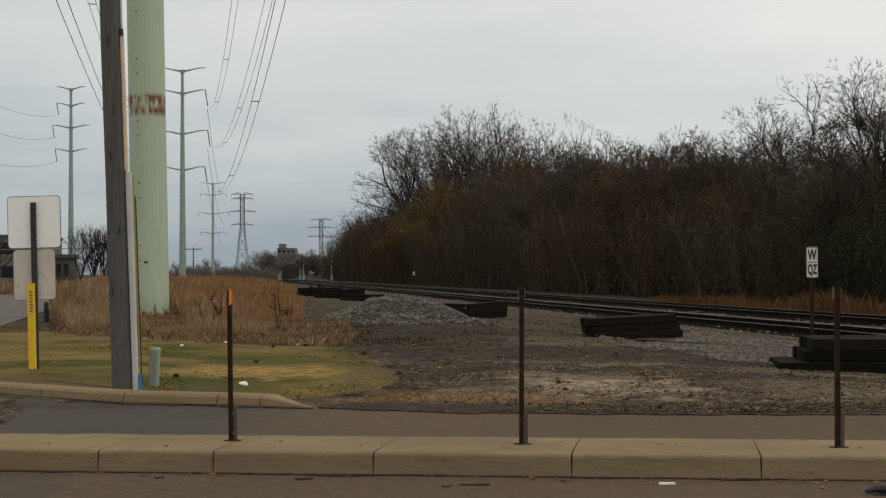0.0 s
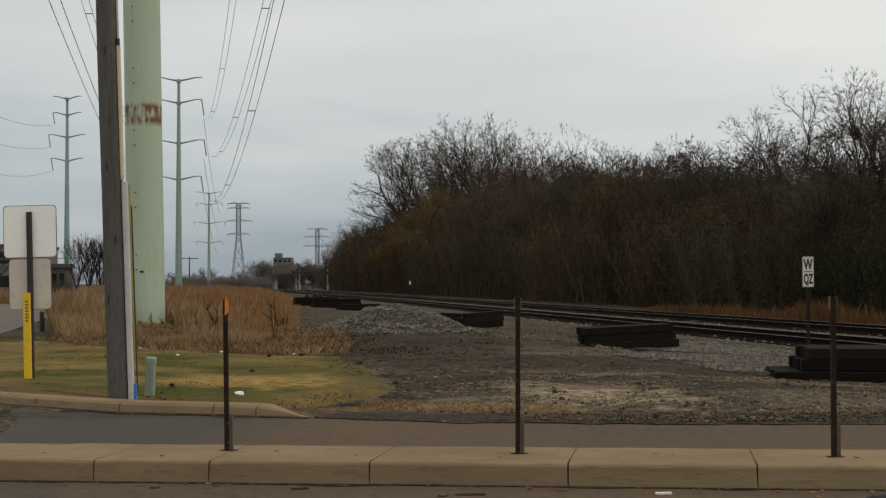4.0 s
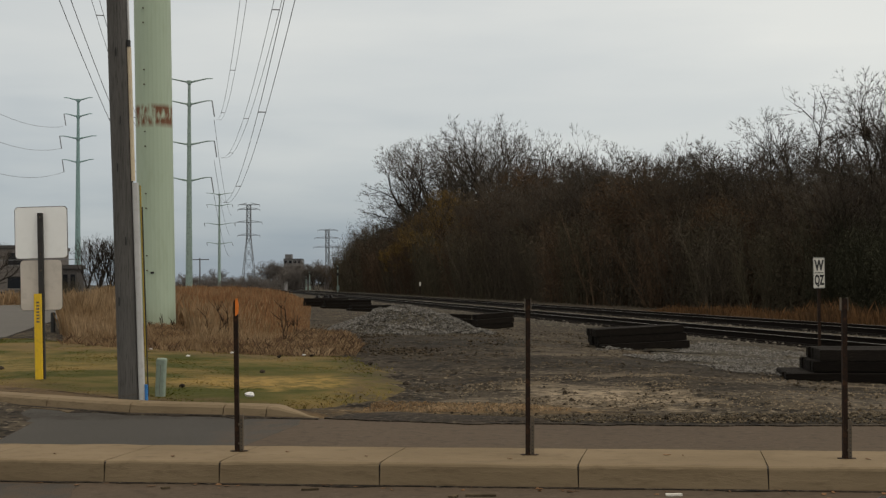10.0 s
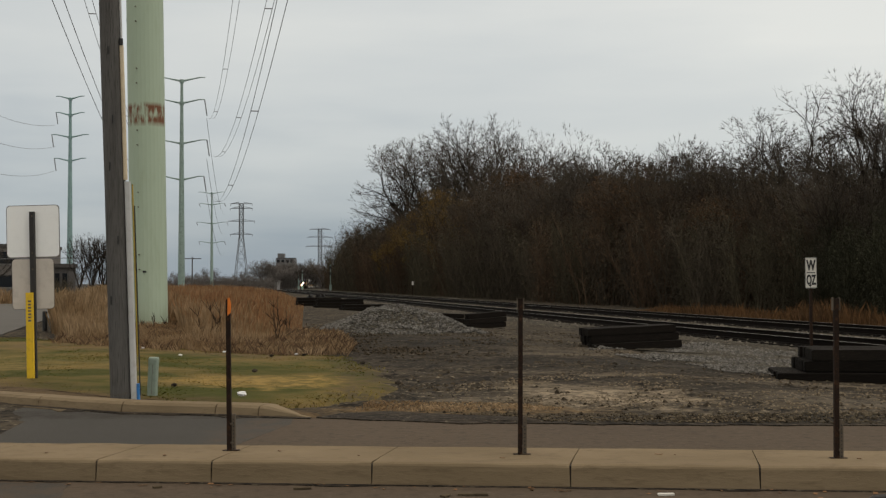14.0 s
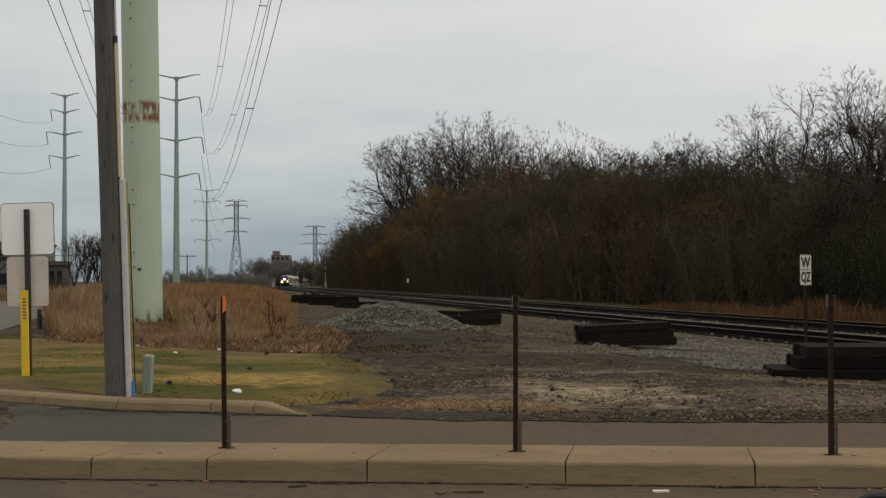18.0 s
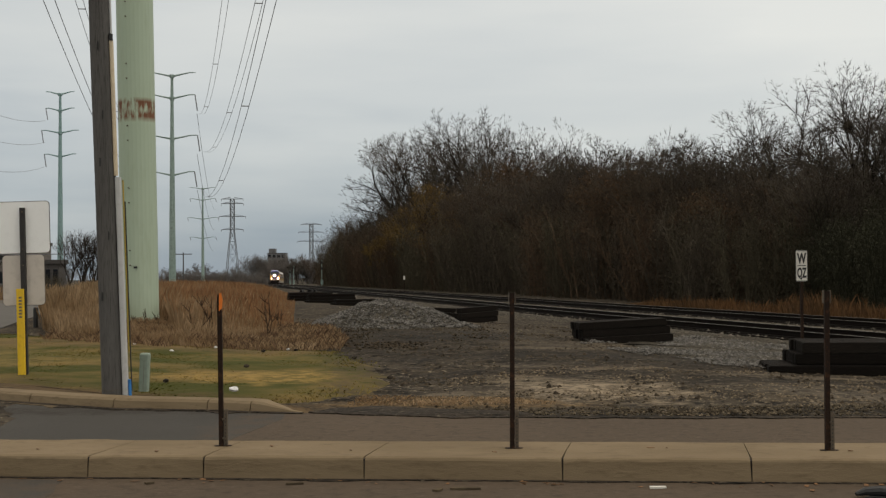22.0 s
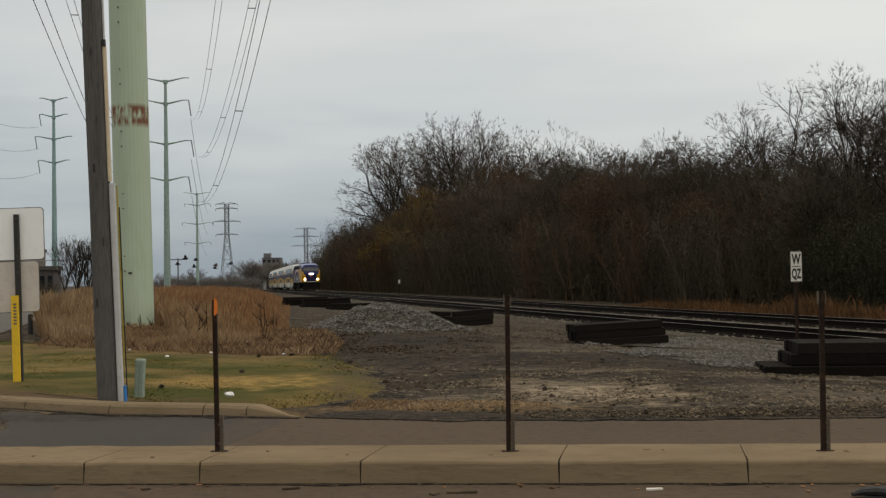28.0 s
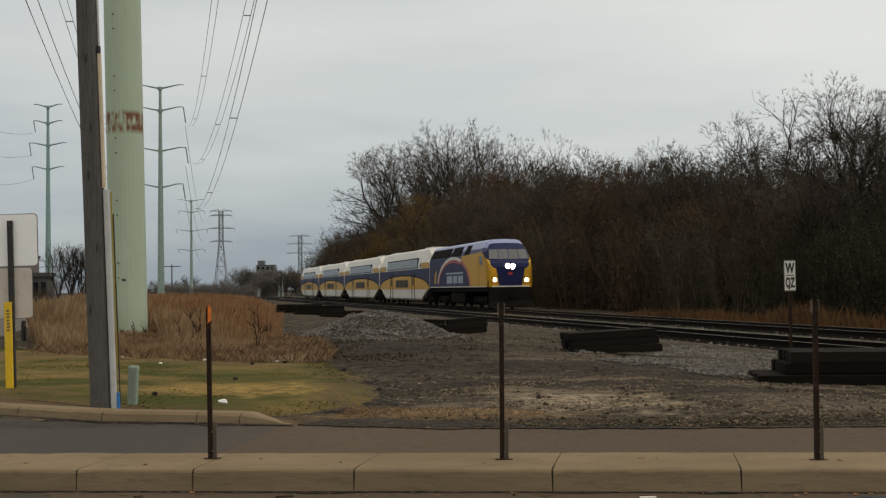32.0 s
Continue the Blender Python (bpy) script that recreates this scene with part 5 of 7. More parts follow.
def conductor(name, a, b, sag, label, twin=0.45, r=0.017, spacers=3):
    top = thing(name, label, "power line", group="overhead conductors", m=Matrix.Identity(4))
    dirs = (Vector(b) - Vector(a)).normalized().cross(Vector((0, 0, 1))).normalized() * twin / 2
    for s in ((-1, 1) if twin else (0,)):
        bm = bmesh.new()
        wire(bm, Vector(a) + dirs * s, Vector(b) + dirs * s, sag, r)
        part("wire", bm, M_WIRE, top)
    if twin:
        for k in range(spacers):
            t = (k + 1) / (spacers + 1)
            p = Vector(a).lerp(Vector(b), t) - Vector((0, 0, 4 * sag * t * (1 - t)))
            part("spacer", tubed([p - dirs, p + dirs], 0.035, 5), M_INSUL, top)
    return top


conductor("service_cable", (-82, 150, 4.8), (-37.6, 150, 4.7), 0.3, "dark service cable across the street", twin=0, r=0.05)
for near_p, far_p, sag in (((-3.5, 36.6, 15.7), (-34.07, 180, 14.5), 5.0), ((-2.55, 36.6, 21.9), (-33.6, 180, 20.2), 4.9), ((-4.25, 36.6, 26.4), (-34.3, 180, 25.8), 5.6)):
    conductor("conductor", near_p, far_p, sag, "twin power conductor with spacers, sagging between poles")
for near_p, far_p, sag in (((-13.25, 38.6, 13.2), (-42.2, 180, 14.6), 2.75), ((-14.25, 38.6, 21.4), (-42.4, 180, 20.0), 4.25)):
    conductor("conductor", near_p, far_p, sag, "twin power conductor with spacers, sagging between poles")
for za, zb in ((14.5, 11.4), (19.8, 17.8), (25.8, 24.0)):
    conductor("conductor", (-34.8, 180, za), (-71.4, 400, zb), 4.0, "thin distant power conductor", twin=0, r=0.03)
for z in (22.7, 27.3, 31.4):
    conductor("conductor", (-73.2, 230, z), (-48.0, 60, z + 4.5), 7.6, "thin power conductor of the second line", twin=0, r=0.028)


# ---- trees ----
def limb_tree(seed, height, gens, fork, rise, twig_r, trunk_r, bole, crown):
    """Branch lines of a bare tree that forks again and again: lists of (points, radii, level)."""
    rng = random.Random(seed)
    out = []

    def outside(q):
        return (math.hypot(q.x, q.y) / (crown[0] * height)) ** 2 + ((q.z - crown[1] * height) / (crown[2] * height)) ** 2 > 1 + 0.15 * rng.random()

    def aside(d, angle):
        side = d.cross(Vector((rng.gauss(0, 1), rng.gauss(0, 1), rng.gauss(0, 1)))).normalized()
        nd = (d * math.cos(angle) + side * math.sin(angle)).normalized()
        if nd.z < -0.15:
            nd.z *= -0.4
            nd.normalize()
        return nd

    def grow(p, d, length, r, gen):
        segs = 5 if gen < 2 else 4 if gen < 4 else 3 if gen < 6 else 1
        pts, rad, q = [p], [r], p
        for k in range(segs):
            d = (d + Vector((rng.gauss(0, 1), rng.gauss(0, 1), rng.gauss(0, 0.7))) * (0.06 if gen == 0 else 0.16) + Vector((0, 0, rise * (0.16 if gen < 4 else 0.06) if gen else 0))).normalized()
            q = q + d * (length / segs)
            if gen > 1 and outside(q):
                break
            pts.append(q)
            rad.append(max(twig_r * 0.7, r * (1 - 0.25 * (k + 1) / segs)))
        if len(pts) < 2:
            return
        out.append((pts, rad, gen))
        if gen >= gens or len(pts) <= segs and gen > 3:
            return
        here, tip = (pts[-1] - pts[-2]).normalized(), rad[-1]
        count = 4 if gen == 0 else 3 if gen > 5 or rng.random() < 0.35 else 2
        for i in range(count):
            ang = radians(rng.uniform(12, 36) * fork * (1.25 if gen == 0 else 1.0))
            grow(pts[-1], aside(here, ang), length * (rng.uniform(0.5, 0.75) if gen > 4 else rng.uniform(0.68, 0.92) if gen else rng.uniform(1.1, 1.45)), max(twig_r, tip * rng.uniform(0.74, 0.94)), gen + 1)
        if gen:
            f = rng.uniform(0.25, 0.95) * (len(pts) - 1)
            k = min(int(f), len(pts) - 2)
            grow(pts[k].lerp(pts[k + 1], f - k), aside(here, radians(rng.uniform(28, 58) * fork)), length * rng.uniform(0.4, 0.62), max(twig_r, rad[k] * 0.45), min(gens, gen + 2))
    grow(Vector((0, 0, -0.3)), Vector((rng.gauss(0, 0.05), rng.gauss(0, 0.05), 1)).normalized(), height * bole, trunk_r, 0)
    top = max(p.z for pts, _, _ in out for p in pts)
    return out, height / top


def lines_mesh(name, lines, k, mat, parent):
    verts, faces = [], []
    for pts, rad, lev in lines:
        sides = 7 if lev == 0 else 5 if lev == 1 else 4 if lev == 2 else 3
        n0 = len(verts)
        n = len(pts)
        if n == 2:
            d = (pts[1] - pts[0]).normalized()
            u = d.cross(Vector((0.31, 0.17, 0.93)) if abs(d.z) < 0.9 else Vector((1, 0, 0))).normalized() * rad[0]
            v = d.cross(u)
            for q in (pts[0] * k + u, pts[0] * k - u * 0.5 + v * 0.87, pts[0] * k - u * 0.5 - v * 0.87, pts[1] * k):
                verts.append((q.x, q.y, q.z))
            faces += [(n0, n0 + 1, n0 + 3), (n0 + 1, n0 + 2, n0 + 3), (n0 + 2, n0, n0 + 3)]
            continue
        for i, p in enumerate(pts):
            d = (pts[min(i + 1, n - 1)] - pts[max(i - 1, 0)]).normalized()
            u = d.cross(Vector((0.31, 0.17, 0.93)) if abs(d.z) < 0.9 else Vector((1, 0, 0))).normalized()
            v = d.cross(u)
            for j in range(sides):
                a = 2 * math.pi * j / sides
                q = p * k + (u * math.cos(a) + v * math.sin(a)) * rad[i]
                verts.append((q.x, q.y, q.z))
        for i in range(n - 1):
            for j in range(sides):
                faces.append((n0 + i * sides + j, n0 + i * sides + (j + 1) % sides, n0 + (i + 1) * sides + (j + 1) % sides, n0 + (i + 1) * sides + j))
    return part_data(name, verts, faces, mat, parent)


def leaf_mesh(name, points, size, mat, parent, seed):
    rng = np.random.RandomState(seed)
    p = np.array([tuple(q) for q in points])
    n = len(p)
    a, b = rng.randn(n, 3), rng.randn(n, 3)
    a /= np.linalg.norm(a, axis=1)[:, None]
    b -= (a * b).sum(1)[:, None] * a
    b /= np.linalg.norm(b, axis=1)[:, None]
    s = size * (0.5 + rng.rand(n))[:, None]
    v = np.stack((p - a * s, p + b * s * 0.55, p + a * s), 1).reshape(-1, 3)
    i = np.arange(n) * 3
    return part_data(name, v.tolist(), np.stack((i, i + 1, i + 2), 1).tolist(), mat, parent)


def bare_tree(seed, height, label, gens=8, fork=1.0, rise=0.5, twig_r=0.012, trunk_r=0.3, bole=0.17, leaves=0, leaf_size=0.16, leaf_mat=None, twig_mat=None, category="tree", name="bare_tree", bark=None, crown=(0.40, 0.56, 0.44)):
    lines, k = limb_tree(seed, height, gens, fork, rise, twig_r, trunk_r, bole, crown)
    top = thing(name, label, category, Matrix.Translation((0, 0, -500)), group="trees along the tracks")
    lines_mesh("trunk", [q for q in lines if q[2] < 6], k, bark or M_BARK, top)
    lines_mesh("crown", [q for q in lines if q[2] >= 6], k, twig_mat or M_TWIG, top)
    if leaves:
        rng = random.Random(seed + 99)
        tips = [q[0] for q in lines if q[2] >= 3]
        pts = []
        for _ in range(leaves):
            t = rng.choice(tips)
            p = t[0].lerp(t[-1], rng.random()) * k
            pts.append(p + Vector((rng.gauss(0, 0.16), rng.gauss(0, 0.16), rng.gauss(0, 0.16) - 0.1)))
        leaf_mesh("foliage", pts, leaf_size, leaf_mat, top, seed)
    return top


def thicket_shrub(seed, height, leaf_mat, leaves, label):
    """A clump of upright stems, dense with twigs and clinging leaves."""
    rng = random.Random(seed)
    top = thing("thicket_shrub", label, "shrub", Matrix.Translation((0, 0, -500)), group="thicket along the tracks")
    lines, pts = [], []
    for _ in range(16):
        a, r = rng.random() * 6.28, rng.random() ** 0.5 * 1.5
        p = Vector((math.cos(a) * r, math.sin(a) * r, -0.2))
        d = Vector((math.cos(a) * r * 0.16 + rng.gauss(0, 0.1), math.sin(a) * r * 0.16 + rng.gauss(0, 0.1), 1)).normalized()
        L = height * rng.uniform(0.65, 1.0)
        stem = [p]
        for k in range(5):
            d = (d + Vector((rng.gauss(0, 0.09), rng.gauss(0, 0.09), 0.02))).normalized()
            stem.append(stem[-1] + d * L / 5)
        lines.append((stem, [0.06, 0.05, 0.04, 0.032, 0.026, 0.015], 1))
        for k in range(16):
            f = rng.uniform(0.4, 4.99)
            b = stem[int(f)].lerp(stem[int(f) + 1], f - int(f))
            e = (d + Vector((rng.gauss(0, 0.55), rng.gauss(0, 0.55), rng.uniform(-0.1, 0.5)))).normalized()
            l2 = L * rng.uniform(0.12, 0.3)
            tw = [b, b + e * l2 * 0.5, b + (e + Vector((0, 0, 0.25))) * l2]
            lines.append(([tw[0], tw[2]], [0.026, 0.012], 4))
            for j in range(3):
                e2 = (e + Vector((rng.gauss(0, 0.6), rng.gauss(0, 0.6), rng.uniform(0, 0.6)))).normalized()
                c = tw[0].lerp(tw[2], rng.uniform(0.3, 1))
                lines.append(([c, c + e2 * l2 * rng.uniform(0.3, 0.6)], [0.014, 0.009], 4))
                pts.append(c + e2 * l2 * 0.3)
    lines_mesh("branchwork", lines, 1.0, leaf_mat, top)
    more = []
    for _ in range(leaves):
        q = rng.choice(pts)
        q = q + Vector((rng.gauss(0, 0.25), rng.gauss(0, 0.25), rng.gauss(0, 0.3)))
        if rng.random() < 0.35:
            q.z *= rng.random()
        more.append(q)
    leaf_mesh("foliage", more, 0.085, leaf_mat, top, seed)
    return top


def plant(tree, s, off, scale, turn, rise=1.0):
    x, y, z, h = line(s, off)
    return copy_thing(tree, Matrix.LocRotScale((x, y, z - 0.32), Euler((0, 0, turn)), (scale, scale, scale * rise)))


def finish(tree):
    for o in list(tree.children_recursive):
        bpy.data.objects.remove(o)
    bpy.data.objects.remove(tree)


def woods():
    rng = random.Random(4)
    big = [bare_tree(k, 22, "tall bare cottonwood with spreading dark limbs behind the thicket", 8, 1.1, 0.42, 0.018, 0.42, 0.13, crown=(0.38, 0.55, 0.45)) for k in (1, 2, 3, 4)]
    wide = bare_tree(9, 15, "broad bare tree with long arching limbs above the thicket", 8, 1.3, 0.3, 0.013, 0.24, 0.17, crown=(0.48, 0.58, 0.42))
    mid = [bare_tree(20 + k, 12, "bare grey-brown tree with fine upright twigs in the thicket", 8, 0.85, 0.5, 0.012, 0.13, 0.13, crown=(0.30, 0.5, 0.5), leaves=700, leaf_size=0.10,
                     leaf_mat=(M_BRUSH, M_BRUSH_OLIVE, M_BRUSH_RUSSET)[k], twig_mat=(M_TWIG, M_TWIG, M_TWIG_RED)[k]) for k in range(3)]
    upright = bare_tree(33, 8, "slim bare street tree with upright limbs", 6, 0.8, 0.7, 0.014, 0.14, 0.17, crown=(0.30, 0.55, 0.46))
    willow = bare_tree(40, 12, "ochre-leaved willow among the bare trees", 7, 0.9, 0.5, 0.012, 0.17, 0.15, leaves=13000, leaf_size=0.09, leaf_mat=M_WILLOW, twig_mat=M_TWIG_RED, name="willow")
    russet = bare_tree(45, 11, "small tree still holding russet-brown dead leaves", 7, 0.95, 0.4, 0.012, 0.15, 0.14, leaves=8000, leaf_size=0.085, leaf_mat=M_RUSSET_LEAF, twig_mat=M_TWIG_RED, name="russet_tree", crown=(0.36, 0.54, 0.46))
    shrub = [thicket_shrub(60 + k, 6.5, (M_BRUSH, M_BRUSH_OLIVE, M_BRUSH_RUSSET)[k], 5200, ("dense dark brown thicket shrub with dry leaves", "dense olive-brown thicket shrub with dry leaves", "dense russet-brown thicket shrub with dry leaves")[k]) for k in range(3)]
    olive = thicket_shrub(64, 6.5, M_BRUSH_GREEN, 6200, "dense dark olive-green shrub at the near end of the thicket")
    # Thicket in front, close to the line.
    for row, off in enumerate((9.5, 12.5, 16.0)):
        s = 18.0 + row * 1.1
        while s < 286:
            h = float(np.interp(s, (18, 45, 60, 100, 200, 265, 286), (4.0, 4.8, 6.0, 7.0, 9.0, 9.5, 7.0))) * (1, 1.12, 1.25)[row]
            kind = rng.choice(shrub)
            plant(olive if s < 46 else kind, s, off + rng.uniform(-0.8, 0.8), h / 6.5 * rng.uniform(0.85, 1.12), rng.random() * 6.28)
            s += (2.9 + s * 0.014) * rng.uniform(0.85, 1.2)
    for row, off in enumerate((19.5, 22.5)):
        s = 34.0 + row * 1.7
        while s < 96:
            h = float(np.interp(s, (34, 50, 70, 96), (6.2, 7.6, 8.4, 9.0))) * (1 + 0.1 * row)
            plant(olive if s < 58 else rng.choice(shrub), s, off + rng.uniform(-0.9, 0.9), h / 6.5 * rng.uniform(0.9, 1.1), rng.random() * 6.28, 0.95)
            s += 3.2 * rng.uniform(0.85, 1.2)
    # Middle storey.
    for row, off in enumerate((13.0, 19.0)):
        s = 30.0 + row * 3
        while s < 270:
            h = float(np.interp(s, (30, 54, 62, 72, 90, 122, 148, 200, 242, 262, 276), (8.0, 9.8, 11.0, 12.8, 13.4, 14.6, 14.4, 15.5, 16.0, 14.0, 9.0)))
            plant(rng.choice(mid), s, off + rng.uniform(-1.5, 1.5), h / 12 * rng.uniform(0.82, 1.04), rng.random() * 6.28)
            s += (4.0 + s * 0.016) * rng.uniform(0.8, 1.25)
    more = random.Random(14)
    for k in range(15):
        s = 68.0 + 3.0 * k
        plant(more.choice(mid), s, 16.0 + more.uniform(-1.0, 1.0), (float(np.interp(s, (68, 82, 96, 110), (12.2, 13.6, 14.6, 15.4))) + more.uniform(-1.2, 0.4)) / 12, more.random() * 6.28)
    # Ochre willows.
    for s, off, h in ((147, 11.0, 15.0), (158, 10.5, 14.0), (167, 13.0, 16.4), (170, 9.5, 12.0), (181, 9.5, 11.0), (141, 11.0, 11.0)):
        plant(willow, s, off, h / 12, rng.random() * 6.28)
    for s, off, h in ((79, 12.0, 11.6), (82, 13.0, 10.8), (76, 12.5, 9.6), (141, 22.0, 19.6), (146, 21.0, 18.4), (133, 14.0, 13.5), (112, 13.0, 11.0), (60, 12.0, 8.2)):
        plant(russet, s, off, h / 11, rng.random() * 6.28)
    # Tall trees.
    for s, off, h, k in ((210, 16, 25.0, 2), (204, 18, 29.0, 0), (197, 20, 30.4, 1), (189, 21, 30.2, 3), (180, 24, 29.8, 0), (172, 26, 28.6, 2), (165, 27, 26.6, 1), (198, 25, 28.0, 3),
                         (156, 26, 22.6, 1), (149, 28, 21.8, 3), (138, 25, 18.4, 0), (129, 24, 21.8, 2), (103, 22, 14.4, 2), (92, 21, 13.2, 1), (84, 21, 12.6, 0),
                         (66, 19, 14.4, 2), (61, 21, 14.6, 3), (56, 19, 14.8, 0), (52, 21, 13.4, 2), (48, 18, 12.8, 3), (44, 17, 12.0, 0)):
        plant(big[k], s, off, h / 22, rng.random() * 6.28)
    plant(wide, 59, 17, 0.97, 2.0)
    # Bare trees far off, beyond the prairie and behind the bend.
    def far(tree, x, y, h, size):
        copy_thing(tree, Matrix.LocRotScale((x, y, float(ground_z(x, y)) - 0.2), Euler((0, 0, rng.random() * 6.28)), (h / size * 1.25, h / size * 1.25, h / size)))
    hazy = bare_tree(80, 12, "hazy bare tree far beyond the prairie", 6, 0.95, 0.5, 0.04, 0.2, 0.16, twig_mat=M_FAR_TREE, bark=M_FAR_BARK)
    for k in range(30):
        far(hazy, -0.148 * 800 + k * 1.05 + rng.uniform(-1, 1), 800 + rng.uniform(-12, 12), 16 + 3 * math.sin(k * 0.5) + rng.uniform(-2, 2), 12)
    for k in range(34):
        far(hazy if k % 3 else mid[0], -0.112 * 645 + k * 0.85 + rng.uniform(-0.4, 0.4), 648 + rng.uniform(-4, 8), 13.0 + rng.uniform(-2.5, 2), 12)
    for k in range(60):
        far(hazy, -260 + k * 2.7 + rng.uniform(-2, 2), 850 + rng.uniform(-25, 25), 9 + 3 * math.sin(k * 0.7) + rng.uniform(-3, 3), 12)
    for k in range(26):
        far(hazy, -92 + k * 1.3 + rng.uniform(-0.8, 0.8), 420 + rng.uniform(-4, 4), 4.2 + rng.uniform(-1.2, 1.5), 12)
    brush = thicket_shrub(66, 6.5, M_FAR_TREE, 2400, "hazy grey-brown brush far off by the bend of the line")
    for k in range(12):
        far(brush, -91 + k * 0.95 + rng.uniform(-0.4, 0.4), 655 + rng.uniform(-4, 4), float(np.interp(k, (0, 8, 16, 25), (7.5, 12.0, 10.5, 9.0))) + rng.uniform(-1, 1), 6.5)
    for k in range(12):
        far(brush, -68.8 + 2.2 * (k % 6) + rng.uniform(-0.3, 0.3), 684 + 6 * (k // 6) + rng.uniform(-1, 1), 8.0 + rng.uniform(-0.6, 1), 6.5)
    for k in range(24):
        far(brush, -77 + 1.35 * k + rng.uniform(-0.4, 0.4), 330 + rng.uniform(-3, 3), 3.2 + rng.uniform(-0.5, 0.6), 6.5)
    for x, y, h in ((-53, 140, 7.5), (-57, 145, 7.0), (-61, 150, 7.4), (-66, 148, 6.8)):
        far(rng.choice(big), x, y, h, 22)
    for x, y, h in ((-40.4, 135, 7.0), (-39.5, 138, 6.6), (-38.8, 134, 7.2), (-38.1, 137, 6.9), (-37.4, 135, 7.0), (-36.8, 139, 6.6)):
        turn = rng.random() * 6.28
        copy_thing(upright, Matrix.LocRotScale((x, y, float(ground_z(x, y)) - 0.1), Euler((0, 0, turn)), (h / 8, h / 8, h / 8)))
    far(shrub[1], -37.4, 120, 2.0, 6.5)
    far(shrub[1], -38.2, 121, 1.7, 6.5)
    for t in (*big, *mid, wide, upright, russet, olive, brush, willow, hazy, *shrub):
        finish(t)


woods()


def leaf_nest(s, off, height):
    x, y, z, _ = line(s, off)
    rng = random.Random(3)
    top = thing("leaf_nest", "dark ball of dead leaves and twigs lodged in a bare tree", "nest", Matrix.Translation((x, y, z + height)))
    pts = [Vector((rng.gauss(0, 0.11), rng.gauss(0, 0.11), rng.gauss(0, 0.13))) for _ in range(260)]
    leaf_mesh("leaves", pts, 0.12, M_CLOD, top, 5)
    sticks = [([Vector((rng.gauss(0, 0.1), rng.gauss(0, 0.1), -0.15)), Vector((rng.gauss(0, 0.3), rng.gauss(0, 0.3), rng.uniform(-0.7, 0.3)))], [0.012, 0.006], 4) for _ in range(24)]
    lines_mesh("sticks", sticks, 1.0, M_TWIG, top)
    return top


leaf_nest(50.2, 15.8, 9.9)


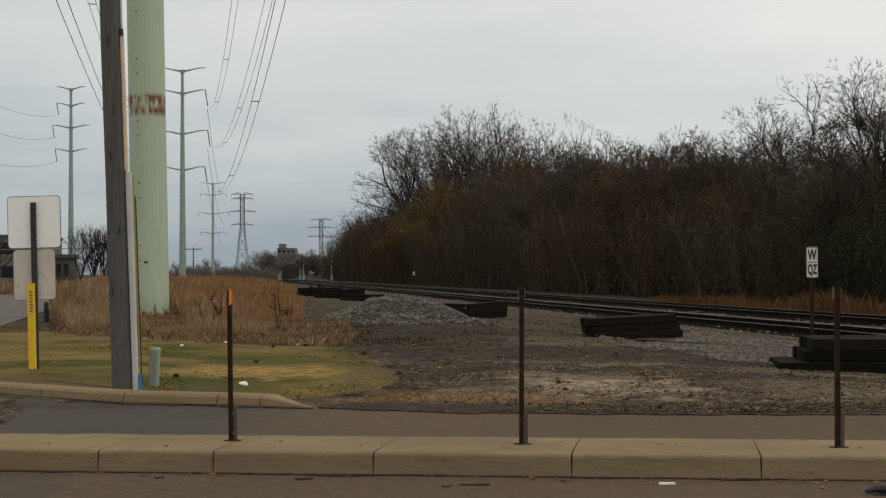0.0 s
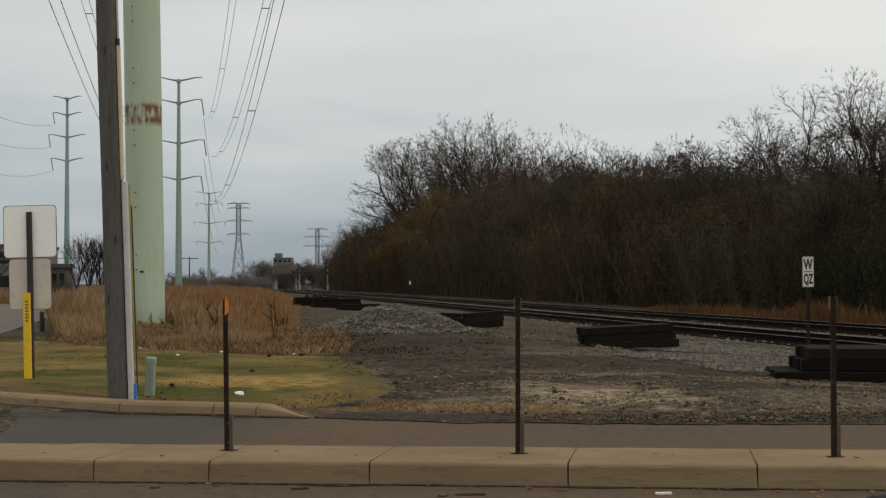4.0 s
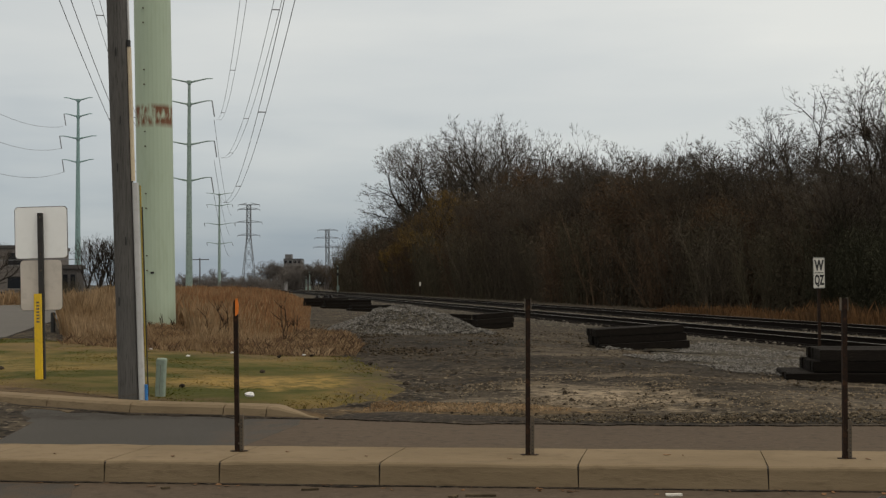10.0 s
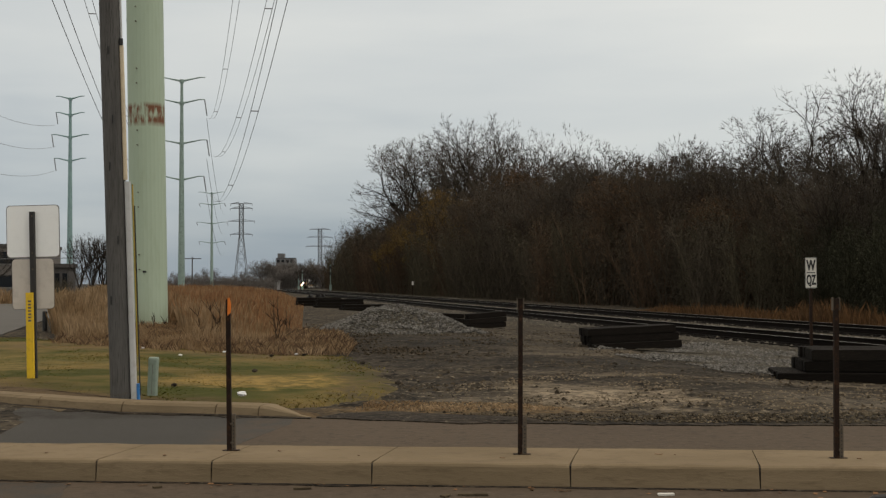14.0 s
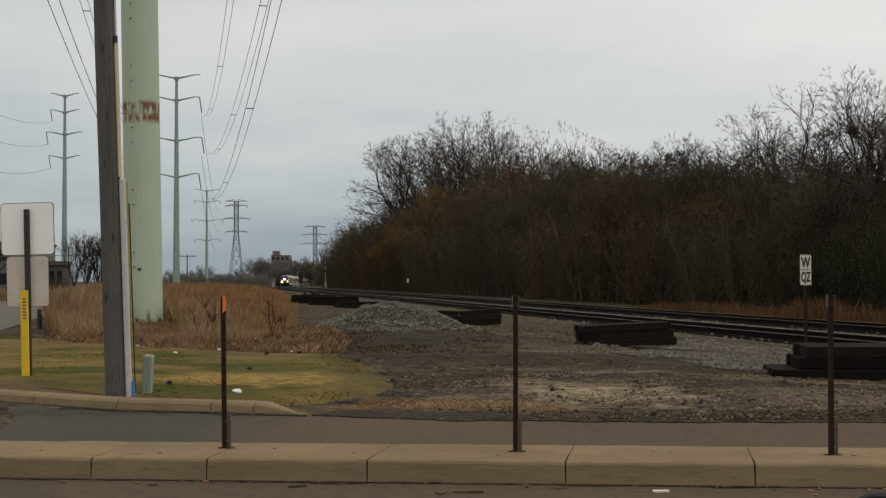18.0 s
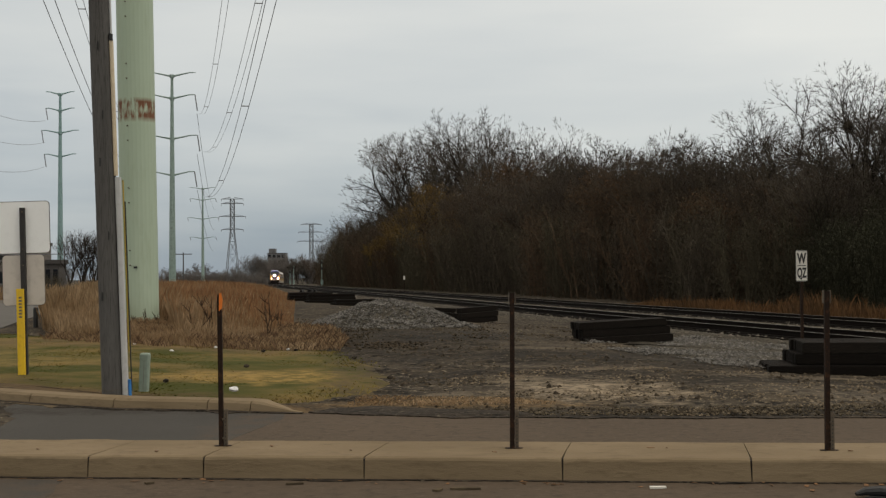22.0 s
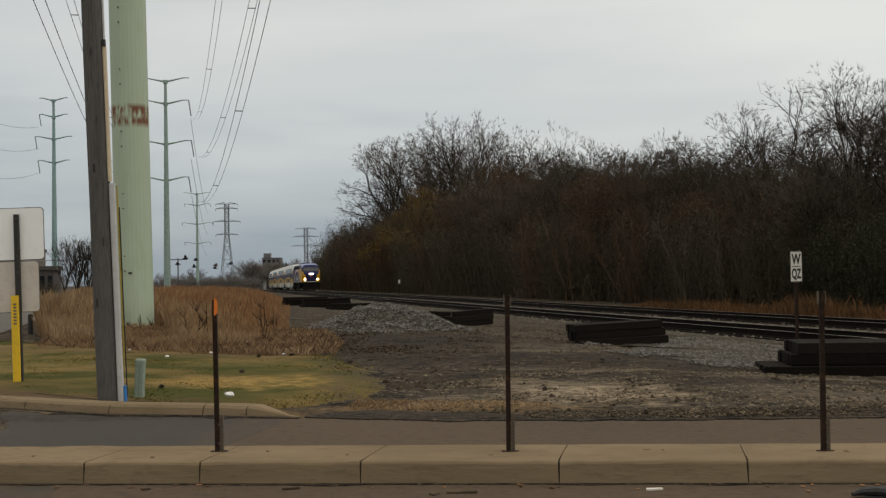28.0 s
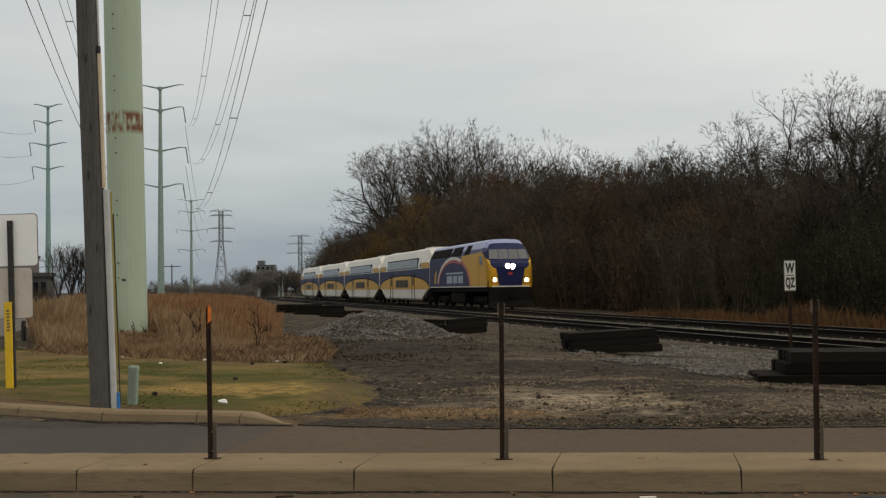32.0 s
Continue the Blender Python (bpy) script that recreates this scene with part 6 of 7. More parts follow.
# ---- grasses ----
def grasses():
    rng_l = np.random.RandomState(30)
    x, y = scatter(LAWN, 42000, 31, near=1.2)
    ok = y > 14.0 + np.clip(-1.6 - x, 0, 9) * 0.33 + 0.35 * rng_l.randn(len(x))
    ok &= x < -1.75 + 0.3 * np.sin(y * 1.3) + 0.45 * rng_l.randn(len(x))
    x, y = x[ok], y[ok]
    blades("lawn_grass", x, y, ground_z(x, y) + 0.05, 0.012, 0.009, 2.2, M_BLADE, "short patchy green and straw lawn grass", "grass", 32)
    x, y = scatter(PRAIRIE, 220000, 33, near=1.9)
    left = np.clip((-x - 7 - (y - 27) * 0.12) / 2, 0, 1)
    edge = np.array([0.80 + 0.30 * noise.noise((a * 0.45, b * 0.3, 1)) + 0.22 * noise.noise((a * 1.7, b * 0.9, 3)) for a, b in zip(x, y)])
    h = np.clip(edge, 0.3, 1.3) * (0.74 + 0.22 * left) * np.clip((y - 25.0) / 8.0, 0.16, 1.0)
    ragged_end = np.array([0.9 * noise.noise((b * 0.5, a * 0.3, 6)) for a, b in zip(x, y)])
    h = h * np.clip((-0.118 * y - x + ragged_end) / 2.6 + 0.12 * rng_l.randn(len(x)), 0.1, 1.0)
    h = np.where((np.abs(x + 0.242 * y) < 0.95) & (y < 38.5), 0.22 * edge, h)
    red = rng_l.rand(len(x)) < np.clip((y - 30) / 14, 0, 0.75) * np.clip((x + 0.26 * y) / 3, 0, 1)
    for pick, m, what, k in ((~red, M_PRAIRIE, "tall dry tan prairie grass", 34), (red, M_RED_GRASS, "reddish-brown prairie grass near the tracks", 44)):
        blades("prairie_grass", x[pick], y[pick], ground_z(x[pick], y[pick]) + 0.02, h[pick], 0.0042, 0.13, m, what, "grass", k)
    rng = np.random.RandomState(35)
    s, u = rng.rand(16000) * 52 + 5, rng.rand(16000) * 3.6 + 4.6
    p = np.array([line(a, b)[:3] for a, b in zip(s, u)])
    blades("trackside_grass", p[:, 0], p[:, 1], p[:, 2] - 0.32, (0.25 + 0.4 * rng.rand(16000) * np.clip((60 - s) / 28, 0.1, 1)) * np.array([min(1.5, max(0.25, 0.8 + 1.3 * noise.noise((a * 0.22, b * 0.6, 4)))) for a, b in zip(s, u)]), 0.014, 0.2, M_RUSSET, "russet dry grass beside the main track", "grass", 36)
    x, y = scatter([(-1.0, 13.9), (0.2, 13.75), (1.4, 13.9), (1.0, 14.5), (0, 14.8), (-0.9, 15)], 1300, 37)
    blades("straw_tufts", x, y, ground_z(x, y) + 0.05, 0.012, 0.004, 2.5, M_PRAIRIE, "flattened straw along the lot's edge", "grass", 38)
    x, y = scatter([(-1.9, 24.3), (-4.2, 23.6), (-8.4, 26.2), (-9.6, 31.0), (-8.6, 35.5), (-6.2, 31), (-4.3, 29), (-4.2, 36), (-3.0, 35), (-2.0, 28)], 30000, 39)
    keep = np.array([noise.noise((a * 0.9, b * 0.6, 12)) + 0.6 * noise.noise((a * 2.6, b * 1.7, 5)) > 0.25 - 0.22 * (b - 23.4 - 0.25 * max(0, -a - 4.2)) for a, b in zip(x, y)])
    x, y = x[keep], y[keep]
    tan = np.random.RandomState(5).rand(len(x)) < 0.62
    blades("weed_fringe", x[tan], y[tan], ground_z(x[tan], y[tan]) + 0.02, 0.13, 0.0024, 0.4, M_PRAIRIE, "flattened tan stalks at the prairie's foot", "grass", 45)
    x, y = x[~tan], y[~tan]
    blades("weed_fringe", x, y, ground_z(x, y) + 0.02, 0.04 + 0.15 * np.random.RandomState(3).rand(len(x)), 0.0024, 0.45, M_WEED, "dead brown weeds at the prairie's foot", "grass", 40)
    x, y = scatter([(-24, 86), (-60, 98), (-46, 70), (-28, 83)], 9000, 41)
    blades("verge_grass", x, y, ground_z(x, y) + 0.03, 0.8, 0.03, 0.2, M_PRAIRIE, "dry brown grass beyond the side street", "grass", 42)


grasses()


def dead_weed(x, y, h, seed):
    rng = random.Random(seed)
    top = thing("dead_weed", "dry branching brown weed standing in the prairie grass", "weed", Matrix.Translation((x, y, float(ground_z(x, y)))))
    for _ in range(2):
        bm = bmesh.new()
        p, d = Vector((rng.gauss(0, 0.05), rng.gauss(0, 0.05), -0.05)), Vector((rng.gauss(0, 0.2), rng.gauss(0, 0.1), 1)).normalized()
        pts = [p + d * h * rng.uniform(0.75, 1) * k / 4 + Vector((rng.gauss(0, 0.02), 0, 0)) for k in range(5)]
        tube(bm, pts, [0.013, 0.012, 0.01, 0.008, 0.005], 5)
        for _ in range(5):
            k = rng.randrange(1, 4)
            e = (d + Vector((rng.gauss(0, 0.7), rng.gauss(0, 0.5), 0.3))).normalized()
            tube(bm, [pts[k], pts[k] + e * h * rng.uniform(0.15, 0.35)], [0.009, 0.005], 4)
        part("stem", bm, M_WEED_DARK, top)
    return top


for k in range(7):
    dead_weed(-6.75 - 0.32 * k, 35.4, 0.42 + 0.1 * (k % 3), 10 + k)
dead_weed(-4.0, 29.5, 1.0, 21)
dead_weed(-5.95, 30.0, 0.9, 22)
dead_weed(-4.75, 34.5, 1.25, 1)
dead_weed(-4.4, 34.2, 0.8, 2)
dead_weed(-5.7, 31.5, 1.1, 3)
dead_weed(-5.5, 30.0, 0.8, 4)


# ---- far things ----
def building(name, x, y, w, d, h, z0, mat, label, cols, rows, roof_parts=()):
    top = thing(name, label, "building", Matrix.Translation((x, y, z0)))
    part("wall", boxed(-w / 2, w / 2, -d / 2, d / 2, 0, h), mat, top)
    part("roof", boxed(-w / 2 - 0.2, w / 2 + 0.2, -d / 2 - 0.2, d / 2 + 0.2, h + 0.004, h + 0.5), M_FAR_ROOF, top)
    for cx, cw, ch in roof_parts:
        part("roof_block", boxed(cx - cw / 2, cx + cw / 2, -d / 4, d / 4, h + 0.5, h + 0.5 + ch), mat, top)
    for i in range(cols):
        for j in range(rows):
            cx, cz = -w / 2 + w * (i + 0.5) / cols, h * (j + 0.55) / rows
            win = part("window", boxed(cx - w / cols * 0.3, cx + w / cols * 0.3, -d / 2 - 0.05, -d / 2 + 0.02, cz - h / rows * 0.25, cz + h / rows * 0.25), M_DARK_GLASS, top)
            part("sill", boxed(cx - w / cols * 0.33, cx + w / cols * 0.33, -d / 2 - 0.15, -d / 2 - 0.052, cz - h / rows * 0.31, cz - h / rows * 0.255), M_FAR_WALL, win)
    return top


building("apartment_tower", -104.8, 820, 12, 12, 19.5, -2, M_FAR_TOWER, "distant haze-grey block rising over the bare trees", 4, 5, ((-3.2, 4.5, 3.0),))
building("substation_shed", -74, 440, 30, 8, 2.8, -1.2, M_FAR_WALL, "long low grey utility shed beyond the prairie", 6, 1)
building("office_building", -88.0, 205, 42, 18, 7.6, -0.3, M_FAR_BRICK, "large dark brick building with a flat roof beyond the street", 8, 2)
building("equipment_cabin", -48.0, 155, 1.9, 3, 3.6, -0.2, M_FAR_ROOF, "dark equipment cabin at the foot of the power pole", 2, 1)


def far_pole(x, y, h, arm, label):
    top = thing("wooden_pole", label, "utility pole", Matrix.Translation((x, y, -0.6)))
    part("pole", tubed([(0, 0, -0.5), (0, 0, h)], [0.2, 0.14], 8), M_POLE_WOOD, top)
    part("crossarm", boxed(-arm, arm, -0.08, 0.08, h - 0.5, h - 0.3), M_POLE_WOOD, top)
    return top


far_pole(-61.5, 300, 8.4, 2.2, "distant wooden pole with one crossarm")
far_pole(-76, 310, 5.5, 1.0, "distant wooden pole with one crossarm")


def line_signal(s, off, h, lamps, label):
    x, y, z, hd = line(s, off)
    top = thing("railway_signal", label, "railway signal", Matrix.Translation((x, y, z - 0.35)), group="signals and markers by the line")
    part("mast", tubed([(0, 0, -0.2), (0, 0, h)], 0.075, 8), M_GALV, top, "pale mast")
    for k in range(lamps):
        head = part("head", tubed([(0, -0.12, h - 0.5 - k * 1.2), (0, -0.3, h - 0.5 - k * 1.2)], 0.3, 12), M_BLACKPOST, top, "black signal head")
        part("hood", tubed([(0, -0.3, h - 0.36 - k * 1.2), (0, -0.55, h - 0.36 - k * 1.2)], 0.09, 8), M_BLACKPOST, head)
    part("relay_box", boxed(-0.25, 0.25, 0.1, 0.5, 0.4, 1.4, bevel=0.03), M_GALV, top)
    return top


line_signal(236, 4.8, 5.4, 2, "tall pale railway signal mast with dark heads by the main line")
line_signal(335, 4.5, 5.6, 1, "pale railway signal mast by the bend")
line_signal(368, 4.5, 4.6, 1, "pale railway signal mast by the bend")


def small_marker(s, off):
    x, y, z, h = line(s, off)
    top = thing("track_marker", "small white marker plate on a thin dark post", "railway sign", Matrix.Translation((x, y, z - 0.35)))
    part("post", boxed(-0.03, 0.03, -0.03, 0.03, -0.1, 1.9), M_RUST, top)
    part("plate", boxed(-0.10, 0.10, -0.05, -0.034, 1.5, 1.95, bevel=0.006), M_SIGN_WHITE, top)
    return top


small_marker(128, 3.2)


def small_car(x, y, z, turn):
    top = thing("parked_car", "dark car parked beyond the side street", "car", Matrix.Translation((x, y, z)) @ Matrix.Rotation(radians(turn), 4, "Z"))
    prof = [(-2.2, 0.35), (2.2, 0.35), (2.25, 0.75), (1.3, 0.95), (0.7, 1.42), (-1.0, 1.45), (-1.7, 1.0), (-2.2, 0.9)]
    bm = prismed(prof, "y", -0.85, 0.85)
    bmesh.ops.bevel(bm, geom=bm.edges[:], offset=0.06, segments=2, affect="EDGES")
    part("body", bm, M_BLACKPOST, top)
    for s in (-1, 1):
        part("side_window", prismed([(-1.3, 1.02), (0.95, 1.0), (0.6, 1.36), (-0.95, 1.38)], "y", s * 0.853, s * 0.87), M_DARK_GLASS, top)
        for x0 in (-1.4, 1.4):
            wheel = part("wheel", tubed([(x0, s * 0.7, 0.33), (x0, s * 0.9, 0.33)], 0.33, 16), M_RUBBER, top)
            part("rim", tubed([(x0, s * 0.9, 0.33), (x0, s * 0.91, 0.33)], 0.2, 12), M_PVC, wheel)
    return top


small_car(-34.0, 88, 0.05, 12)


def cone(x, y, z):
    top = thing("traffic_cone", "small orange traffic cone on the street's edge", "cone", Matrix.Translation((x, y, z)))
    part("body", tubed([(0, 0, 0.03), (0, 0, 0.42)], [0.12, 0.03], 12), M_CONE, top)
    part("base", boxed(-0.2, 0.2, -0.2, 0.2, 0, 0.03), M_CONE, top)
    return top


cone(-23.9, 78.5, 0.062)


# ---- litter ----
def litter():
    rng = random.Random(8)
    bag = thing("litter", "crumpled white litter on the lawn", "litter", Matrix.Translation((-2.36, 14.42, 0.09)))
    bm = bmesh.new()
    bmesh.ops.create_icosphere(bm, subdivisions=2, radius=0.055)
    for v in bm.verts:
        v.co = Vector((v.co.x * 1.1, v.co.y, v.co.z * 0.55)) * (1 + 0.5 * noise.noise(v.co * 25))
    part("paper", bm, M_TRASH, bag)
    for x, y, w, turn in ((0.2, 8.02, 0.2, -4), (1.46, 8.0, 0.11, 2), (-1.95, 8.36, 0.06, 30), (-0.95, 8.28, 0.12, 10), (0.02, 7.98, 0.08, 60)):
        ob = thing("paper_scrap", "flattened pale scrap in the gutter", "litter", Matrix.Translation((x, y, 0.002)) @ Matrix.Rotation(radians(turn), 4, "Z"), group="scraps in the gutter")
        bm = bmesh.new()
        pts = [(-w / 2, -0.018), (-w * 0.1, -0.024), (w / 2, -0.014), (w / 2.1, 0.02), (0, 0.016), (-w / 2.2, 0.022)]
        part("scrap", prism(bm, pts, "z", 0, 0.012), M_SIGN_WHITE if w == 0.11 else M_SAND, ob)
    for k in range(40):
        x = rng.uniform(-3.0, 3.2)
        y = median_line(x) - abs(rng.gauss(0, 0.12)) - 0.03
        ob = thing("fallen_leaf", "dry brown leaf in the gutter", "leaf", Matrix.Translation((x, y, 0.006)) @ Matrix.Rotation(rng.random() * 6.28, 4, "Z") @ Matrix.Rotation(rng.gauss(0, 0.3), 4, "X"), group="fallen leaves in the gutter")
        bm = bmesh.new()
        s = rng.uniform(0.015, 0.035)
        part("blade", prism(bm, [(-s, 0), (-s * 0.3, s * 0.5), (s, 0.1 * s), (-s * 0.2, -s * 0.55)], "z", 0, 0.002), M_LEAF, ob)
    for x, y in ((-2.9, 8.95), (-2.0, 8.8), (0.42, 8.6), (1.55, 8.75), (1.66, 8.72), (2.9, 8.5), (-0.6, 8.75), (-1.2, 9.0)):
        ob = thing("fallen_leaf", "dry brown leaf on the kerb", "leaf", Matrix.Translation((x, y, 0.162)) @ Matrix.Rotation(rng.random() * 6.28, 4, "Z"), group="fallen leaves on the kerb")
        bm = bmesh.new()
        s = rng.uniform(0.012, 0.035)
        part("blade", prism(bm, [(-s, 0), (-s * 0.3, s * 0.4), (s, 0.1 * s), (-s * 0.2, -s * 0.45)], "z", 0, 0.003), M_LEAF, ob)
    for x, y in ((-3.6, 16.4), (-6.1, 15.9), (-0.62, 17.2), (-3.0, 19.5), (-4.4, 18.6), (-1.4, 21.5), (-7.0, 19), (-3.3, 23.6), (-2.7, 23.9)):
        ob = thing("clod", "dark clod on the lawn", "clod", Matrix.Translation((x, y, float(ground_z(x, y)) + 0.085)))
        bm = bmesh.new()
        bmesh.ops.create_icosphere(bm, subdivisions=1, radius=0.05)
        for v in bm.verts:
            v.co = Vector((v.co.x, v.co.y, v.co.z * 0.6)) * (1 + 0.4 * noise.noise(v.co * 30 + Vector((x, y, 0))))
        part("lump", bm, M_COAL, ob)
    for x, y in ((-4.38, 24.5), (-4.94, 23.0), (-2.9, 24.3), (-6.1, 24.9)):
        bit = thing("litter", "small pale scrap of litter at the lawn's far edge", "litter", Matrix.Translation((x, y, float(ground_z(x, y)) + 0.075)))
        bm = bmesh.new()
        bmesh.ops.create_icosphere(bm, subdivisions=1, radius=0.035)
        for v in bm.verts:
            v.co = Vector((v.co.x * 1.2, v.co.y, v.co.z * 0.6)) * (1 + 0.5 * noise.noise(v.co * 30 + Vector((x, y, 0))))
        part("paper", bm, M_TRASH, bit)
    scrap = thing("rubber_scrap", "curled black rubber scrap lying on the road", "debris", Matrix.Translation((2.72, 7.62, 0.0)))
    bm = bmesh.new()
    tube(bm, [(-0.09, 0.0, 0.02), (-0.03, 0.01, 0.035), (0.05, 0.0, 0.04), (0.14, -0.03, 0.035), (0.24, -0.05, 0.03)], [0.012, 0.026, 0.032, 0.035, 0.03], 9)
    part("curl", bm, M_RUBBER, scrap)
    part("flap", prismed([(-0.05, -0.04), (0.2, -0.09), (0.22, -0.02), (0.0, 0.0)], "z", 0.001, 0.01), M_RUBBER, scrap)


litter()


# ---- the train ----
def loft(bm, sections):
    """sections: (y, half outline of (x, z) from the sill up to the middle of the roof)."""
    rows = []
    for y, half in sections:
        ring = [(x, z) for x, z in half] + [(-x, z) for x, z in reversed(half) if x > 1e-6]
        rows.append([bm.verts.new((x, y, z)) for x, z in ring])
    n = len(rows[0])
    for a, b in zip(rows, rows[1:]):
        for k in range(n):
            bm.faces.new((a[k], a[(k + 1) % n], b[(k + 1) % n], b[k]))
    bm.faces.new(list(reversed(rows[0])))
    bm.faces.new(rows[-1])
    bmesh.ops.recalc_face_normals(bm, faces=bm.faces[:])
    return bm


def truck(parent, y, axles=2, base=2.6):
    body = part("truck", boxed(-1.15, 1.15, y - base / 2 - 0.7, y + base / 2 + 0.7, 0.42, 0.85, bevel=0.05), M_UNDER, parent, "black wheel truck")
    for k in range(axles):
        yy = y - base / 2 + base * k / max(1, axles - 1)
        for s in (-1, 1):
            part("wheel", tubed([(s * 0.70, yy, 0.46), (s * 0.82, yy, 0.46)], 0.46, 20), M_UNDER, body)
            part("axle_box", boxed(s * 0.98 if s > 0 else -1.3, 1.3 if s > 0 else -0.98, yy - 0.2, yy + 0.2, 0.3, 0.62, bevel=0.03), M_UNDER, body)
    return body


def side_panel(name, outline, mat, parent, x, thick=0.014, label=""):
    """A paint field or window on both sides of a body whose side stands at x."""
    for s in (-1, 1):
        part(name, prismed(outline, "x", s * (x + 0.002), s * (x + thick)), mat, parent, label)


def arc(cx, cz, rx, rz, a0, a1, n=24):
    return [(cx + rx * math.cos(radians(a0 + (a1 - a0) * k / n)), cz + rz * math.sin(radians(a0 + (a1 - a0) * k / n))) for k in range(n + 1)]


def locomotive():
    top = thing("locomotive", "blue and yellow passenger diesel locomotive with lit headlights", "locomotive")
    W = 1.55
    full = ((W, 1.5), (W, 3.0), (W, 3.72), (1.12, 4.55), (0.9, 4.68), (0, 4.72))
    secs = [(-10.2, full), (6.6, full), (7.6, full),
            (8.6, ((W, 1.5), (W, 3.0), (W, 3.85), (1.15, 4.55), (0.9, 4.68), (0, 4.72))),
            (9.15, ((1.54, 1.5), (1.54, 3.0), (1.5, 3.85), (1.12, 4.35), (0.85, 4.42), (0, 4.45))),
            (9.45, ((1.53, 1.5), (1.53, 3.0), (1.47, 3.6), (1.32, 3.98), (0.9, 4.06), (0, 4.08))),
            (9.98, ((1.5, 1.5), (1.5, 2.9), (1.45, 3.16), (1.3, 3.24), (0.9, 3.28), (0, 3.3))),
            (10.2, ((1.42, 1.5), (1.42, 2.7), (1.36, 2.95), (1.2, 3.05), (0.8, 3.08), (0, 3.1))),
            (10.3, ((1.3, 1.5), (1.3, 2.5), (1.2, 2.7), (1.0, 2.8), (0.7, 2.83), (0, 2.85)))]
    part("body", loft(bmesh.new(), secs), M_TRAIN_BLUE, top, "royal blue body shell")
    # Roof in pale lavender, laid over the shell.
    roof = [(y, ((half[3][0] + (half[2][0] - half[3][0]) * 0.55 + 0.006, half[2][1] + (half[3][1] - half[2][1]) * 0.45 + 0.006), (half[3][0] + 0.006, half[3][1] + 0.008), (half[4][0], half[4][1] + 0.008), (0, half[5][1] + 0.008))) for y, half in secs[1:5]]
    part("roof_cap", loft(bmesh.new(), [(-10.0, roof[0][1])] + roof), M_TRAIN_LAVENDER, top, "pale lavender roof")
    # Yellow cab sides, bounded by the big arc.
    sweep_line = arc(-0.9, 1.52, 6.0, 2.22, 2, 62, 14)
    side_panel("cab_side", [(10.05, 1.52)] + sweep_line + [(2.1, 3.72), (8.6, 3.86), (9.3, 3.6), (9.75, 3.2), (10.0, 2.7)], M_TRAIN_YELLOW, top, 1.55, label="golden yellow cab side")
    # Nose: yellow cheeks and a blue middle.
    for s in (-1, 1):
        bm = bmesh.new()
        rings = []
        for y, w, z1, w2, z2, inner in ((9.6, 1.555, 3.05, 1.52, 3.42, 1.2), (9.99, 1.525, 2.95, 1.475, 3.24, 1.1), (10.2, 1.435, 2.7, 1.375, 2.97, 1.05), (10.315, 1.315, 2.5, 1.215, 2.72, 0.98)):
            rings.append([bm.verts.new((s * p[0], y, p[1])) for p in ((0.76, 1.5), (w, 1.5), (w, z1), (w2, z2), (inner, z2 - 0.02))])
        for a, b in zip(rings, rings[1:]):
            for k in range(5):
                bm.faces.new((a[k], a[(k + 1) % 5], b[(k + 1) % 5], b[k]))
        bm.faces.new(rings[-1])
        bm.faces.new(list(reversed(rings[0])))
        bmesh.ops.recalc_face_normals(bm, faces=bm.faces[:])
        part("nose_cheek", bm, M_TRAIN_YELLOW, top, "golden yellow nose cheek")
    # Windscreen: panes on the sloping front.
    def on_glass(x, t):
        return (x, 9.98 + (9.45 - 9.98) * t + 0.03, 3.28 + (4.05 - 3.28) * t + 0.012)
    for x0, x1, u0, u1 in ((-1.36, -0.72, -1.26, -0.68), (-0.66, -0.03, -0.63, -0.03), (0.03, 0.66, 0.03, 0.63), (0.72, 1.36, 0.68, 1.26)):
        bm = bmesh.new()
        q = [on_glass(x0, 0.08), on_glass(x1, 0.08), on_glass(u1, 0.92), on_glass(u0, 0.92)]
        v = [bm.verts.new(p) for p in q]
        w = [bm.verts.new((p[0], p[1] - 0.06, p[2] - 0.05)) for p in q]
        bm.faces.new(v)
        bm.faces.new(list(reversed(w)))
        for i in range(4):
            bm.faces.new((v[i], w[i], w[(i + 1) % 4], v[(i + 1) % 4]))
        bmesh.ops.recalc_face_normals(bm, faces=bm.faces[:])
        part("windscreen", bm, M_SCREEN_GLASS, top, "grey windscreen pane reflecting the sky")
    for x in (-0.35, 0.35):
        part("wiper", tubed([on_glass(x, 0.1), on_glass(x + 0.1, 0.75)], 0.012, 4), M_INK, top)
    side_panel("cab_window", [(8.05, 3.0), (8.9, 3.0), (8.75, 3.55), (8.05, 3.6)], M_DARK_GLASS, top, 1.566, label="dark cab side window")
    side_panel("cab_door", [(7.2, 1.6), (7.75, 1.6), (7.75, 3.6), (7.2, 3.6)], M_TRAIN_YELLOW, top, 1.566, 0.02)
    # Lamps.
    house = part("headlight_housing", boxed(-0.62, 0.62, 10.02, 10.24, 2.68, 3.02, bevel=0.04), M_TRAIN_BLUE, top)
    for x in (-0.17, 0.17):
        part("headlight", tubed([(x, 10.24, 2.86), (x, 10.30, 2.86)], [0.14, 0.13], 14), M_LAMP, house, "bright lit headlight")
    for x in (-0.5, 0.5):
        part("number_board", boxed(x - 0.14, x + 0.14, 10.242, 10.255, 2.79, 2.93), M_MARKER, house, "small lit board")
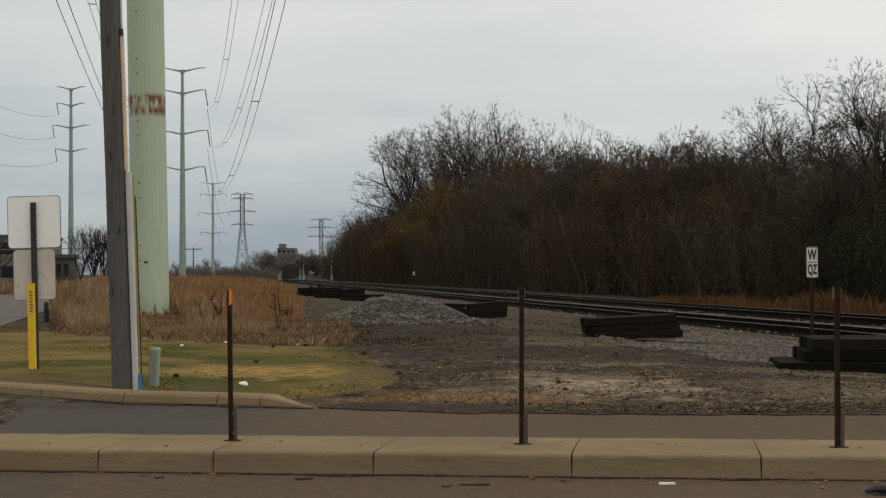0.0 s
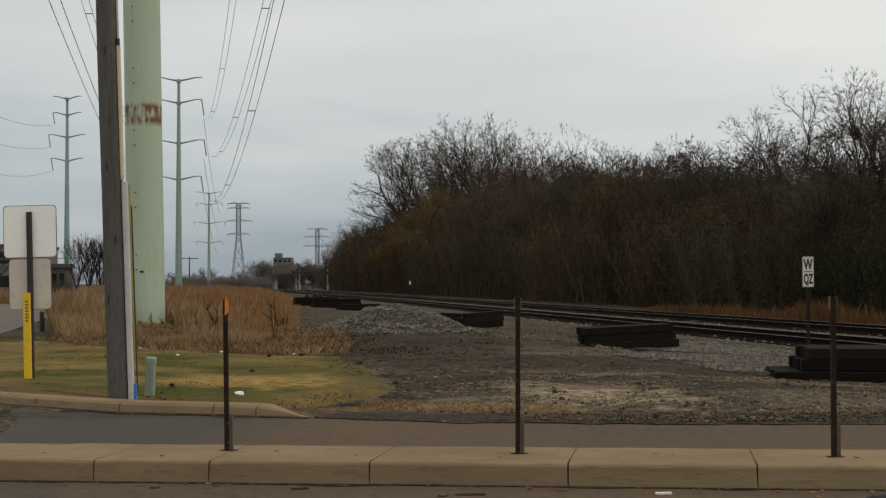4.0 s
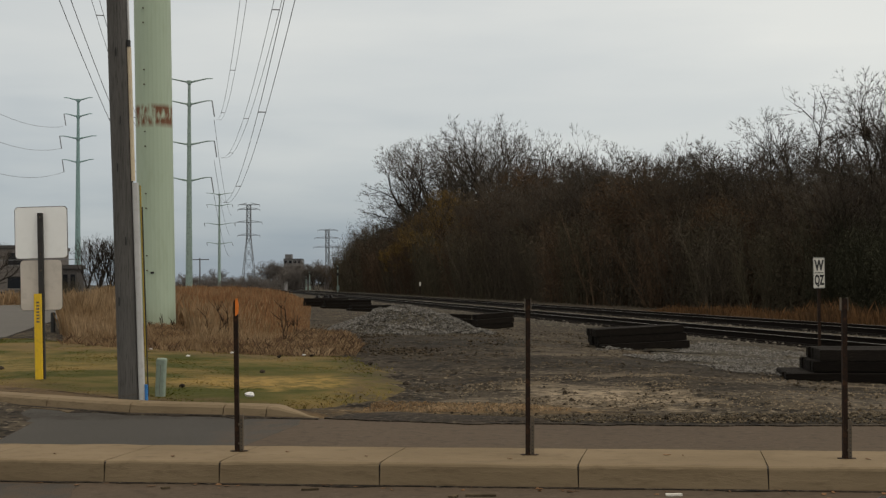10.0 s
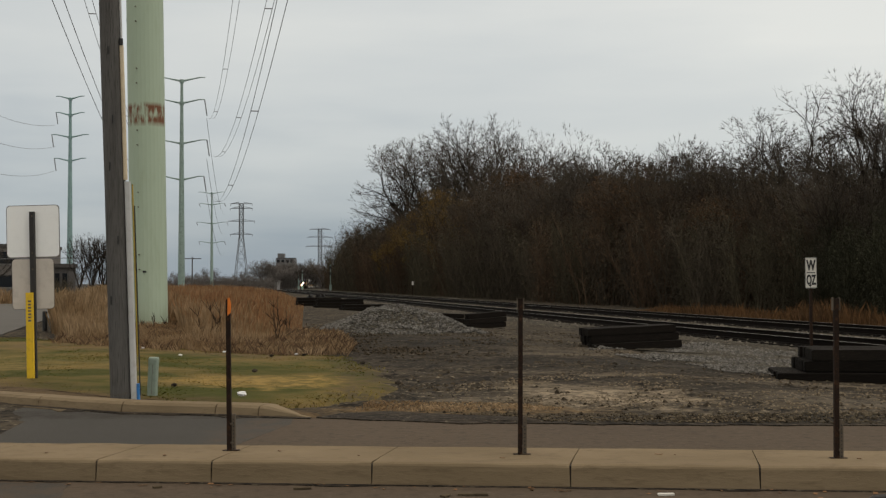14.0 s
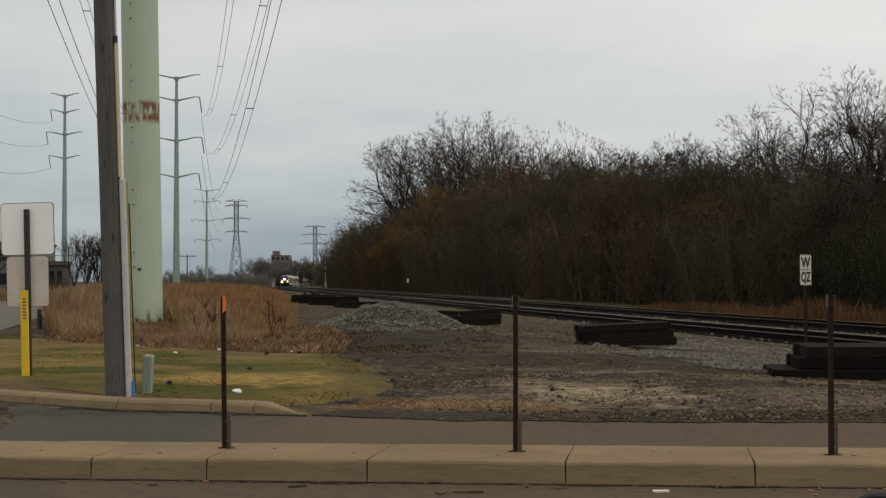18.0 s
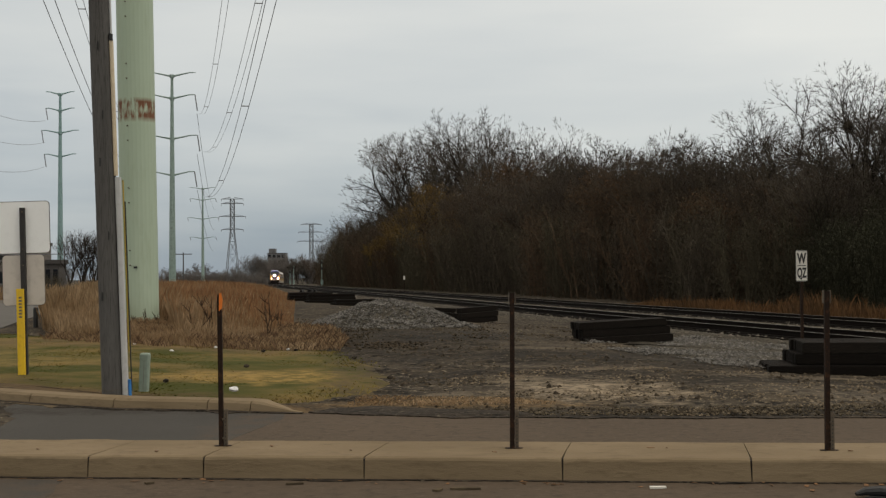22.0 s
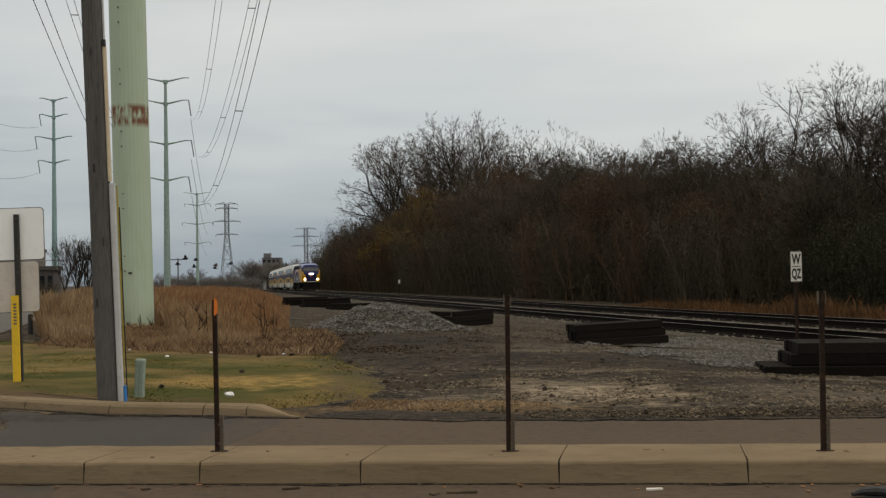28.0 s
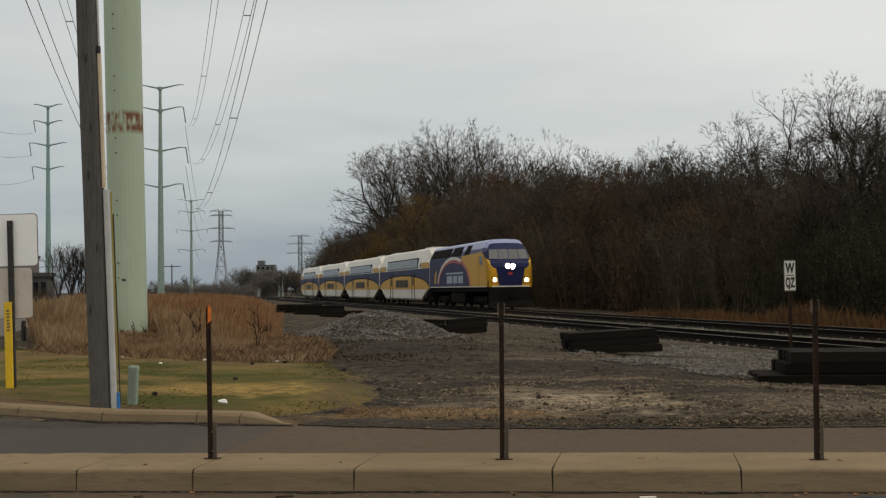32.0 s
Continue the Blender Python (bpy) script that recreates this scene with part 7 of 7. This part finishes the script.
    for s in (-1, 1):
        ditch = part("ditch_light_housing", tubed([(s * 1.08, 10.24, 1.95), (s * 1.08, 10.37, 1.95)], 0.19, 14), M_UNDER, top)
        part("ditch_light", tubed([(s * 1.08, 10.372, 1.95), (s * 1.08, 10.40, 1.95)], [0.115, 0.105], 14), M_LAMP, ditch, "bright lit ditch light")
    part("nose_emblem", prismed([(-0.12, 2.3), (0.12, 2.3), (0.16, 2.42), (0.0, 2.5), (-0.16, 2.42)], "y", 10.31, 10.325), M_TRAIN_RED, top)
    # Side graphics.
    side_panel("white_arc", arc(-0.9, 1.52, 6.05, 2.24, 60, 172) + list(reversed(arc(-0.9, 1.52, 5.75, 2.02, 60, 172))), M_TRAIN_WHITE, top, 1.552, 0.018, label="white arc stripe")
    side_panel("red_arc", arc(-0.9, 1.52, 6.0, 2.2, 2, 62) + list(reversed(arc(-0.9, 1.52, 5.6, 1.95, 2, 62))), M_TRAIN_RED, top, 1.552, 0.02, label="red arc stripe")
    side_panel("red_arc", arc(-0.9, 1.52, 5.72, 2.0, 64, 174) + list(reversed(arc(-0.9, 1.52, 5.45, 1.8, 64, 174))), M_TRAIN_RED, top, 1.552, 0.018, label="red arc stripe")
    for y0, y1, z0, z1 in ((-3.6, 2.6, 2.48, 2.6), (-3.2, -1.2, 1.8, 2.35), (-0.8, 0.6, 1.8, 2.35), (1.0, 2.6, 1.8, 2.35)):
        side_panel("lettering_bar", [(y0, z0), (y1, z0), (y1, z1), (y0, z1)], M_TRAIN_GREY, top, 1.552, label="plain bar in place of lettering")
    side_panel("gold_flash", [(-8.3, 1.8), (-7.6, 1.8), (-7.2, 2.9), (-7.9, 2.6)], M_TRAIN_YELLOW, top, 1.552)
    side_panel("sill_line", [(-10.1, 1.5), (10.0, 1.5), (10.0, 1.57), (-10.1, 1.57)], M_TRAIN_WHITE, top, 1.568, label="white sill line")
    part("front_sill", boxed(-1.3, 1.3, 10.3, 10.36, 1.5, 1.58), M_TRAIN_WHITE, top)
    # Sloping intake screens below the roof edge.
    for y0, y1 in ((-9.6, -2.2), (-1.6, 1.6), (3.0, 4.4)):
        for s in (-1, 1):
            bm = bmesh.new()
            q = [(1.53, y0, 3.78), (1.53, y1, 3.78), (1.20, y1, 4.42), (1.20, y0, 4.42)]
            v = [bm.verts.new((s * (p[0] + 0.03), p[1], p[2] + 0.02)) for p in q]
            w = [bm.verts.new((s * (p[0] - 0.05), p[1], p[2] - 0.03)) for p in q]
            bm.faces.new(v)
            bm.faces.new(list(reversed(w)))
            for i in range(4):
                bm.faces.new((v[i], w[i], w[(i + 1) % 4], v[(i + 1) % 4]))
            bmesh.ops.recalc_face_normals(bm, faces=bm.faces[:])
            part("intake_screen", bm, M_UNDER, top, "black intake screen")
    for y in (-7.0, -4.0, 0.0):
        part("roof_fan", tubed([(0, y, 4.70), (0, y, 4.86)], 0.62, 18), M_UNDER, top, "dark roof fan")
    part("exhaust", boxed(-0.3, 0.3, 3.3, 4.1, 4.7, 4.9, bevel=0.04), M_UNDER, top)
    # Underframe, pilot and coupler.
    part("frame", boxed(-1.45, 1.45, -10.1, 10.1, 1.2, 1.498), M_UNDER, top, "black underframe")
    part("fuel_tank", boxed(-1.4, 1.4, -2.6, 2.6, 0.35, 1.19, bevel=0.12), M_UNDER, top)
    part("pilot", prismed([(10.0, 1.5), (10.35, 1.5), (10.45, 0.6), (10.62, 0.16), (10.2, 0.16), (10.0, 0.6)], "x", -1.42, 1.42), M_UNDER, top, "black plough pilot")
    part("coupler", boxed(-0.14, 0.14, 10.3, 10.9, 0.75, 1.05, bevel=0.04), M_UNDER, top)
    for s in (-1, 1):
        part("handrail", tubed([(s * 1.5, 10.12, 0.7), (s * 1.52, 10.2, 1.5), (s * 1.47, 10.14, 1.9)], 0.022, 5), M_UNDER, top)
        part("step", boxed(s * 1.2 if s > 0 else -1.5, 1.5 if s > 0 else -1.2, 9.0, 9.8, 0.4, 0.46), M_UNDER, top)
    truck(top, 6.3)
    truck(top, -6.3)
    return top


def coach():
    top = thing("passenger_coach", "white double-deck commuter coach with blue band and yellow arch", "railway coach", group="coaches of the train")
    W = 1.5
    def half(y):
        a = abs(y)
        bot = float(np.interp(a, (0, 8.8, 12.5, 12.75), (0.42, 0.42, 1.5, 1.62)))
        up = float(np.interp(a, (0, 11.2, 12.6, 12.75), (4.85, 4.85, 4.2, 4.05)))
        return ((W - 0.1, bot), (W, bot + 0.06), (W, 3.2), (W, min(3.55, up - 0.6)), (1.16, up - 0.16), (0.85, up - 0.02), (0, up))
    ys = [-12.75, -12.5, -11.2, -8.8, -4, 0, 4, 8.8, 11.2, 12.5, 12.75]
    part("body", loft(bmesh.new(), [(y, half(y)) for y in ys]), M_TRAIN_WHITE, top, "white two-deck body shell")
    side_panel("blue_band", [(-12.7, 1.62), (12.7, 1.62), (12.7, 3.12), (-12.7, 3.12)], M_TRAIN_BLUE, top, 1.5, 0.012, "dark blue side band")
    side_panel("yellow_arch", [(-12.7, 1.62)] + [(-12.62, 1.5), (-12.3, 1.38), (12.3, 1.38), (12.62, 1.5)] + [(12.7, 1.62)] + arc(0, 1.62, 12.4, 0.98, 2, 178, 30), M_TRAIN_YELLOW, top, 1.5, 0.02, "golden yellow arch")
    rim = arc(0, 1.62, 12.45, 1.04, 0, 180, 30)
    side_panel("arch_rim", rim + list(reversed(arc(0, 1.62, 12.3, 0.95, 0, 180, 30))), M_UNDER, top, 1.5, 0.024, "dark arch outline")
    side_panel("skirt_edge", [(-8.7, 0.5), (8.7, 0.5), (8.7, 0.58), (-8.7, 0.58)], M_UNDER, top, 1.5, 0.01)
    for y in (-5.6, 5.6):
        side_panel("door_edge", [(y - 0.72, 0.55), (y - 0.58, 0.55), (y - 0.58, 2.85), (y - 0.72, 2.85)], M_UNDER, top, 1.5, 0.03, "dark door jamb")
        side_panel("door_edge", [(y + 0.58, 0.55), (y + 0.72, 0.55), (y + 0.72, 2.85), (y + 0.58, 2.85)], M_UNDER, top, 1.5, 0.03, "dark door jamb")
        side_panel("door_window", [(y - 0.3, 1.7), (y + 0.3, 1.7), (y + 0.3, 2.5), (y - 0.3, 2.5)], M_TINT_GLASS, top, 1.5, 0.03)
    for k in range(3):
        y = -2.2 + k * 2.2
        side_panel("lower_window", [(y - 1.02, 1.55), (y + 1.02, 1.55), (y + 1.02, 2.22), (y - 1.02, 2.22)], M_TINT_GLASS, top, 1.5, 0.03, "dark lower-deck window")
    # Upper windows lean in with the side.
    for s in (-1, 1):
        part("window_surround", prismed([(-7.85, 3.19), (7.85, 3.19), (7.85, 3.9), (7.7, 4.06), (-7.7, 4.06), (-7.85, 3.9)], "x", s * 1.33, s * 1.505), M_UNDER, top, "black surround of the upper windows")
    for k in range(7):
        y = -6.6 + k * 2.2
        for s in (-1, 1):
            part("upper_window", prismed([(y - 1.06, 3.26), (y + 1.06, 3.26), (y + 1.06, 3.98), (y - 1.06, 3.98)], "x", s * 1.36, s * 1.512), M_SCREEN_GLASS, top, "grey upper-deck window")
    for a, b in ((9.4, 12.6), (-12.6, -9.4)):
        side_panel("yellow_end", [(a, 3.14), (b, 3.14), (b, 3.62), (a, 3.62)], M_TRAIN_YELLOW, top, 1.5, 0.012, "golden yellow end field")
    for y in (9.0, -9.0):
        for s in (-1, 1):
            part("badge", tubed([(s * 1.502, y, 3.4), (s * 1.52, y, 3.4)], 0.18, 12), M_UNDER, top)
    part("underframe", boxed(-1.3, 1.3, -12.6, 12.6, 0.9, 1.45), M_UNDER, top, "black underframe")
    part("end_door", boxed(-0.4, 0.4, 12.755, 12.95, 1.3, 3.3, bevel=0.02), M_UNDER, top, "dark gangway")
    part("end_door", boxed(-0.4, 0.4, -12.95, -12.755, 1.3, 3.3, bevel=0.02), M_UNDER, top, "dark gangway")
    part("roof_unit", boxed(-0.7, 0.7, 7.0, 10.2, 4.82, 4.95, bevel=0.04), M_TRAIN_WHITE, top)
    part("roof_unit", boxed(-0.7, 0.7, -10.2, -7.0, 4.82, 4.95, bevel=0.04), M_TRAIN_WHITE, top)
    truck(top, 10.6)
    truck(top, -10.6)
    return top


ENGINE = locomotive()
for piece in ENGINE.children_recursive:
    if piece.type == "MESH":
        piece.data.transform(Matrix.Diagonal((1, 0.95, 1, 1)))
COACHES = [coach()]
COACHES += [copy_thing(COACHES[0], Matrix.Identity(4)) for _ in range(3)]


# ---- birds ----
def bird():
    top = thing("bird", "black bird in flight above the prairie", "bird", group="flock of birds")
    bm = bmesh.new()
    tube(bm, [(0, -0.24, 0), (0, -0.14, 0.01), (0, 0.02, 0), (0, 0.13, 0.02), (0, 0.2, 0.03), (0, 0.26, 0.02)], [0.05, 0.035, 0.075, 0.06, 0.04, 0.008], 8)
    part("body", bm, M_BIRD, top)
    for s in (-1, 1):
        bm = bmesh.new()
        v = [bm.verts.new(p) for p in ((s * 0.05, 0.1, 0.02), (s * 0.05, -0.1, 0.02), (s * 0.28, -0.12, 0.14), (s * 0.3, 0.08, 0.15), (s * 0.52, -0.08, 0.2))]
        bm.faces.new((v[0], v[1], v[2], v[3]))
        bm.faces.new((v[3], v[2], v[4]))
        ext = bmesh.ops.extrude_face_region(bm, geom=bm.faces[:])
        bmesh.ops.translate(bm, vec=(0, 0, 0.015), verts=[e for e in ext["geom"] if isinstance(e, bmesh.types.BMVert)])
        part("wing", bm, M_BIRD, top)
    return top


BIRDS = [bird()]
BIRDS += [copy_thing(BIRDS[0], Matrix.Identity(4)) for _ in range(7)]


# ---- motion ----
RUN_T = (12.0, 20.0, 26.0, 32.0)
RUN_V = (31.57, 32.18, 33.64, 32.50)
FRONT_AT_END = 64.00


def front_at(t):
    n = 200
    ts = np.linspace(t, 32.0, n)
    v = np.interp(ts, RUN_T, RUN_V)
    return FRONT_AT_END + float(np.sum((v[1:] + v[:-1]) / 2) * (32.0 - t) / (n - 1))


def on_line(s_front, ahead, wheelbase):
    """A vehicle whose middle is that far behind the train's front."""
    mid = s_front + ahead
    ax, ay, az, _ = line(mid - wheelbase / 2)
    bx, by, bz, _ = line(mid + wheelbase / 2)
    d = Vector((ax - bx, ay - by, az - bz))
    turn = math.degrees(math.atan2(-d.x, d.y))
    tilt = math.degrees(math.atan2(d.z, math.hypot(d.x, d.y)))
    return pose((ax + bx) / 2, (ay + by) / 2, (az + bz) / 2, tilt, 0, turn)


def motions():
    times = [0.5 * k for k in range(65)]
    walk(ENGINE, [(t, on_line(front_at(t), 9.8, 12.0)) for t in times])
    rng = random.Random(77)
    for b in BIRDS:
        dx, dy, dz, dt = rng.uniform(-3, 3), rng.uniform(-6, 6), rng.uniform(-0.9, 0.9), rng.uniform(-0.12, 0.12)
        rows = [(0.0, pose(-11.0 + dx * 0.3, 108 + dy * 0.3, 0.12, 0, 0, 90)), (26.3 + dt, pose(-11.0 + dx * 0.3, 108 + dy * 0.3, 0.12, 0, 0, 90))]
        for t, x, y, z in ((27.0, -13.6, 109, 2.4), (27.5, -16.7, 110, 3.3), (28.0, -19.7, 110, 3.6), (28.5, -23.1, 110, 4.0), (29.0, -26.8, 110, 4.7), (29.5, -31.6, 110, 5.9), (30.0, -36.5, 110, 7.4), (32.0, -57.0, 112, 11.0)):
            near = min(1.0, max(0.2, (t - 26.5) / 1.0))
            rows.append((t + dt if t < 32 else t, pose(x + dx * near, y + dy * near, z + dz * near, 8 * math.sin(t * 3 + dx), 14 * math.sin(t * 5 + dy), 88 + 6 * math.sin(t + dz))))
        walk(b, rows)
    for k, c in enumerate(COACHES):
        walk(c, [(t, on_line(front_at(t), 19.6 + 13.1 + 26.1 * k, 21.2)) for t in times])


motions()
